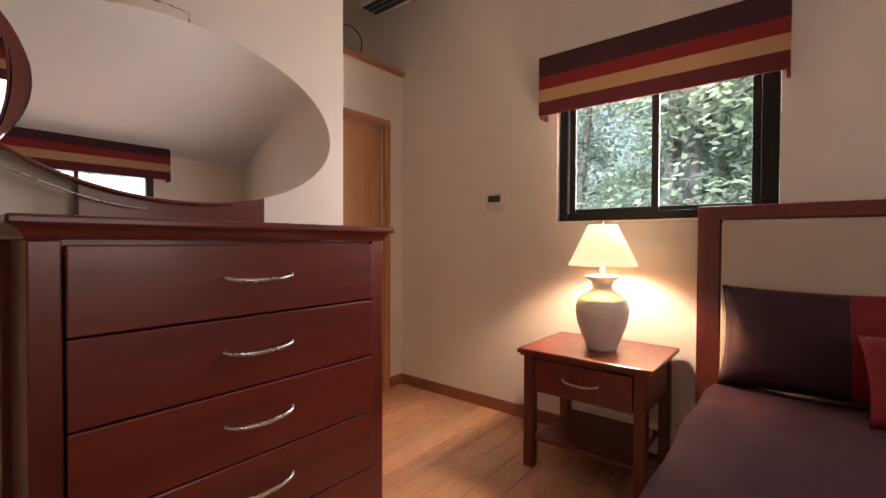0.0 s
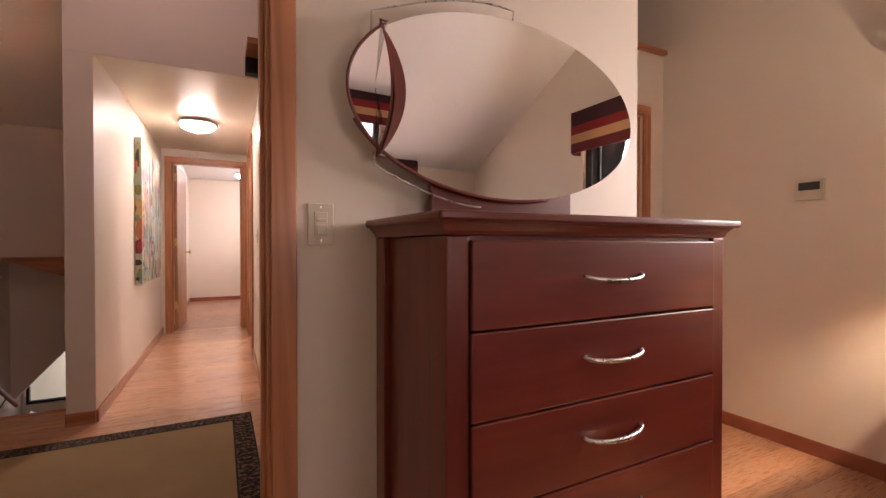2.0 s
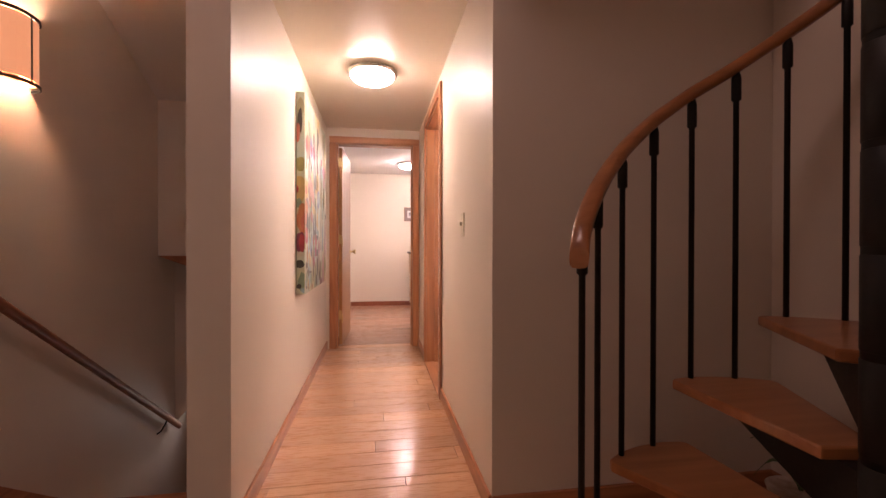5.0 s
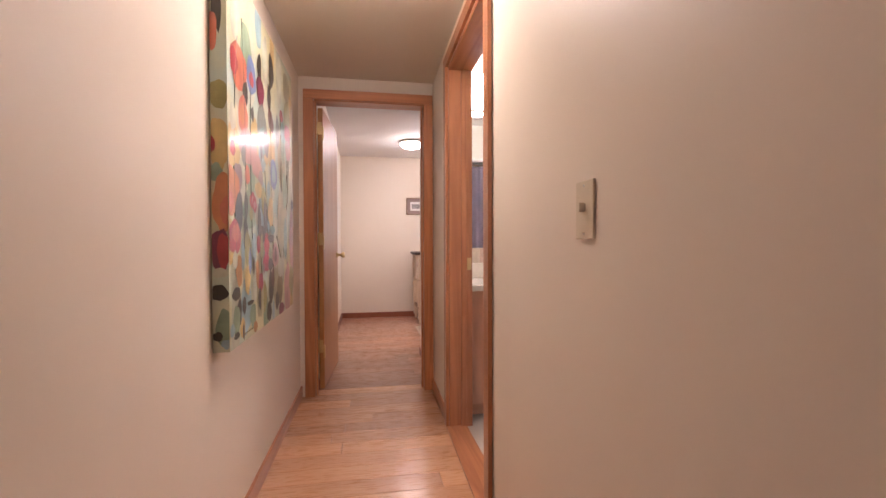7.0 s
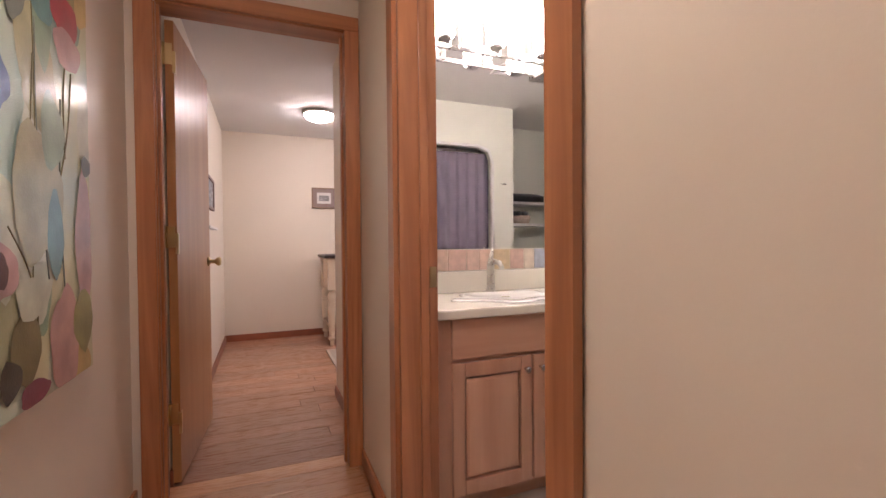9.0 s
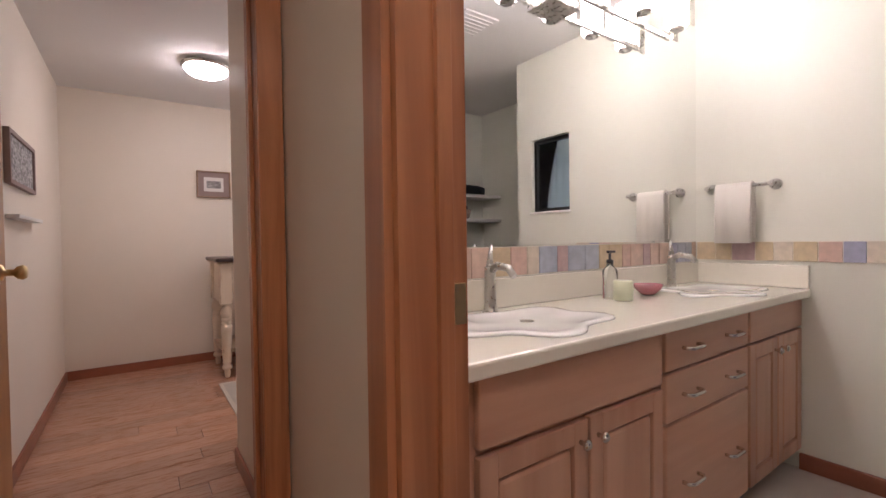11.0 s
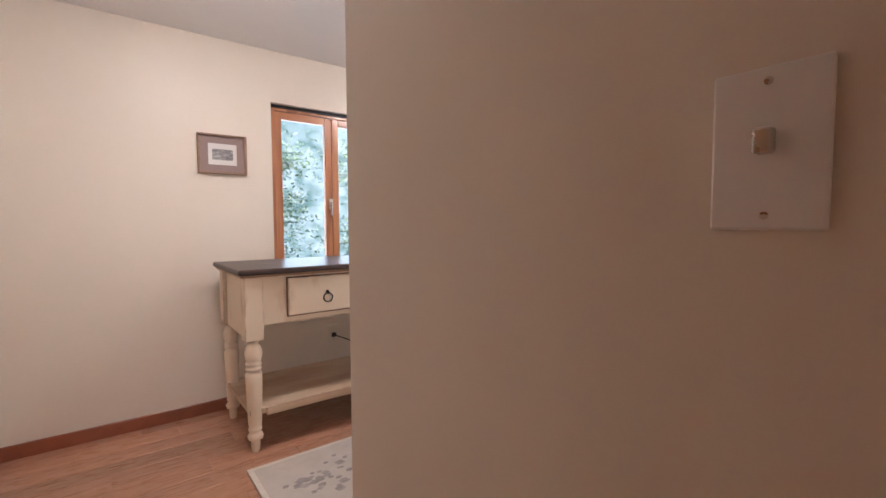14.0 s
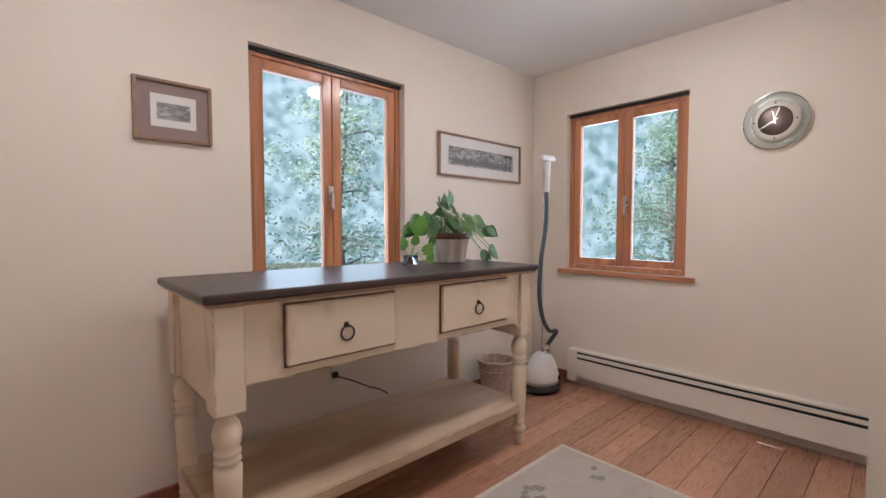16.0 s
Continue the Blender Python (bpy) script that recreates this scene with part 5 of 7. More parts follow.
    side(0.52, 0.17, 0.03, 0.06, "yellow")
    side(0.52, 0.05, 0.008, 0.02, "red")
    side(0.45, 0.06, 0.02, 0.04, "green")
    side(0.375, 0.19, 0.04, 0.062, "orange")
    side(0.355, 0.09, 0.048, 0.035, "coral")
    side(0.255, 0.14, 0.03, 0.058, "plum")
    side(0.255, 0.11, 0.04, 0.04, "red")
    side(0.20, 0.03, 0.03, 0.05, "pale")
    side(0.15, 0.05, 0.025, 0.055, "dark")
    side(0.06, 0.12, 0.04, 0.05, "green")
    side(0.04, 0.03, 0.02, 0.03, "dark")
    side(0.02, 0.03, 0.045, 0.03, "sky")
    blob(0.11, 0.75, 0.185, 0.153, "coral")
    blob(0.06, 0.75, 0.080, 0.088, "red")
    blob(0.25, 0.77, 0.123, 0.139, "blue")
    blob(0.25, 0.76, 0.062, 0.056, "red")
    blob(0.18, 0.70, 0.064, 0.085, "dark", leaf=True)
    blob(0.36, 0.83, 0.066, 0.125, "dark", leaf=True)
    blob(0.37, 0.76, 0.123, 0.114, "plum")
    blob(0.54, 0.88, 0.093, 0.161, "dark", leaf=True)
    blob(0.50, 0.78, 0.067, 0.105, "dark", leaf=True)
    blob(0.15, 0.63, 0.114, 0.131, "coral")
    blob(0.14, 0.63, 0.051, 0.079, "orange")
    blob(0.26, 0.66, 0.042, 0.059, "dark", leaf=True)
    blob(0.39, 0.64, 0.153, 0.222, "grey", leaf=True)
    blob(0.52, 0.71, 0.084, 0.085, "brown")
    blob(0.05, 0.53, 0.145, 0.145, "yellow")
    blob(0.04, 0.52, 0.054, 0.052, "red")
    blob(0.20, 0.55, 0.220, 0.126, "rose")
    blob(0.15, 0.52, 0.048, 0.080, "grey", leaf=True)
    blob(0.09, 0.45, 0.093, 0.099, "mauve")
    blob(0.03, 0.41, 0.155, 0.157, "orange")
    blob(0.01, 0.38, 0.074, 0.070, "coral")
    blob(0.19, 0.47, 0.061, 0.069, "coral")
    blob(0.25, 0.40, 0.078, 0.062, "red")
    blob(0.25, 0.40, 0.036, 0.031, "rose")
    blob(0.10, 0.36, 0.080, 0.140, "dark", leaf=True)
    blob(0.17, 0.38, 0.045, 0.103, "dark", leaf=True)
    blob(0.16, 0.30, 0.058, 0.118, "dark", leaf=True)
    blob(0.23, 0.36, 0.045, 0.051, "olive")
    blob(0.05, 0.29, 0.132, 0.110, "red")
    blob(0.06, 0.30, 0.075, 0.059, "coral")
    blob(0.09, 0.20, 0.071, 0.108, "ochre")
    blob(0.18, 0.17, 0.069, 0.107, "yellow")
    blob(0.18, 0.26, 0.074, 0.131, "olive", leaf=True)
    blob(0.13, 0.24, 0.038, 0.109, "sky")
    blob(0.21, 0.22, 0.039, 0.100, "blue", leaf=True)
    blob(0.06, 0.14, 0.090, 0.044, "dark")
    blob(0.09, 0.09, 0.052, 0.093, "dark", leaf=True)
    blob(0.14, 0.10, 0.047, 0.063, "dark", leaf=True)
    blob(0.06, 0.07, 0.074, 0.102, "green")
    blob(0.02, 0.05, 0.049, 0.042, "sky")
    blob(0.06, 0.03, 0.060, 0.023, "dark")
    blob(0.12, 0.04, 0.058, 0.068, "yellow")
    blob(0.13, 0.03, 0.021, 0.062, "dark", leaf=True)
    blob(0.24, 0.06, 0.081, 0.085, "green")
    blob(0.21, 0.10, 0.087, 0.017, "dark")
    blob(0.27, 0.02, 0.054, 0.042, "ochre")
    blob(0.04, 0.60, 0.064, 0.086, "pale")
    blob(0.05, 0.23, 0.051, 0.058, "pale")
    blob(0.27, 0.15, 0.053, 0.105, "pale")
    blob(0.40, 0.61, 0.118, 0.113, "teal", leaf=True)
    blob(0.45, 0.61, 0.090, 0.115, "dark")
    blob(0.37, 0.58, 0.035, 0.120, "dark", leaf=True)
    blob(0.28, 0.56, 0.076, 0.063, "rose")
    blob(0.31, 0.51, 0.149, 0.092, "rose")
    blob(0.36, 0.48, 0.073, 0.065, "mauve")
    blob(0.33, 0.44, 0.107, 0.062, "yellow")
    blob(0.55, 0.69, 0.059, 0.069, "brown")
    blob(0.56, 0.65, 0.077, 0.040, "yellow")
    blob(0.65, 0.69, 0.084, 0.158, "grey", leaf=True)
    blob(0.73, 0.77, 0.081, 0.056, "red")
    blob(0.76, 0.71, 0.112, 0.100, "teal")
    blob(0.87, 0.79, 0.153, 0.205, "olive", leaf=True)
    blob(0.87, 0.72, 0.153, 0.113, "red")
    blob(0.88, 0.66, 0.155, 0.099, "rose")
    blob(0.57, 0.52, 0.134, 0.136, "blue")
    blob(0.57, 0.52, 0.073, 0.081, "sky")
    blob(0.48, 0.46, 0.050, 0.066, "sky", leaf=True)
    blob(0.27, 0.39, 0.060, 0.059, "red")
    blob(0.27, 0.39, 0.030, 0.029, "rose")
    blob(0.40, 0.41, 0.084, 0.124, "olive", leaf=True)
    blob(0.33, 0.34, 0.053, 0.144, "dark", leaf=True)
    blob(0.42, 0.36, 0.067, 0.162, "dark", leaf=True)
    blob(0.37, 0.30, 0.099, 0.070, "dark")
    blob(0.51, 0.38, 0.097, 0.132, "yellow")
    blob(0.47, 0.33, 0.040, 0.056, "sky")
    blob(0.54, 0.32, 0.093, 0.039, "teal")
    blob(0.72, 0.36, 0.228, 0.312, "olive2", leaf=True)
    blob(0.79, 0.48, 0.118, 0.185, "green", leaf=True)
    blob(0.80, 0.29, 0.083, 0.216, "teal", leaf=True)
    blob(0.95, 0.28, 0.105, 0.355, "rose")
    blob(0.84, 0.08, 0.159, 0.274, "rose")
    blob(0.94, 0.11, 0.126, 0.170, "olive", leaf=True)
    blob(0.97, 0.44, 0.066, 0.057, "dark", leaf=True)
    blob(0.32, 0.27, 0.059, 0.069, "red")
    blob(0.44, 0.27, 0.089, 0.092, "red")
    blob(0.43, 0.21, 0.105, 0.084, "crimson")
    blob(0.36, 0.26, 0.039, 0.108, "olive")
    blob(0.51, 0.29, 0.126, 0.036, "dark")
    blob(0.49, 0.24, 0.052, 0.050, "green")
    blob(0.50, 0.20, 0.095, 0.053, "dark")
    blob(0.59, 0.23, 0.127, 0.110, "rose")
    blob(0.59, 0.23, 0.054, 0.069, "brown")
    blob(0.34, 0.15, 0.089, 0.071, "crimson")
    blob(0.26, 0.26, 0.062, 0.113, "sky")
    blob(0.30, 0.18, 0.049, 0.111, "ochre")
    blob(0.40, 0.10, 0.063, 0.134, "olive", leaf=True)
    blob(0.50, 0.12, 0.090, 0.163, "dark", leaf=True)
    blob(0.47, 0.04, 0.084, 0.085, "dark")
    blob(0.54, 0.15, 0.052, 0.105, "brown", leaf=True)
    blob(0.33, 0.10, 0.046, 0.095, "dark", leaf=True)
    blob(0.67, 0.10, 0.125, 0.163, "olive3", leaf=True)
    blob(0.61, 0.06, 0.080, 0.085, "dark", leaf=True)
    blob(0.70, 0.02, 0.126, 0.055, "plum")
    blob(0.54, 0.03, 0.046, 0.092, "sky", leaf=True)
    blob(0.25, 0.21, 0.029, 0.056, "dark")
    blob(0.26, 0.12, 0.059, 0.056, "pale")
    blob(0.39, 0.19, 0.029, 0.044, "mauve")
    blob(0.69, 0.18, 0.115, 0.091, "pale")
    for u0, v0, u1, v1, bend in ((0.12, 0.02, 0.25, 0.02, 0.0), (0.62, 0.30, 0.72, 0.12, 0.03), (0.80, 0.34, 0.90, 0.62, 0.02), (0.70, 0.42, 0.72, 0.60, 0.0), (0.86, 0.44, 0.90, 0.72, -0.02)):
        stem(u0, v0, u1, v1, bend, "olive3")
painting()

# ---- end room things ----
SC = ROOM
def turned_leg(x, y, z0, z1, bm=None):
    prof = [(0.016, 0.0), (0.02, 0.01), (0.024, 0.05), (0.018, 0.062), (0.036, 0.075), (0.04, 0.09), (0.034, 0.105), (0.022, 0.115), (0.034, 0.125), (0.034, 0.135), (0.03, 0.14)]
    prof += [(0.034, 0.16), (0.041, 0.40), (0.042, 0.44), (0.03, 0.452), (0.04, 0.462), (0.04, 0.47), (0.031, 0.477), (0.04, 0.486), (0.04, 0.496), (0.032, 0.504), (0.038, 0.515), (0.044, 0.55), (0.036, 0.585), (0.022, 0.602), (0.03, 0.612), (0.036, 0.62)]
    k = (z1 - z0) / 0.62
    return lathe([(r, z0 + z * k) for r, z in prof], 28, (x, y), bm)

def console():
    X0, X1, Y0, Y1, H = 1.115, 2.73, 5.55, 6.2, 0.975
    t = thing("console_table", (1.92, 5.87, 0), "distressed cream console table with dark top, turned legs and shelf", "console table")
    bm = box(X0, X1, Y0, Y1, H - 0.03, H, 0.009)
    part("top", bm, ESPRESSO, t, "dark espresso wooden top")
    part("top_edge", box(X0 + 0.012, X1 - 0.012, Y0 + 0.012, Y1 - 0.012, H - 0.042, H - 0.0305, 0.003), CREAMW_X, t)
    az0, az1 = 0.675, H - 0.043
    xs, ys = (X0 + 0.03, X1 - 0.12), (Y0 + 0.025, Y1 - 0.115)
    for xa in xs:
        for ya in ys:
            lg = part("leg", box(xa, xa + 0.09, ya, ya + 0.09, 0.60, az1, 0.004), CREAMW, t)
            part("turning", turned_leg(xa + 0.045, ya + 0.045, 0, 0.599), CREAMW, lg)
    bm = slab_xz([(xs[0] + 0.091, az1), (xs[0] + 0.091, az0), (xs[1] - 0.06, az0), (xs[1] - 0.03, az0 - 0.006), (xs[1] - 0.001, az0 - 0.03), (xs[1] - 0.001, az1)], Y0 + 0.04, Y0 + 0.062)
    part("front_apron", bm, CREAMW, t)
    part("back_apron", box(xs[0] + 0.091, xs[1] - 0.001, Y1 - 0.06, Y1 - 0.04, az0, az1), CREAMW, t)
    for xa in xs:
        part("side_apron", box(xa + 0.02, xa + 0.04, ys[0] + 0.091, ys[1] - 0.001, 0.60, az1), CREAMW, t)
    for dx0, dx1 in ((1.365, 1.80), (2.055, 2.50)):
        fr = part("drawer", box(dx0, dx1, Y0 + 0.022, Y0 + 0.038, 0.712, 0.915, 0.005), CREAMW, t, "distressed cream drawer with worn brown edge")
        part("worn_edge", boxes((dx0 - 0.006, dx1 + 0.006, Y0 + 0.034, Y0 + 0.0395, 0.706, 0.921)), RUBBED, fr)
        cxm, czm = (dx0 + dx1) / 2, 0.818
        part("ring_pull", tube([(cxm + 0.026 * math.cos(a * math.pi / 14), Y0 + 0.012, czm - 0.026 + 0.026 * math.sin(a * math.pi / 14)) for a in range(28)], 0.0035, 8, closed=True), IRON, fr, "dark iron ring pull")
        part("ring_mount", tube([(cxm, Y0 + 0.022, czm + 0.004), (cxm, Y0 + 0.006, czm + 0.0)], [0.011, 0.006], 12), IRON, fr)
    part("shelf", box(X0 + 0.045, X1 - 0.045, Y0 + 0.045, Y1 - 0.04, 0.205, 0.235, 0.004), CREAMW_X, t, "distressed cream lower shelf")
    part("shelf_edge", box(X0 + 0.125, X1 - 0.125, Y0 + 0.03, Y0 + 0.044, 0.195, 0.237, 0.003), CREAMW_X, t)
console()

cord = thing("power_cord", (1.93, 6.3, 0.37), "black power cord plugged in behind the console table", "cable")
part("cable", tube([(1.93, 6.29, 0.375), (1.94, 6.25, 0.372), (2.0, 6.22, 0.345), (2.08, 6.20, 0.30), (2.14, 6.19, 0.275), (2.19, 6.175, 0.241)], 0.004, 8), DARKM, cord)
part("plug", box(1.915, 1.945, 6.285, 6.308, 0.36, 0.39, 0.003), DARKM, cord)

def plant():
    x, y, z = 2.49, 5.99, 0.976
    t = thing("potted_plant", (x, y, z), "green pothos in a striped glazed pot on the console table", "plant")
    prof = [(0.085, z), (0.09, z + 0.01), (0.108, z + 0.125), (0.113, z + 0.13)]
    part("pot", lathe(prof, 36, (x, y)), POT, t, "cream striped glazed pot")
    part("pot_rim", lathe([(0.114, z + 0.131), (0.118, z + 0.137), (0.117, z + 0.16), (0.11, z + 0.163), (0.095, z + 0.15)], 36, (x, y)), POTRIM, t, "brown glazed rim")
    part("soil", lathe([(0.089, z + 0.14), (0.08, z + 0.15), (0.001, z + 0.152)], 24, (x, y)), RUBBED, t)
    rnd = random.Random(5)
    for k in range(62):
        a = rnd.uniform(0, 2 * math.pi)
        r = rnd.uniform(0.05, 0.24)
        hh = z + 0.16 + 0.17 * (1 - (r / 0.27) ** 2) * rnd.uniform(0.45, 1.0)
        tip = Vector((x + r * math.cos(a) * 1.2, y + 0.62 * r * math.sin(a), hh))
        if rnd.random() < 0.16 and math.cos(a) > 0:
            tip = Vector((x + rnd.uniform(0.2, 0.33), y - 0.05, z + rnd.uniform(0.03, 0.2)))
        root = Vector((x + 0.05 * math.cos(a), y + 0.05 * math.sin(a), z + 0.15))
        mid = root.lerp(tip, 0.6) + Vector((0, 0, 0.05))
        part("stem", tube([root, mid, tip], 0.002, 5), LEAF_Y, t)
        bm = bmesh.new()
        leaf_shape(bm, tip, (tip - mid).normalized() + Vector((0, -0.25, -0.35)), rnd.uniform(0.062, 0.10), rnd)
        part("leaf", bm, LEAF, t)
def leaf_shape(bm, at, d, size, rnd):
    d = Vector(d).normalized()
    s = d.cross(Vector((rnd.uniform(-0.5, 0.5), -1, rnd.uniform(0.2, 1)))).normalized()
    up = s.cross(d)
    out = ((0, 0), (0.12, 0.32), (0.35, 0.42), (0.62, 0.30), (0.85, 0.12), (1, 0))
    c = [bm.verts.new(at + d * size * u + up * size * 0.06 * math.sin(u * 3)) for u, w in out]
    for sg in (1, -1):
        e = [bm.verts.new(at + d * size * u + s * sg * size * w + up * size * (0.12 * w)) for u, w in out[1:-1]]
        seq = [c[0]] + e + [c[-1]]
        bm.faces.new((c[0], c[1], e[0])).smooth = True
        for i in range(1, 4):
            bm.faces.new((c[i], c[i + 1], e[i], e[i - 1])).smooth = True
        bm.faces.new((c[4], c[5], e[3])).smooth = True
plant()

def cutting():
    x, y, z = 2.19, 5.97, 0.976
    t = thing("glass_jar", (x, y, z), "small glass jar with a bright green plant cutting on the console", "jar")
    part("glass", lathe([(0.035, z), (0.04, z + 0.004), (0.04, z + 0.05), (0.037, z + 0.05), (0.037, z + 0.006)], 24, (x, y)), PICGLASS, t)
    rnd = random.Random(8)
    for k, (dx, dz, sz) in enumerate(((-0.05, 0.08, 0.08), (0.03, 0.15, 0.12), (0.08, 0.05, 0.08), (0.11, 0.10, 0.07), (0.10, 0.01, 0.06), (0.01, 0.10, 0.07))):
        tip = Vector((x + dx, y - 0.02, z + dz))
        part("stem", tube([(x, y, z + 0.01), (x + dx * 0.4, y, z + 0.06), tip], 0.0018, 5), LEAF_Y, t)
        bm = bmesh.new()
        leaf_shape(bm, tip, (dx, -0.02, 0.12), sz, rnd)
        part("leaf", bm, LEAF_Y, t)
cutting()

def basket():
    x, y = 3.05, 6.12
    t = thing("waste_basket", (x, y, 0), "round wicker waste basket on the floor beside the console table", "waste basket")
    n = 48
    bm = bmesh.new()
    rows = []
    for r, z in ((0.09, 0.0), (0.095, 0.05), (0.1, 0.1), (0.107, 0.16), (0.115, 0.22), (0.122, 0.27), (0.117, 0.27), (0.10, 0.12), (0.088, 0.01)):
        rows.append([bm.verts.new((x + (r + 0.0025 * (i % 2)) * math.cos(2 * math.pi * i / n), y + (r + 0.0025 * (i % 2)) * math.sin(2 * math.pi * i / n), z)) for i in range(n)])
    for a, b in zip(rows, rows[1:]):
        for i in range(n):
            bm.faces.new((a[i], a[(i + 1) % n], b[(i + 1) % n], b[i]))
    bm.faces.new(rows[-1])
    bm.faces.new(rows[0][::-1])
    part("body", bm, WICK, t)
    for z0, z1, r in ((0.2, 0.212, 0.119), (0.258, 0.272, 0.124)):
        part("band", lathe([(r - 0.004, z0), (r + 0.002, z0 + 0.002), (r + 0.003, z1 - 0.002), (r - 0.002, z1)], 40, (x, y)) if z0 < 0.25 else tube([(x + r * math.cos(2 * math.pi * i / 32), y + r * math.sin(2 * math.pi * i / 32), 0.268) for i in range(32)], 0.007, 8, closed=True), WICK, t)
basket()

def steamer():
    x, y = 3.42, 6.0
    t = thing("garment_steamer", (x, y, 0), "white upright garment steamer with grey hose in the room corner", "garment steamer")
    part("foot", lathe([(0.145, 0.012), (0.155, 0.02), (0.155, 0.05), (0.14, 0.06)], 36, (x, y), sx=1.0, sy=0.8), DARKM, t, "dark grey base")
    part("tank", lathe([(0.142, 0.0605), (0.145, 0.09), (0.128, 0.16), (0.10, 0.22), (0.06, 0.265), (0.02, 0.275)], 36, (x, y), sx=1.0, sy=0.8), WHITEP, t, "white plastic tank")
    part("cap", tube([(x + 0.02, y - 0.02, 0.265), (x + 0.03, y - 0.03, 0.33)], [0.028, 0.018], 16), CHROME, t)
    part("knob", tube([(x + 0.04, y - 0.118, 0.11), (x + 0.045, y - 0.135, 0.11)], [0.02, 0.018], 14), DARKM, t)
    part("pole", tube([(x + 0.0, y, 0.26), (x + 0.0, y, 1.66)], 0.006, 10), STEEL, t)
    for z in (0.6, 1.0):
        part("clip", lathe([(0.011, z), (0.011, z + 0.03)], 12, (x, y)), WHITEP, t)
    hose = [(x + 0.03, y - 0.03, 0.33), (x + 0.09, y - 0.05, 0.40), (x + 0.10, y - 0.05, 0.42), (x + 0.0, y - 0.06, 0.44), (x - 0.10, y - 0.07, 0.55), (x - 0.14, y - 0.07, 0.72), (x - 0.11, y - 0.06, 0.95), (x - 0.04, y - 0.05, 1.2), (x - 0.01, y - 0.03, 1.42)]
    sm = []
    for i in range(len(hose) - 1):
        p0, p1, p2, p3 = (Vector(hose[max(0, i - 1)]), Vector(hose[i]), Vector(hose[i + 1]), Vector(hose[min(len(hose) - 1, i + 2)]))
        for k in range(6):
            u = k / 6
            sm.append(0.5 * ((2 * p1) + (p2 - p0) * u + (2 * p0 - 5 * p1 + 4 * p2 - p3) * u * u + (3 * p1 - p0 - 3 * p2 + p3) * u ** 3))
    sm.append(Vector(hose[-1]))
    part("hose", tube(sm, 0.015, 12), GREYB, t, "grey flexible hose")
    part("wand", tube([(x - 0.01, y - 0.03, 1.42), (x - 0.005, y - 0.03, 1.52), (x - 0.01, y - 0.035, 1.64)], [0.019, 0.022, 0.026], 16), WHITEP, t, "white steam wand")
    part("nozzle", box(x - 0.09, x + 0.06, y - 0.06, y - 0.015, 1.635, 1.675, 0.012), WHITEP, t)
steamer()

def framed(name, x0, x1, z0, z1, label, band, matb, inner, frame_m):
    y = YR
    t = thing(name, ((x0 + x1) / 2, y, z0), label, "framed picture")
    f = 0.014
    for r in ((x0, x0 + f, z0, z1), (x1 - f, x1, z0, z1)):
        part("frame", box(r[0], r[1], y - 0.026, y - 0.001, r[2], r[3], 0.003), frame_m, t)
    for r in ((x0 + f, x1 - f, z0, z0 + f), (x0 + f, x1 - f, z1 - f, z1)):
        part("frame", box(r[0], r[1], y - 0.026, y - 0.001, r[2], r[3], 0.003), frame_m, t)
    part("mat_board", box(x0 + f, x1 - f, y - 0.012, y - 0.006, z0 + f, z1 - f), matb, t)
    a, b, c, d = band
    part("paper", box(x0 + a, x1 - a, y - 0.0145, y - 0.0125, z0 + b, z1 - b), PAPER, t)
    part("print", box(x0 + c, x1 - c, y - 0.0165, y - 0.015, z0 + d, z1 - d * 1.05), inner, t)
    return t
framed("framed_picture", 1.068, 1.352, 1.523, 1.771, "small landscape print in a mauve mat and brown frame", (0.06, 0.058, 0.082, 0.088), MATB, PRINT, GOLDF)
pp = framed("framed_picture", 2.683, 3.534, 1.512, 1.795, "long panoramic city print in a cream mat and gilt frame", (0.085, 0.07, 0.092, 0.078), PAPER, PRINT, GOLDF)
rnd = random.Random(4)
bm = bmesh.new()
x = 2.80
while x < 3.42:
    w = rnd.uniform(0.006, 0.02)
    h = rnd.uniform(0.01, 0.03) + (0.03 if 3.08 < x < 3.2 and rnd.random() < 0.5 else 0)
    bx(bm, x, x + w, YR - 0.0185, YR - 0.0168, 1.60, 1.60 + 0.02 + h)
    x += w + 0.003
part("skyline", bm, mat("ink_grey", (0.22, 0.21, 0.21), 0.8), pp, "grey drawn skyline")
part("drawn_tree", boxes((3.36, 3.365, YR - 0.0195, YR - 0.0187, 1.60, 1.70), (3.40, 3.406, YR - 0.0195, YR - 0.0187, 1.60, 1.69), (3.33, 3.43, YR - 0.0195, YR - 0.0187, 1.69, 1.705)), GREYB, pp)

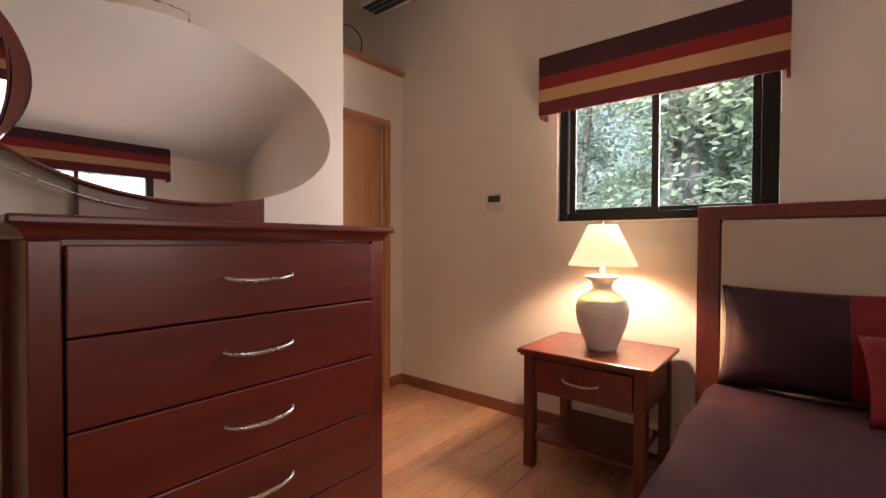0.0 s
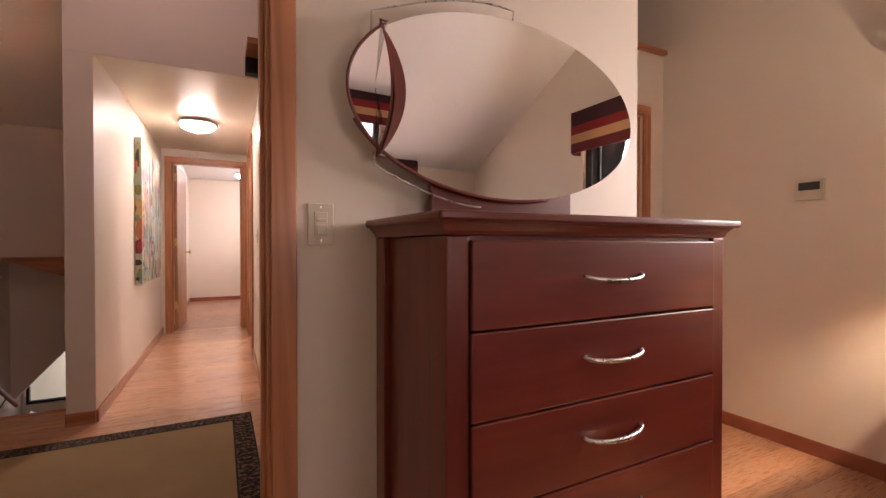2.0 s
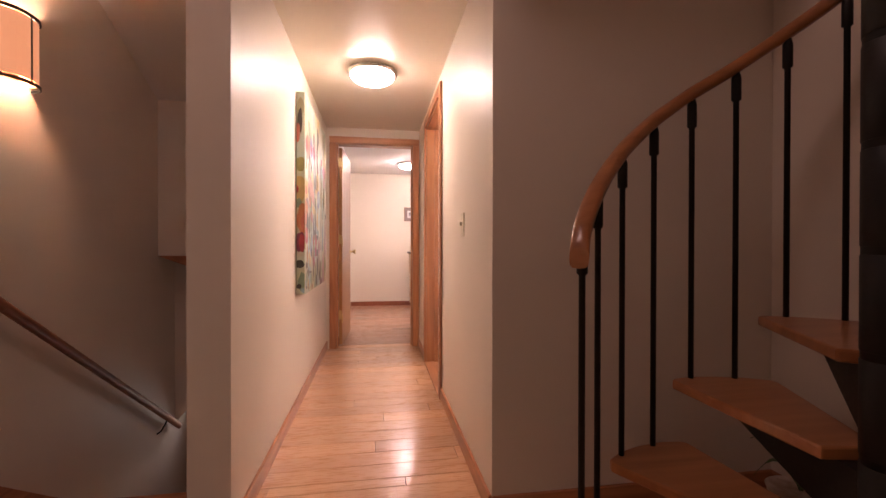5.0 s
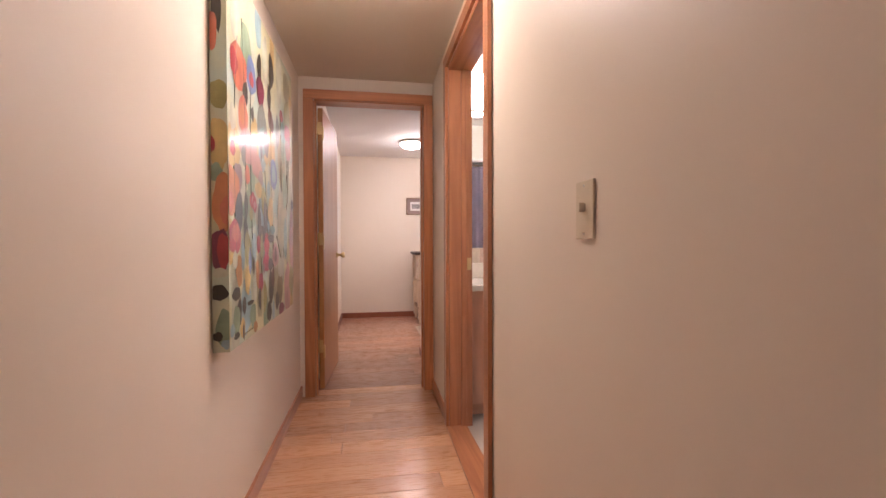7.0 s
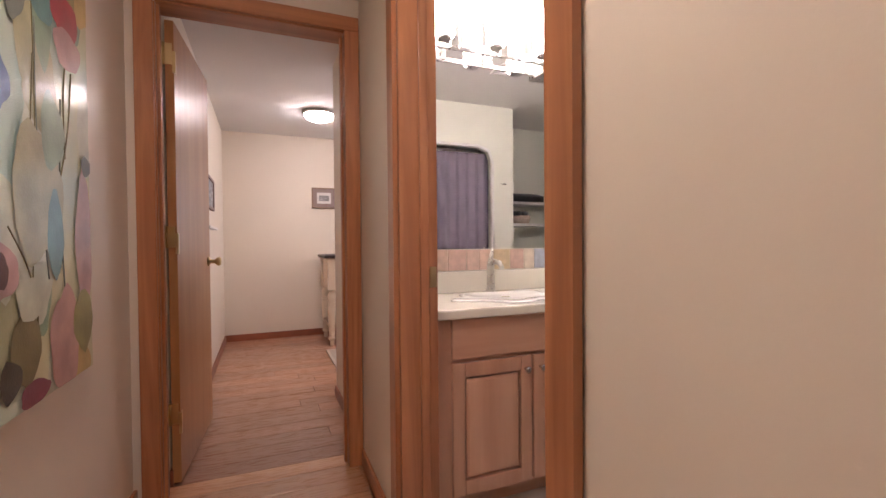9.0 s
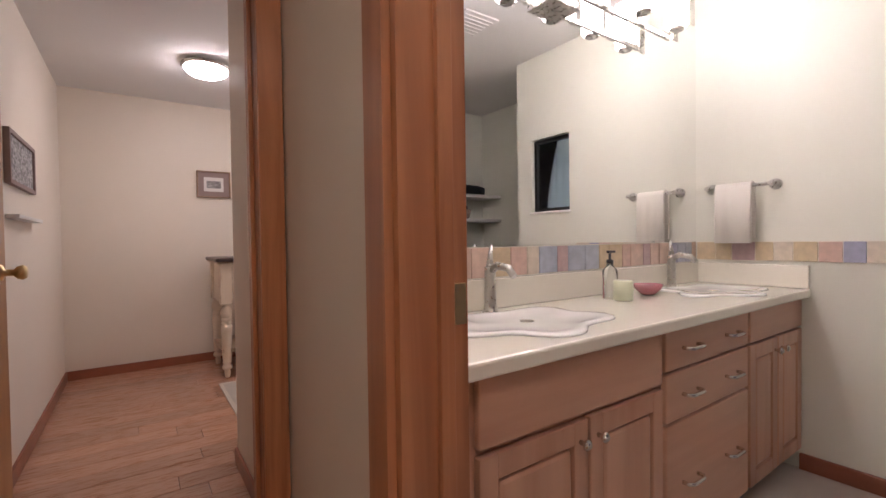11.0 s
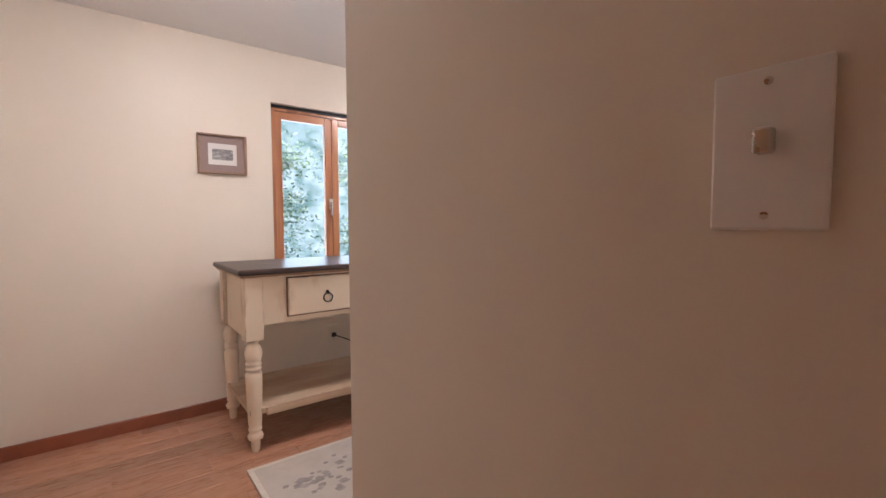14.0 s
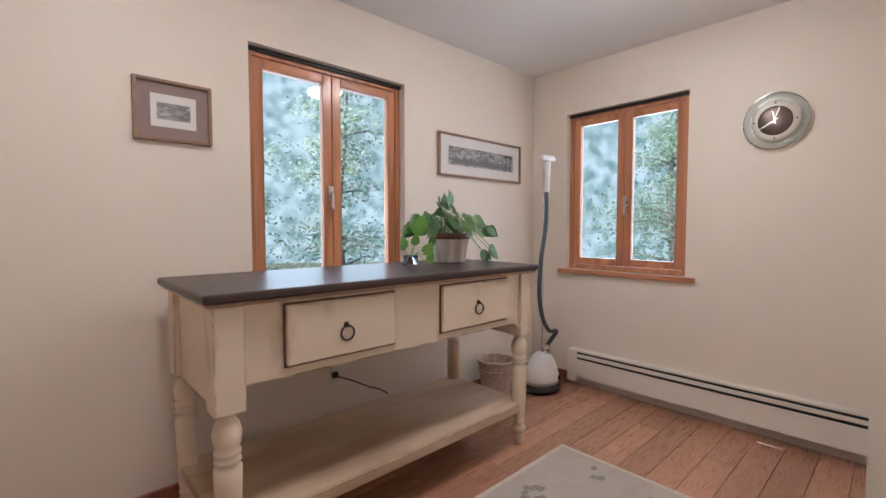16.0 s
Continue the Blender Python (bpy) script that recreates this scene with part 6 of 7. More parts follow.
GLASSY = pane_glass("clear_rim_glass")
def clock():
    y, z = 4.72, 1.745
    t = thing("wall_clock", (XR, y, z), "round glass wall clock with a dark centre and silver hands", "clock")
    def disc(prof, mt, name, label=""):
        bm = lathe(prof, 48)
        bmesh.ops.transform(bm, matrix=pose(XR, y, z, 0, -90, 0), verts=bm.verts)
        return part(name, bm, mt, t, label)
    disc([(0.112, 0.012), (0.150, 0.016), (0.153, 0.021), (0.150, 0.026), (0.112, 0.022)], GLASSY, "glass_rim", "clear glass outer rim")
    bm = tube([(0.151 * math.cos(i * math.pi / 30), 0.151 * math.sin(i * math.pi / 30), 0.021) for i in range(60)], 0.0035, 8, closed=True)
    bmesh.ops.transform(bm, matrix=pose(XR, y, z, 0, -90, 0), verts=bm.verts)
    part("bead", bm, CHROME, t, "polished edge of the glass")
    disc([(0.085, 0.002), (0.112, 0.008), (0.111, 0.026), (0.100, 0.034), (0.09, 0.034)], mat("frosted_ring", (0.58, 0.54, 0.44), 0.3, var=0.05, coat=0.4), "ring", "pale frosted ring")
    disc([(0.070, 0.0345), (0.078, 0.037), (0.072, 0.040), (0.02, 0.041)], mat("brushed_dark_metal", (0.16, 0.12, 0.10), 0.32, 0.7, var=0.15, scale=3), "dial", "dark brushed dial")
    def hand(name, ang, ln, w, off):
        bm = box(-0.02, ln, -w, w, 0, 0.002)
        bmesh.ops.transform(bm, matrix=pose(XR - off, y, z, 0, 0, 0) @ pose(0, 0, 0, 0, -90, 0) @ pose(0, 0, 0, 0, 0, ang), verts=bm.verts)
        part(name, bm, STEEL, t, "silver clock hand")
    hand("hour_hand", 12, 0.05, 0.003, 0.046)
    hand("minute_hand", 122, 0.08, 0.0022, 0.049)
    hand("second_hand", -18, 0.07, 0.001, 0.052)
    for k in range(4):
        a = k * math.pi / 2
        part("mark", box(XR - 0.0375, XR - 0.0362, y + 0.094 * math.sin(a) - 0.004, y + 0.094 * math.sin(a) + 0.004, z + 0.094 * math.cos(a) - 0.004, z + 0.094 * math.cos(a) + 0.004), DARKM, t)
clock()

hb = thing("baseboard_heater", (XR, 5.1, 0), "long cream metal baseboard heater along the wall", "baseboard heater", "baseboard heaters")
part("back_plate", box(XR - 0.012, XR - 0.001, 4.28, 5.94, 0.02, 0.235), HEATER, hb)
part("front_panel", box(XR - 0.068, XR - 0.062, 4.28, 5.87, 0.035, 0.168, 0.002), HEATER, hb)
part("panel_lip", box(XR - 0.072, XR - 0.0685, 4.28, 5.87, 0.158, 0.168, 0.001), HEATER, hb)
part("hood", box(XR - 0.062, XR - 0.013, 4.28, 5.87, 0.222, 0.235, 0.003), HEATER, hb)
part("damper", box(XR - 0.066, XR - 0.058, 4.28, 5.87, 0.184, 0.208, 0.002), HEATER, hb)
# solid dark block fills the heater and shows as its dark slots
part("dark_core", box(XR - 0.050, XR - 0.013, 4.28, 5.87, 0.05, 0.217), DARKM, hb, "dark block inside the heater behind its slots")
part("end_cap", box(XR - 0.07, XR - 0.013, 5.871, 5.94, 0.0, 0.235, 0.004), HEATER, hb)

rug2 = thing("rug", (1.95, 4.8, 0), "pale grey floral rug with a cream border in the end room", "rug")
part("field", box(1.10, 2.80, 4.22, 5.44, 0.0005, 0.010, 0.002), RUG2, rug2)
for r in ((1.10, 2.80, 5.415, 5.44), (1.10, 2.80, 4.22, 4.245), (1.10, 1.125, 4.2455, 5.4145), (2.775, 2.80, 4.2455, 5.4145)):
    part("binding", box(*r, 0.0005, 0.0112, 0.001), RUG2E, rug2, "cream border")
rnd = random.Random(21)
for k in range(46):
    x, y = rnd.uniform(1.2, 2.7), rnd.uniform(4.3, 5.36)
    for p in range(rnd.randint(4, 6)):
        a = rnd.uniform(0, 6.28)
        cx, cy, r = x + 0.05 * math.cos(a), y + 0.04 * math.sin(a), rnd.uniform(0.008, 0.022)
        bm = prism([(cx + r * math.cos(i * math.pi / 4 + a) * (1.6 if i % 2 else 1), cy + r * math.sin(i * math.pi / 4 + a)) for i in range(8)], 0.0095, 0.0103 + 0.00005 * p)
        part("floral_motif", bm, RUG2B, rug2, "grey flower sprig woven in the rug")

lf = thing("framed_picture", (XL, 4.8, 1.38), "pale framed picture on the end room's side wall", "framed picture")
part("frame", boxes((XL + 0.001, XL + 0.025, 4.50, 5.12, 1.39, 1.41), (XL + 0.001, XL + 0.025, 4.50, 5.12, 1.63, 1.65), (XL + 0.001, XL + 0.025, 4.50, 4.52, 1.4105, 1.6295), (XL + 0.001, XL + 0.025, 5.10, 5.12, 1.4105, 1.6295)), MATB, lf)
part("print", box(XL + 0.001, XL + 0.015, 4.521, 5.099, 1.411, 1.629), PRINT, lf)
sh = thing("wall_ledge", (XL, 4.8, 1.22), "narrow white ledge under the side wall picture", "shelf")
part("shelf", box(XL + 0.001, XL + 0.05, 4.5, 5.12, 1.225, 1.245, 0.003), WHITEP, sh)

SC = None
# ---- bathroom things ----
def vanity():
    y0, y1 = 2.262, YB - 0.001
    def cab(name, x0, x1, label):
        t = thing(name, ((x0 + x1) / 2, 2.5, 0), label, "vanity cabinet")
        part("body", boxes((x0, x1, y0 + 0.02, y1, 0.09, 0.77)), BIRCH, t)
        part("toe_kick", box(x0, x1, y0 + 0.08, y0 + 0.1, 0.004, 0.089), BIRCH_X, t)
        return t
    def door(t, x0, x1, z0, z1, kx):
        d = part("door", boxes((x0, x0 + 0.05, y0, y0 + 0.019, z0, z1), (x1 - 0.05, x1, y0, y0 + 0.019, z0, z1), (x0 + 0.0502, x1 - 0.0502, y0, y0 + 0.019, z0, z0 + 0.055), (x0 + 0.0502, x1 - 0.0502, y0, y0 + 0.019, z1 - 0.055, z1), bev=0.003), BIRCH, t)
        part("raised_panel", box(x0 + 0.056, x1 - 0.056, y0 + 0.002, y0 + 0.0195, z0 + 0.061, z1 - 0.061, 0.012), BIRCH, d)
        bm = lathe([(0.006, 0), (0.005, 0.01), (0.013, 0.018), (0.014, 0.024), (0.006, 0.03)], 18)
        bmesh.ops.transform(bm, matrix=pose(kx, y0, z1 - 0.05, 90, 0, 0), verts=bm.verts)
        part("knob", bm, CHROME, d, "round chrome knob")
    def drawer(t, x0, x1, z0, z1, pull=True):
        d = part("drawer", box(x0, x1, y0, y0 + 0.019, z0, z1, 0.004), BIRCH_X, t)
        if pull:
            for c in (x0 + 0.14, x1 - 0.14):
                zc = (z0 + z1) / 2
                part("handle", tube([(c - 0.045, y0, zc), (c - 0.045, y0 - 0.018, zc), (c - 0.03, y0 - 0.028, zc), (c + 0.03, y0 - 0.028, zc), (c + 0.045, y0 - 0.018, zc), (c + 0.045, y0, zc)], 0.006, 8), CHROME, d, "chrome bar pull")
    a = cab("vanity_cabinet", 1.10, 1.885, "birch sink cabinet with two raised-panel doors under the near basin")
    drawer(a, 1.185, 1.875, 0.615, 0.765, False)
    door(a, 1.185, 1.53, 0.10, 0.60, 1.50)
    door(a, 1.54, 1.875, 0.10, 0.60, 1.57)
    b = cab("drawer_cabinet", 1.886, 2.475, "birch cabinet of three wide drawers with chrome pulls in the vanity")
    for z0, z1 in ((0.645, 0.765), (0.49, 0.635), (0.10, 0.48)):
        drawer(b, 1.895, 2.465, z0, z1)
    c = cab("vanity_cabinet", 2.476, 3.036, "birch sink cabinet with two raised-panel doors under the far basin")
    drawer(c, 2.485, 3.027, 0.645, 0.765, False)
    door(c, 2.485, 2.75, 0.10, 0.635, 2.72)
    door(c, 2.76, 3.027, 0.10, 0.635, 2.79)
    t = thing("countertop", (2.0, 2.5, 0.771), "cream cultured marble vanity top with backsplash and two basins", "countertop")
    part("top", box(1.097, 3.038, 2.232, y1, 0.771, 0.808, 0.007), COUNTER, t)
    part("backsplash", box(1.097, 3.038, y1 - 0.022, y1 - 0.001, 0.809, 0.912, 0.004), COUNTER, t)
    part("backsplash", box(3.017, 3.038, 2.236, y1 - 0.023, 0.809, 0.912, 0.004), COUNTER, t)
    for cx in (1.53, 2.66):
        s = thing("basin", (cx, 2.47, 0.808), "white shell-shaped basin with wavy rim in the vanity top", "basin", "bathroom basins")
        bm = bmesh.new()
        n, rings = 64, []
        for rr, zz in ((1.0, 0.8085), (0.99, 0.8135), (0.95, 0.817), (0.88, 0.8175), (0.80, 0.8155), (0.70, 0.812), (0.35, 0.8105), (0.05, 0.810)):
            ring = []
            for i in range(n):
                w = 2 * math.pi * i / n
                f = 1.0 + 0.15 * rr * math.cos(5 * (w + 0.49)) + 0.05 * math.cos(w - 0.3)
                ring.append(bm.verts.new((cx + 0.25 * rr * f * math.cos(w), 2.46 + 0.178 * rr * f * math.sin(w), zz)))
            rings.append(ring)
        for p, q in zip(rings, rings[1:]):
            for i in range(n):
                bm.faces.new((p[i], p[(i + 1) % n], q[(i + 1) % n], q[i])).smooth = True
        bm.faces.new(rings[-1])
        bm.faces.new(rings[0][::-1])
        part("bowl", bm, PORC, s)
        part("drain", lathe([(0.02, 0.8105), (0.02, 0.8115)], 20, (cx, 2.465)), CHROME, s)
        fx, fy = (1.56, 2.655) if cx < 2 else (2.68, 2.655)
        g = thing("basin_faucet", (fx, fy, 0.808), "brushed nickel single-lever faucet on the vanity top", "faucet", "basin faucets")
        part("column", lathe([(0.028, 0.809), (0.024, 0.816), (0.02, 0.83), (0.018, 0.945), (0.02, 0.955)], 22, (fx, fy)), STEEL, g)
        part("spout", tube([(fx, fy, 0.94), (fx, fy - 0.035, 0.96), (fx, fy - 0.085, 0.955), (fx, fy - 0.11, 0.93)], [0.014, 0.013, 0.012, 0.011], 14), STEEL, g)
        part("lever", tube([(fx, fy, 0.955), (fx + 0.005, fy + 0.005, 0.985), (fx + 0.02, fy + 0.015, 1.025)], [0.014, 0.009, 0.005], 10), STEEL, g)
vanity()
ym = YB
bm_ = struct("wall_mirror", box(1.10, 3.036, ym - 0.006, ym - 0.001, 1.019, 2.13), MIRROR, "large frameless mirror over the vanity")
tile_cols = [mat("tile_" + k, c, 0.35, var=0.08, scale=30, coat=0.3, bump=0.1) for k, c in (("sand", (0.72, 0.58, 0.38)), ("blush", (0.72, 0.50, 0.42)), ("lilac", (0.42, 0.43, 0.58)), ("rose", (0.60, 0.42, 0.42)), ("peach", (0.76, 0.56, 0.46)), ("sky", (0.50, 0.54, 0.64)), ("cream", (0.76, 0.66, 0.54)))]
tw = struct("tile_band", boxes((1.097, 3.038, ym - 0.004, ym - 0.001, 0.913, 1.018), (3.035, 3.039, 1.95, ym - 0.005, 0.925, 1.018)), COUNTER, "grout of the pastel tile band")
rnd = random.Random(11)
x = 1.10
while x < 3.02:
    w = rnd.uniform(0.06, 0.105)
    part("tile", box(x, min(x + w, 3.028) - 0.003, ym - 0.010, ym - 0.0045, 0.916, 1.015, 0.0015), rnd.choice(tile_cols), tw, "pastel glazed tile")
    x += w
y = 1.95
while y < ym - 0.05:
    w = rnd.uniform(0.07, 0.105)
    part("tile", box(3.029, 3.0345, y, min(y + w, ym - 0.012) - 0.003, 0.928, 1.015, 0.0015), rnd.choice(tile_cols), tw, "pastel glazed tile")
    y += w
lb = thing("vanity_light", (2.0, 2.7, 1.95), "chrome vanity light bar with lit glass cylinders over the mirror", "wall lamp")
part("bar", box(1.20, 2.64, ym - 0.082, ym - 0.068, 1.937, 1.958, 0.003), STEEL, lb, "satin chrome bar")
part("back_plate", box(1.86, 2.02, ym - 0.067, ym - 0.0065, 1.90, 1.99, 0.003), STEEL, lb)
BG = glow("vanity_glass", (1.0, 0.93, 0.84), BATH)
def boxes_tube(x, y):
    return lathe([(0.042, 1.966), (0.047, 1.974), (0.047, 2.165), (0.044, 2.17)], 28, (x, y))
for k in range(6):
    x = 1.30 + 0.26 * k
    part("cup", lathe([(0.022, 1.950), (0.030, 1.952), (0.032, 1.962), (0.028, 1.965)], 24, (x, ym - 0.13)), STEEL, lb, "chrome lamp cup")
    part("bracket", box(x + 0.045, x + 0.092, ym - 0.09, ym - 0.083, 1.94, 2.055, 0.002), STEEL, lb, "flat satin metal bracket")
    part("glass", boxes_tube(x, ym - 0.13), BG, lb, "glowing glass cylinder")
def towel(name, x, y0, y1, z, label):
    t = thing(name, (x, (y0 + y1) / 2, z), label, "towel rail")
    part("bar", tube([(x - 0.06, y0, z), (x - 0.06, y1, z)], 0.008, 12), STEEL, t, "brushed nickel bar")
    for y in (y0, y1):
        part("post", tube([(x - 0.001, y, z), (x - 0.012, y, z), (x - 0.014, y, z), (x - 0.068, y, z)], [0.025, 0.025, 0.012, 0.012], 16), STEEL, t)
    return t
towel("towel_rail", 3.039, 2.36, 2.63, 1.28, "brushed nickel towel rail on the bathroom wall")
bm = bmesh.new()
outer = [(-0.034, 1.035), (-0.032, 1.272), (-0.038, 1.287), (-0.05, 1.296), (-0.07, 1.296), (-0.082, 1.287), (-0.088, 1.272), (-0.093, 1.01)]
inner = [(-0.083, 1.01), (-0.078, 1.272), (-0.070, 1.2875), (-0.05, 1.2875), (-0.043, 1.272), (-0.045, 1.035)]
cols = []
for i in range(25):
    y = 2.43 + 0.155 * i / 24
    cols.append([bm.verts.new((3.039 + x + (0.003 * math.sin(i * 0.9) if z < 1.2 else 0.0), y, z)) for x, z in outer + inner])
for p, q in zip(cols, cols[1:]):
    for k in range(14):
        bm.faces.new((p[k], p[(k + 1) % 14], q[(k + 1) % 14], q[k])).smooth = True
bm.faces.new(cols[0])
bm.faces.new(cols[-1][::-1])
tagged(ob_from("towel", bm, TOWEL), "cream hand towel hanging over the towel rail", "towel")
sx, sy, sz = 2.12, 2.60, 0.809
sd = thing("soap_dispenser", (sx, sy, sz), "clear soap dispenser with a black pump on the vanity top", "soap dispenser")
part("bottle", lathe([(0.026, sz), (0.028, sz + 0.004), (0.028, sz + 0.11), (0.014, sz + 0.125), (0.012, sz + 0.135)], 22, (sx, sy)), PICGLASS, sd)
part("pump", lathe([(0.013, sz + 0.136), (0.013, sz + 0.15), (0.005, sz + 0.152), (0.005, sz + 0.175)], 14, (sx, sy)), DARKM, sd)
part("spout", box(sx - 0.015, sx + 0.03, sy - 0.006, sy + 0.006, sz + 0.176, sz + 0.186, 0.003), DARKM, sd)
cd = thing("candle_jar", (2.12, 2.545, sz), "pale green candle jar on the vanity top", "candle")
part("jar", lathe([(0.032, sz), (0.036, sz + 0.004), (0.036, sz + 0.07), (0.032, sz + 0.075)], 24, (2.12, 2.545)), mat("pale_green_wax", (0.66, 0.68, 0.50), 0.3, var=0.03, coat=0.4), cd)
bw_ = thing("bowl", (2.34, 2.575, sz), "small rose pink glass bowl on the vanity top", "bowl")
part("dish", lathe([(0.022, sz), (0.03, sz + 0.004), (0.05, sz + 0.024), (0.058, sz + 0.044), (0.054, sz + 0.044), (0.045, sz + 0.024), (0.02, sz + 0.01)], 28, (2.34, 2.575)), mat("rose_glass", (0.50, 0.17, 0.20), 0.15, var=0.1, coat=0.6), bw_)
# shower and shelves, seen in the mirror
cu = thing("shower_curtain", (2.0, 0.76, 0.1), "lilac grey shower curtain hung in even folds", "shower curtain")
bm = bmesh.new()
prev = None
for i in range(121):
    x = 1.43 + 1.21 * i / 120
    yy = 0.755 + 0.018 * math.sin(i * 0.62)
    col = [bm.verts.new((x, yy, 0.1)), bm.verts.new((x, 0.755 + 0.012 * math.sin(i * 0.62), 1.925))]
    if prev:
        bm.faces.new((prev[0], prev[1], col[1], col[0])).smooth = True
    prev = col
part("cloth", bm, CURTAIN, cu)
part("rod", tube([(1.40, 0.755, 1.945), (2.67, 0.755, 1.945)], 0.012, 12), CHROME, cu)
for k in range(9):
    x = 1.52 + 0.13 * k
    part("ring", tube([(x + 0.0, 0.755 + 0.02 * math.cos(a * math.pi / 6), 1.94 + 0.022 * math.sin(a * math.pi / 6)) for a in range(12)], 0.002, 5, closed=True), CHROME, cu)
struct("trim_shower", tube([(1.45, 0.868, 0.1), (1.45, 0.868, 1.82), (1.49, 0.868, 1.93), (1.60, 0.868, 1.97), (2.47, 0.868, 1.97), (2.58, 0.868, 1.93), (2.62, 0.868, 1.82), (2.62, 0.868, 0.1)], 0.018, 8), WHITEP, "white rounded edge of the shower opening")
hk = thing("robe_hook", (2.74, 0.86, 1.62), "small chrome double hook on the bathroom wall", "hook")
part("hook", tube([(2.72, 0.87, 1.62), (2.72, 0.895, 1.61), (2.74, 0.88, 1.62), (2.76, 0.895, 1.61), (2.76, 0.87, 1.62)], 0.005, 8), CHROME, hk)
for z, c in ((1.46, "shelf"), (1.22, "shelf"), (0.9, "shelf")):
    s = thing("wall_shelf", (3.3, 0.4, z), "white shelf in the bathroom alcove", "shelf", "bathroom shelves")
    part("board", box(2.87, 3.69, 0.201, 0.5, z, z + 0.03, 0.003), WHITEP, s)
fb = tagged(ob_from("folded_towel", soft_box(3.0, 3.5, 0.24, 0.47, 1.4905, 1.58, 8, 0.01, 0.004, 0.02), DARKM), "dark folded towels on the bathroom shelf", "towel")
bk = thing("basket", (3.25, 0.36, 1.25), "small tan basket filled with dark rolls on the bathroom shelf", "basket")
part("body", lathe([(0.1, 1.2505), (0.12, 1.30), (0.125, 1.34), (0.11, 1.34)], 24, (3.25, 0.36)), WICK, bk)
for k in range(5):
    part("roll", lathe([(0.02, 1.34), (0.035, 1.35), (0.035, 1.38), (0.01, 1.395)], 12, (3.18 + 0.035 * k, 0.36 + 0.03 * (k % 2))), DARKM, bk)
cv = thing("ceiling_vent", (2.3, 1.7, HR), "white square ceiling vent in the bathroom", "vent")
part("frame", box(2.2, 2.45, 1.6, 1.85, HR - 0.012, HR - 0.001, 0.003), WHITEP, cv)
for k in range(6):
    part("slat", box(2.22, 2.43, 1.625 + 0.036 * k, 1.64 + 0.036 * k, HR - 0.017, HR - 0.0125), WHITEP, cv)
w6 = tagged(ob_from("window_6", boxes((3.07, 3.11, 1.547, 1.57, 1.242, 1.763), (3.07, 3.11, 1.865, 1.888, 1.242, 1.763), (3.07, 3.11, 1.5705, 1.8645, 1.74, 1.763), (3.07, 3.11, 1.5705, 1.8645, 1.242, 1.265)), BRONZE), "small dark-framed bathroom window", kind="structure")
part("pane", box(3.088, 3.092, 1.57, 1.865, 1.265, 1.74), PANE, w6).visible_shadow = False
part("window_sill", box(3.025, 3.069, 1.535, 1.90, 1.225, 1.2395, 0.003), WHITEP, w6, "white sill")

# ---- outside: ground, woods ----
GRASS = mat("forest_floor", (0.06, 0.075, 0.03), 0.9, var=0.3, scale=0.8, dark=(0.05, 0.035, 0.02))
bm = bmesh.new()
bmesh.ops.create_grid(bm, x_segments=40, y_segments=40, size=1)
for v in bm.verts:
    v.co = Vector((v.co.x * 400, v.co.y * 400, -3.2 + 0.25 * noise.noise(v.co * 9)))
struct("ground", bm, GRASS, "forest floor")
BARK = mat("bark", (0.17, 0.15, 0.13), 0.9, var=0.25, scale=6, stretch=(1, 1, 0.2), bump=0.8, bscale=30)
def foliage(name, col):
    m = mat(name, col, 0.6, var=0.2, scale=2.0, rand=0.0)
    b = m.node_tree.nodes["Principled BSDF"]
    N, L = m.node_tree.nodes, m.node_tree.links
    tr, mx, ge, hs = N.new("ShaderNodeBsdfTranslucent"), N.new("ShaderNodeMixShader"), N.new("ShaderNodeNewGeometry"), N.new("ShaderNodeMapRange")
    tr.inputs[0].default_value = (col[0] * 2.2, col[1] * 2.0, col[2] * 1.6, 1)
    mx.inputs[0].default_value = 0.62
    L.new(b.outputs[0], mx.inputs[1])
    L.new(tr.outputs[0], mx.inputs[2])
    L.new(mx.outputs[0], N["Material Output"].inputs[0])
    return m
FOL = [foliage("foliage_a", (0.15, 0.205, 0.155)), foliage("foliage_b", (0.17, 0.22, 0.185))]
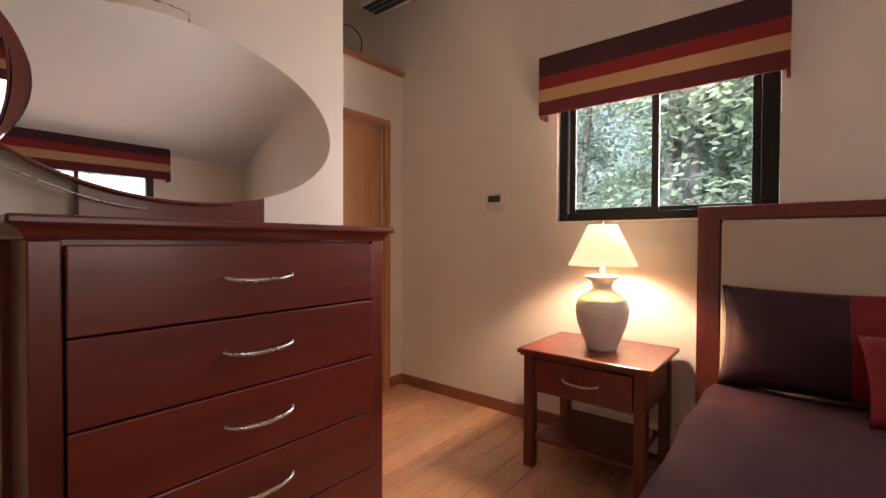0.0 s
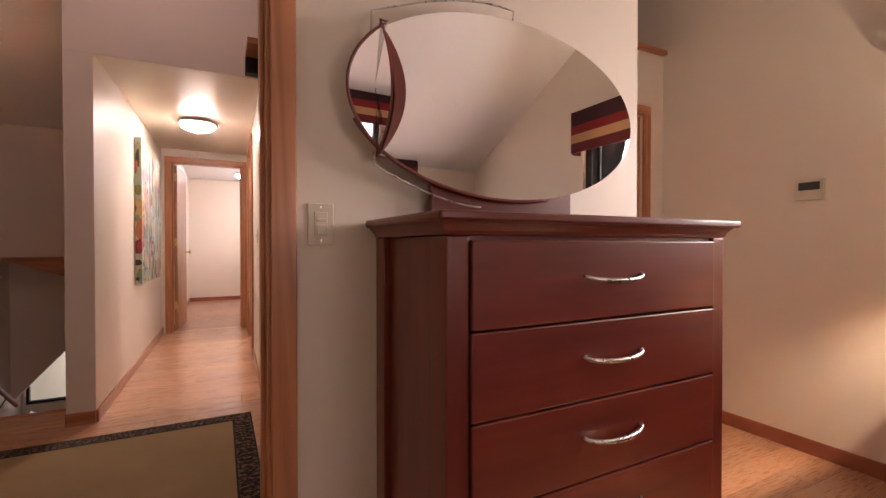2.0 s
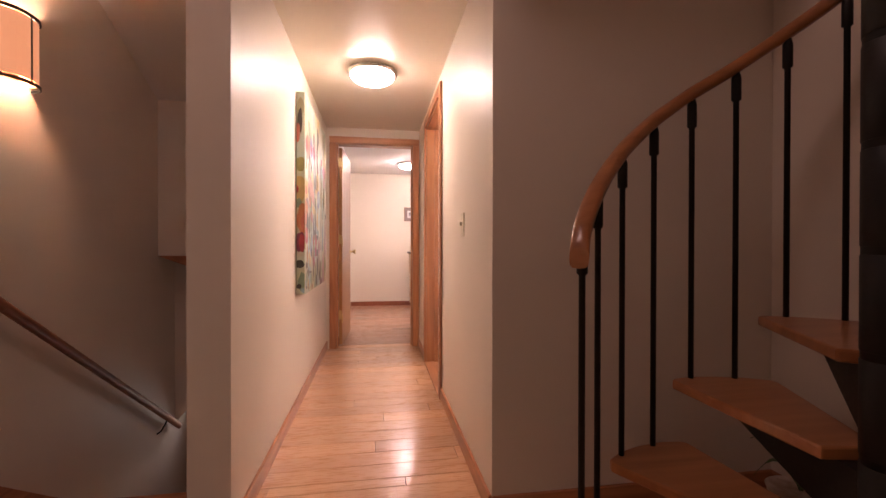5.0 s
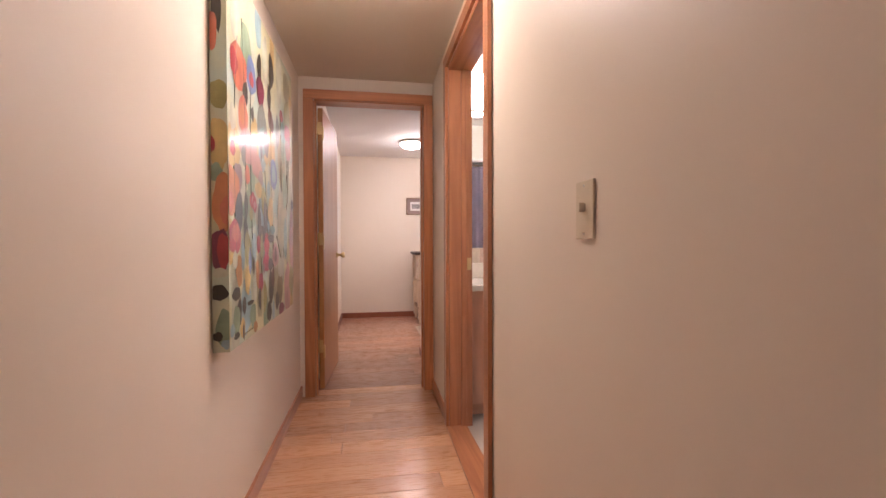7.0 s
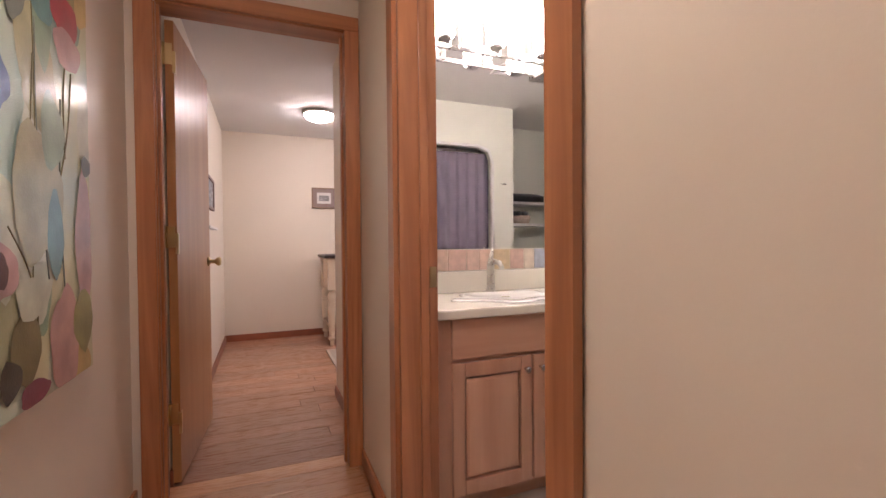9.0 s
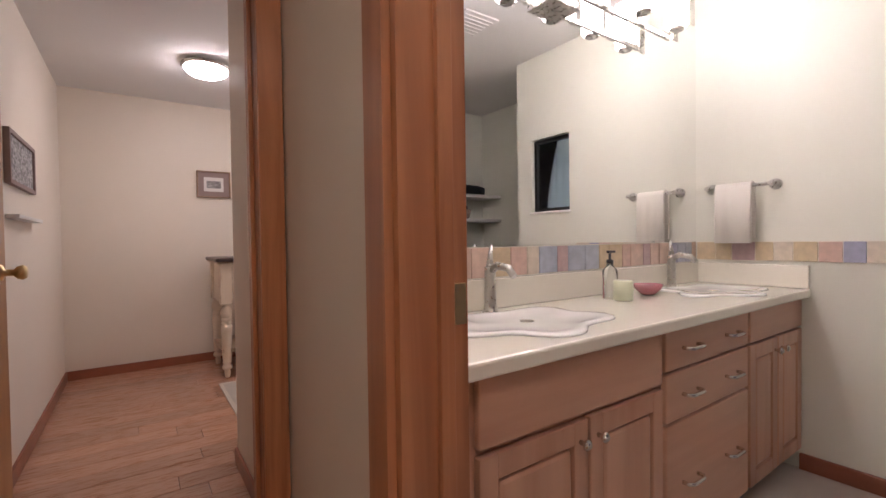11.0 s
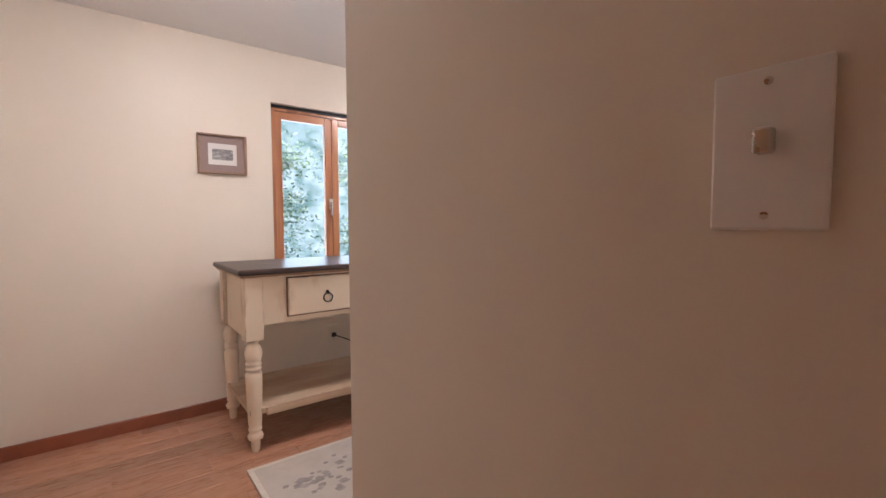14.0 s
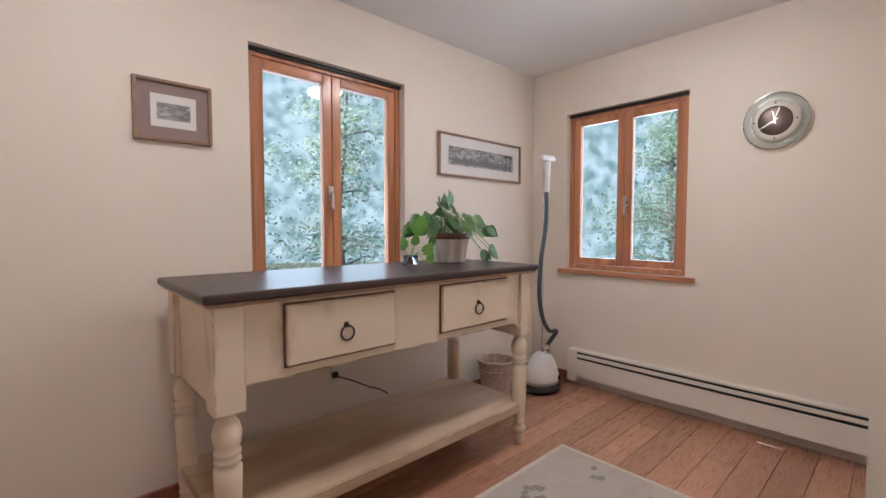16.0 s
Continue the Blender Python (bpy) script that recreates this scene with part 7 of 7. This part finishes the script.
def tree(seed, h, label):
    rnd = random.Random(seed)
    t = tagged(new("tree"), label, "tree", "woods outside the windows")
    segs = [(Vector((0.15 * math.sin(k * 0.7 + seed), 0.15 * math.cos(k * 0.9), h * k / 8))) for k in range(9)]
    part("trunk", tube(segs, [0.16 * (1 - 0.1 * k) for k in range(9)], 10), BARK, t)
    tips = []
    bm = bmesh.new()
    for k in range(26):
        z = h * rnd.uniform(0.22, 0.98)
        a = rnd.uniform(0, 6.28)
        ln = (0.45 + 0.55 * (1 - z / h)) * rnd.uniform(1.4, 2.8)
        p0 = Vector((0, 0, z))
        p1 = p0 + Vector((math.cos(a), math.sin(a), 0.25)) * ln * 0.5
        p2 = p0 + Vector((math.cos(a + 0.2), math.sin(a + 0.2), 0.1)) * ln
        tube([p0, p1, p2], [0.04, 0.025, 0.01], 5, bm)
        tips += [(p1, ln * 0.35), (p2, ln * 0.4), (p1.lerp(p2, 0.5), ln * 0.4)]
    part("limbs", bm, BARK, t)
    verts, faces = [], []
    for c, r in tips:
        for q in range(95):
            d = Vector((rnd.gauss(0, 1), rnd.gauss(0, 1), rnd.gauss(0, 0.6))) * r * 0.85
            p = c + d
            s = rnd.uniform(0.04, 0.085)
            u = Vector((rnd.gauss(0, 1), rnd.gauss(0, 1), rnd.gauss(0, 0.5))).normalized()
            w = u.cross(Vector((rnd.gauss(0, 0.4), rnd.gauss(0, 0.4), 1))).normalized()
            i = len(verts)
            verts += [tuple(p - u * s), tuple(p + w * s * 0.55), tuple(p + u * s), tuple(p - w * s * 0.55)]
            faces.append((i, i + 1, i + 2, i + 3))
    me = bpy.data.meshes.new("crown")
    me.from_pydata(verts, [], faces)
    me.materials.append(FOL[seed % 2])
    cr = new("crown", me)
    cr.parent = t
    return t
protos = [tree(1, 9.0, "leafy green deciduous tree in the woods outside"), tree(2, 11.0, "tall leafy deciduous tree in the woods outside"), tree(4, 7.5, "smaller leafy tree in the woods outside")]
spots = []
rnd = random.Random(77)
for k in range(13):
    spots.append((rnd.uniform(-5, 12), 13.5 + rnd.uniform(0, 12)))
for k in range(16):
    spots.append((8.8 + rnd.uniform(0, 9), rnd.uniform(-11, 0)))
for k in range(8):
    spots.append((12.5 + rnd.uniform(0, 9), rnd.uniform(2, 15)))
for k in range(14):
    spots.append((rnd.uniform(-8, 10), -10.5 - rnd.uniform(0, 6)))
spots += [(9.6, 1.9), (11.0, 0.2), (10.4, 3.6)]
for i, (x, y) in enumerate(spots):
    m = pose(x, y, -3.25, 0, 0, rnd.uniform(0, 360)) @ Matrix.Scale(rnd.uniform(0.85, 1.25), 4)
    if i < 3:
        protos[i].matrix_basis = m
    else:
        copy_thing(protos[i % 3], m)
# glowing backdrop ring beyond fifty metres, distant woods and bright sky painted into it
bd = bpy.data.materials.new("glowing_woods")
bd.use_nodes = True
N, L = bd.node_tree.nodes, bd.node_tree.links
N.remove(N["Principled BSDF"])
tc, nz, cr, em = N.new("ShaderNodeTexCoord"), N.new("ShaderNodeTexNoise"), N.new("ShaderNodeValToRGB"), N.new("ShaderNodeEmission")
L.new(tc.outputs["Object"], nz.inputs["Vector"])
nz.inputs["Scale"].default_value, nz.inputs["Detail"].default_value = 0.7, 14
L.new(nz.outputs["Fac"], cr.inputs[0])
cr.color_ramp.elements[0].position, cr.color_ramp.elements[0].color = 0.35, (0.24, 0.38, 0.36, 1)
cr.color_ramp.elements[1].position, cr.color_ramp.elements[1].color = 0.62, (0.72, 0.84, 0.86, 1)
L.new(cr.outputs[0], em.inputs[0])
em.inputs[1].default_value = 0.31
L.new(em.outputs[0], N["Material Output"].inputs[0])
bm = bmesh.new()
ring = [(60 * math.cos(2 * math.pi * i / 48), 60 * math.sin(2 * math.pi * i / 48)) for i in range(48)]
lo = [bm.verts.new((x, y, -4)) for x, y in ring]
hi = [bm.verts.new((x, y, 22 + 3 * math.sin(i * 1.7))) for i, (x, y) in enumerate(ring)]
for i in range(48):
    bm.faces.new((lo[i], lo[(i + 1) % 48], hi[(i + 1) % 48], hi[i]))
tagged(ob_from("backdrop", bm, bd), "glowing backdrop ring with distant woods and bright sky gaps painted on", kind="structure")

hb.matrix_basis = pose(0, 0, 0.03) @ hb.matrix_basis

# ---- floor planks ----
fl = {"floor_1": bpy.data.objects["floor_1"], "floor_2": bpy.data.objects["floor_2"]}
def planks(floor, x0, x1, y0, y1, seed, w=0.127):
    rnd = random.Random(seed)
    ys = y0
    k = 0
    while ys < y1 - 0.01:
        ye = min(ys + w, y1)
        x = x0 - rnd.uniform(0, 0.9)
        while x < x1:
            ln = rnd.uniform(0.55, 1.7)
            a, b = max(x, x0), min(x + ln, x1)
            if b - a > 0.04:
                lift = rnd.uniform(-0.0004, 0.0004)
                o = ob_from("plank", plank_mesh(a + 0.0008, b - 0.0008, ys + 0.0008, ye - 0.0008, lift), MAPLE2 if floor == "floor_2" else MAPLE)
                o.parent = fl[floor]
            x += ln
        ys = ye
        k += 1
def plank_mesh(x0, x1, y0, y1, lift):
    bm = bmesh.new()
    top, c = 0.0 + lift, 0.0015
    lo = [bm.verts.new(p) for p in ((x0, y0, -0.0195), (x1, y0, -0.0195), (x1, y1, -0.0195), (x0, y1, -0.0195))]
    md = [bm.verts.new(p) for p in ((x0, y0, top - c), (x1, y0, top - c), (x1, y1, top - c), (x0, y1, top - c))]
    up = [bm.verts.new(p) for p in ((x0 + c, y0 + c, top), (x1 - c, y0 + c, top), (x1 - c, y1 - c, top), (x0 + c, y1 - c, top))]
    bm.faces.new(up)
    for a, b in ((lo, md), (md, up)):
        for i in range(4):
            bm.faces.new((a[i], a[(i + 1) % 4], b[(i + 1) % 4], b[i]))
    return bm
planks("floor_1", -0.0, WX(0.3) + 0.02, 0.33, YE1, 1)
planks("floor_1", -1.179, 2.149, -1.9, 0.33, 2)
planks("floor_1", 0.6, XB, -3.3, -1.9, 3)
planks("floor_2", 0.155, 3.615, YE1, 5.993, 5)
planks("floor_1", 2.216, XB, -1.9, -1.2, 4)
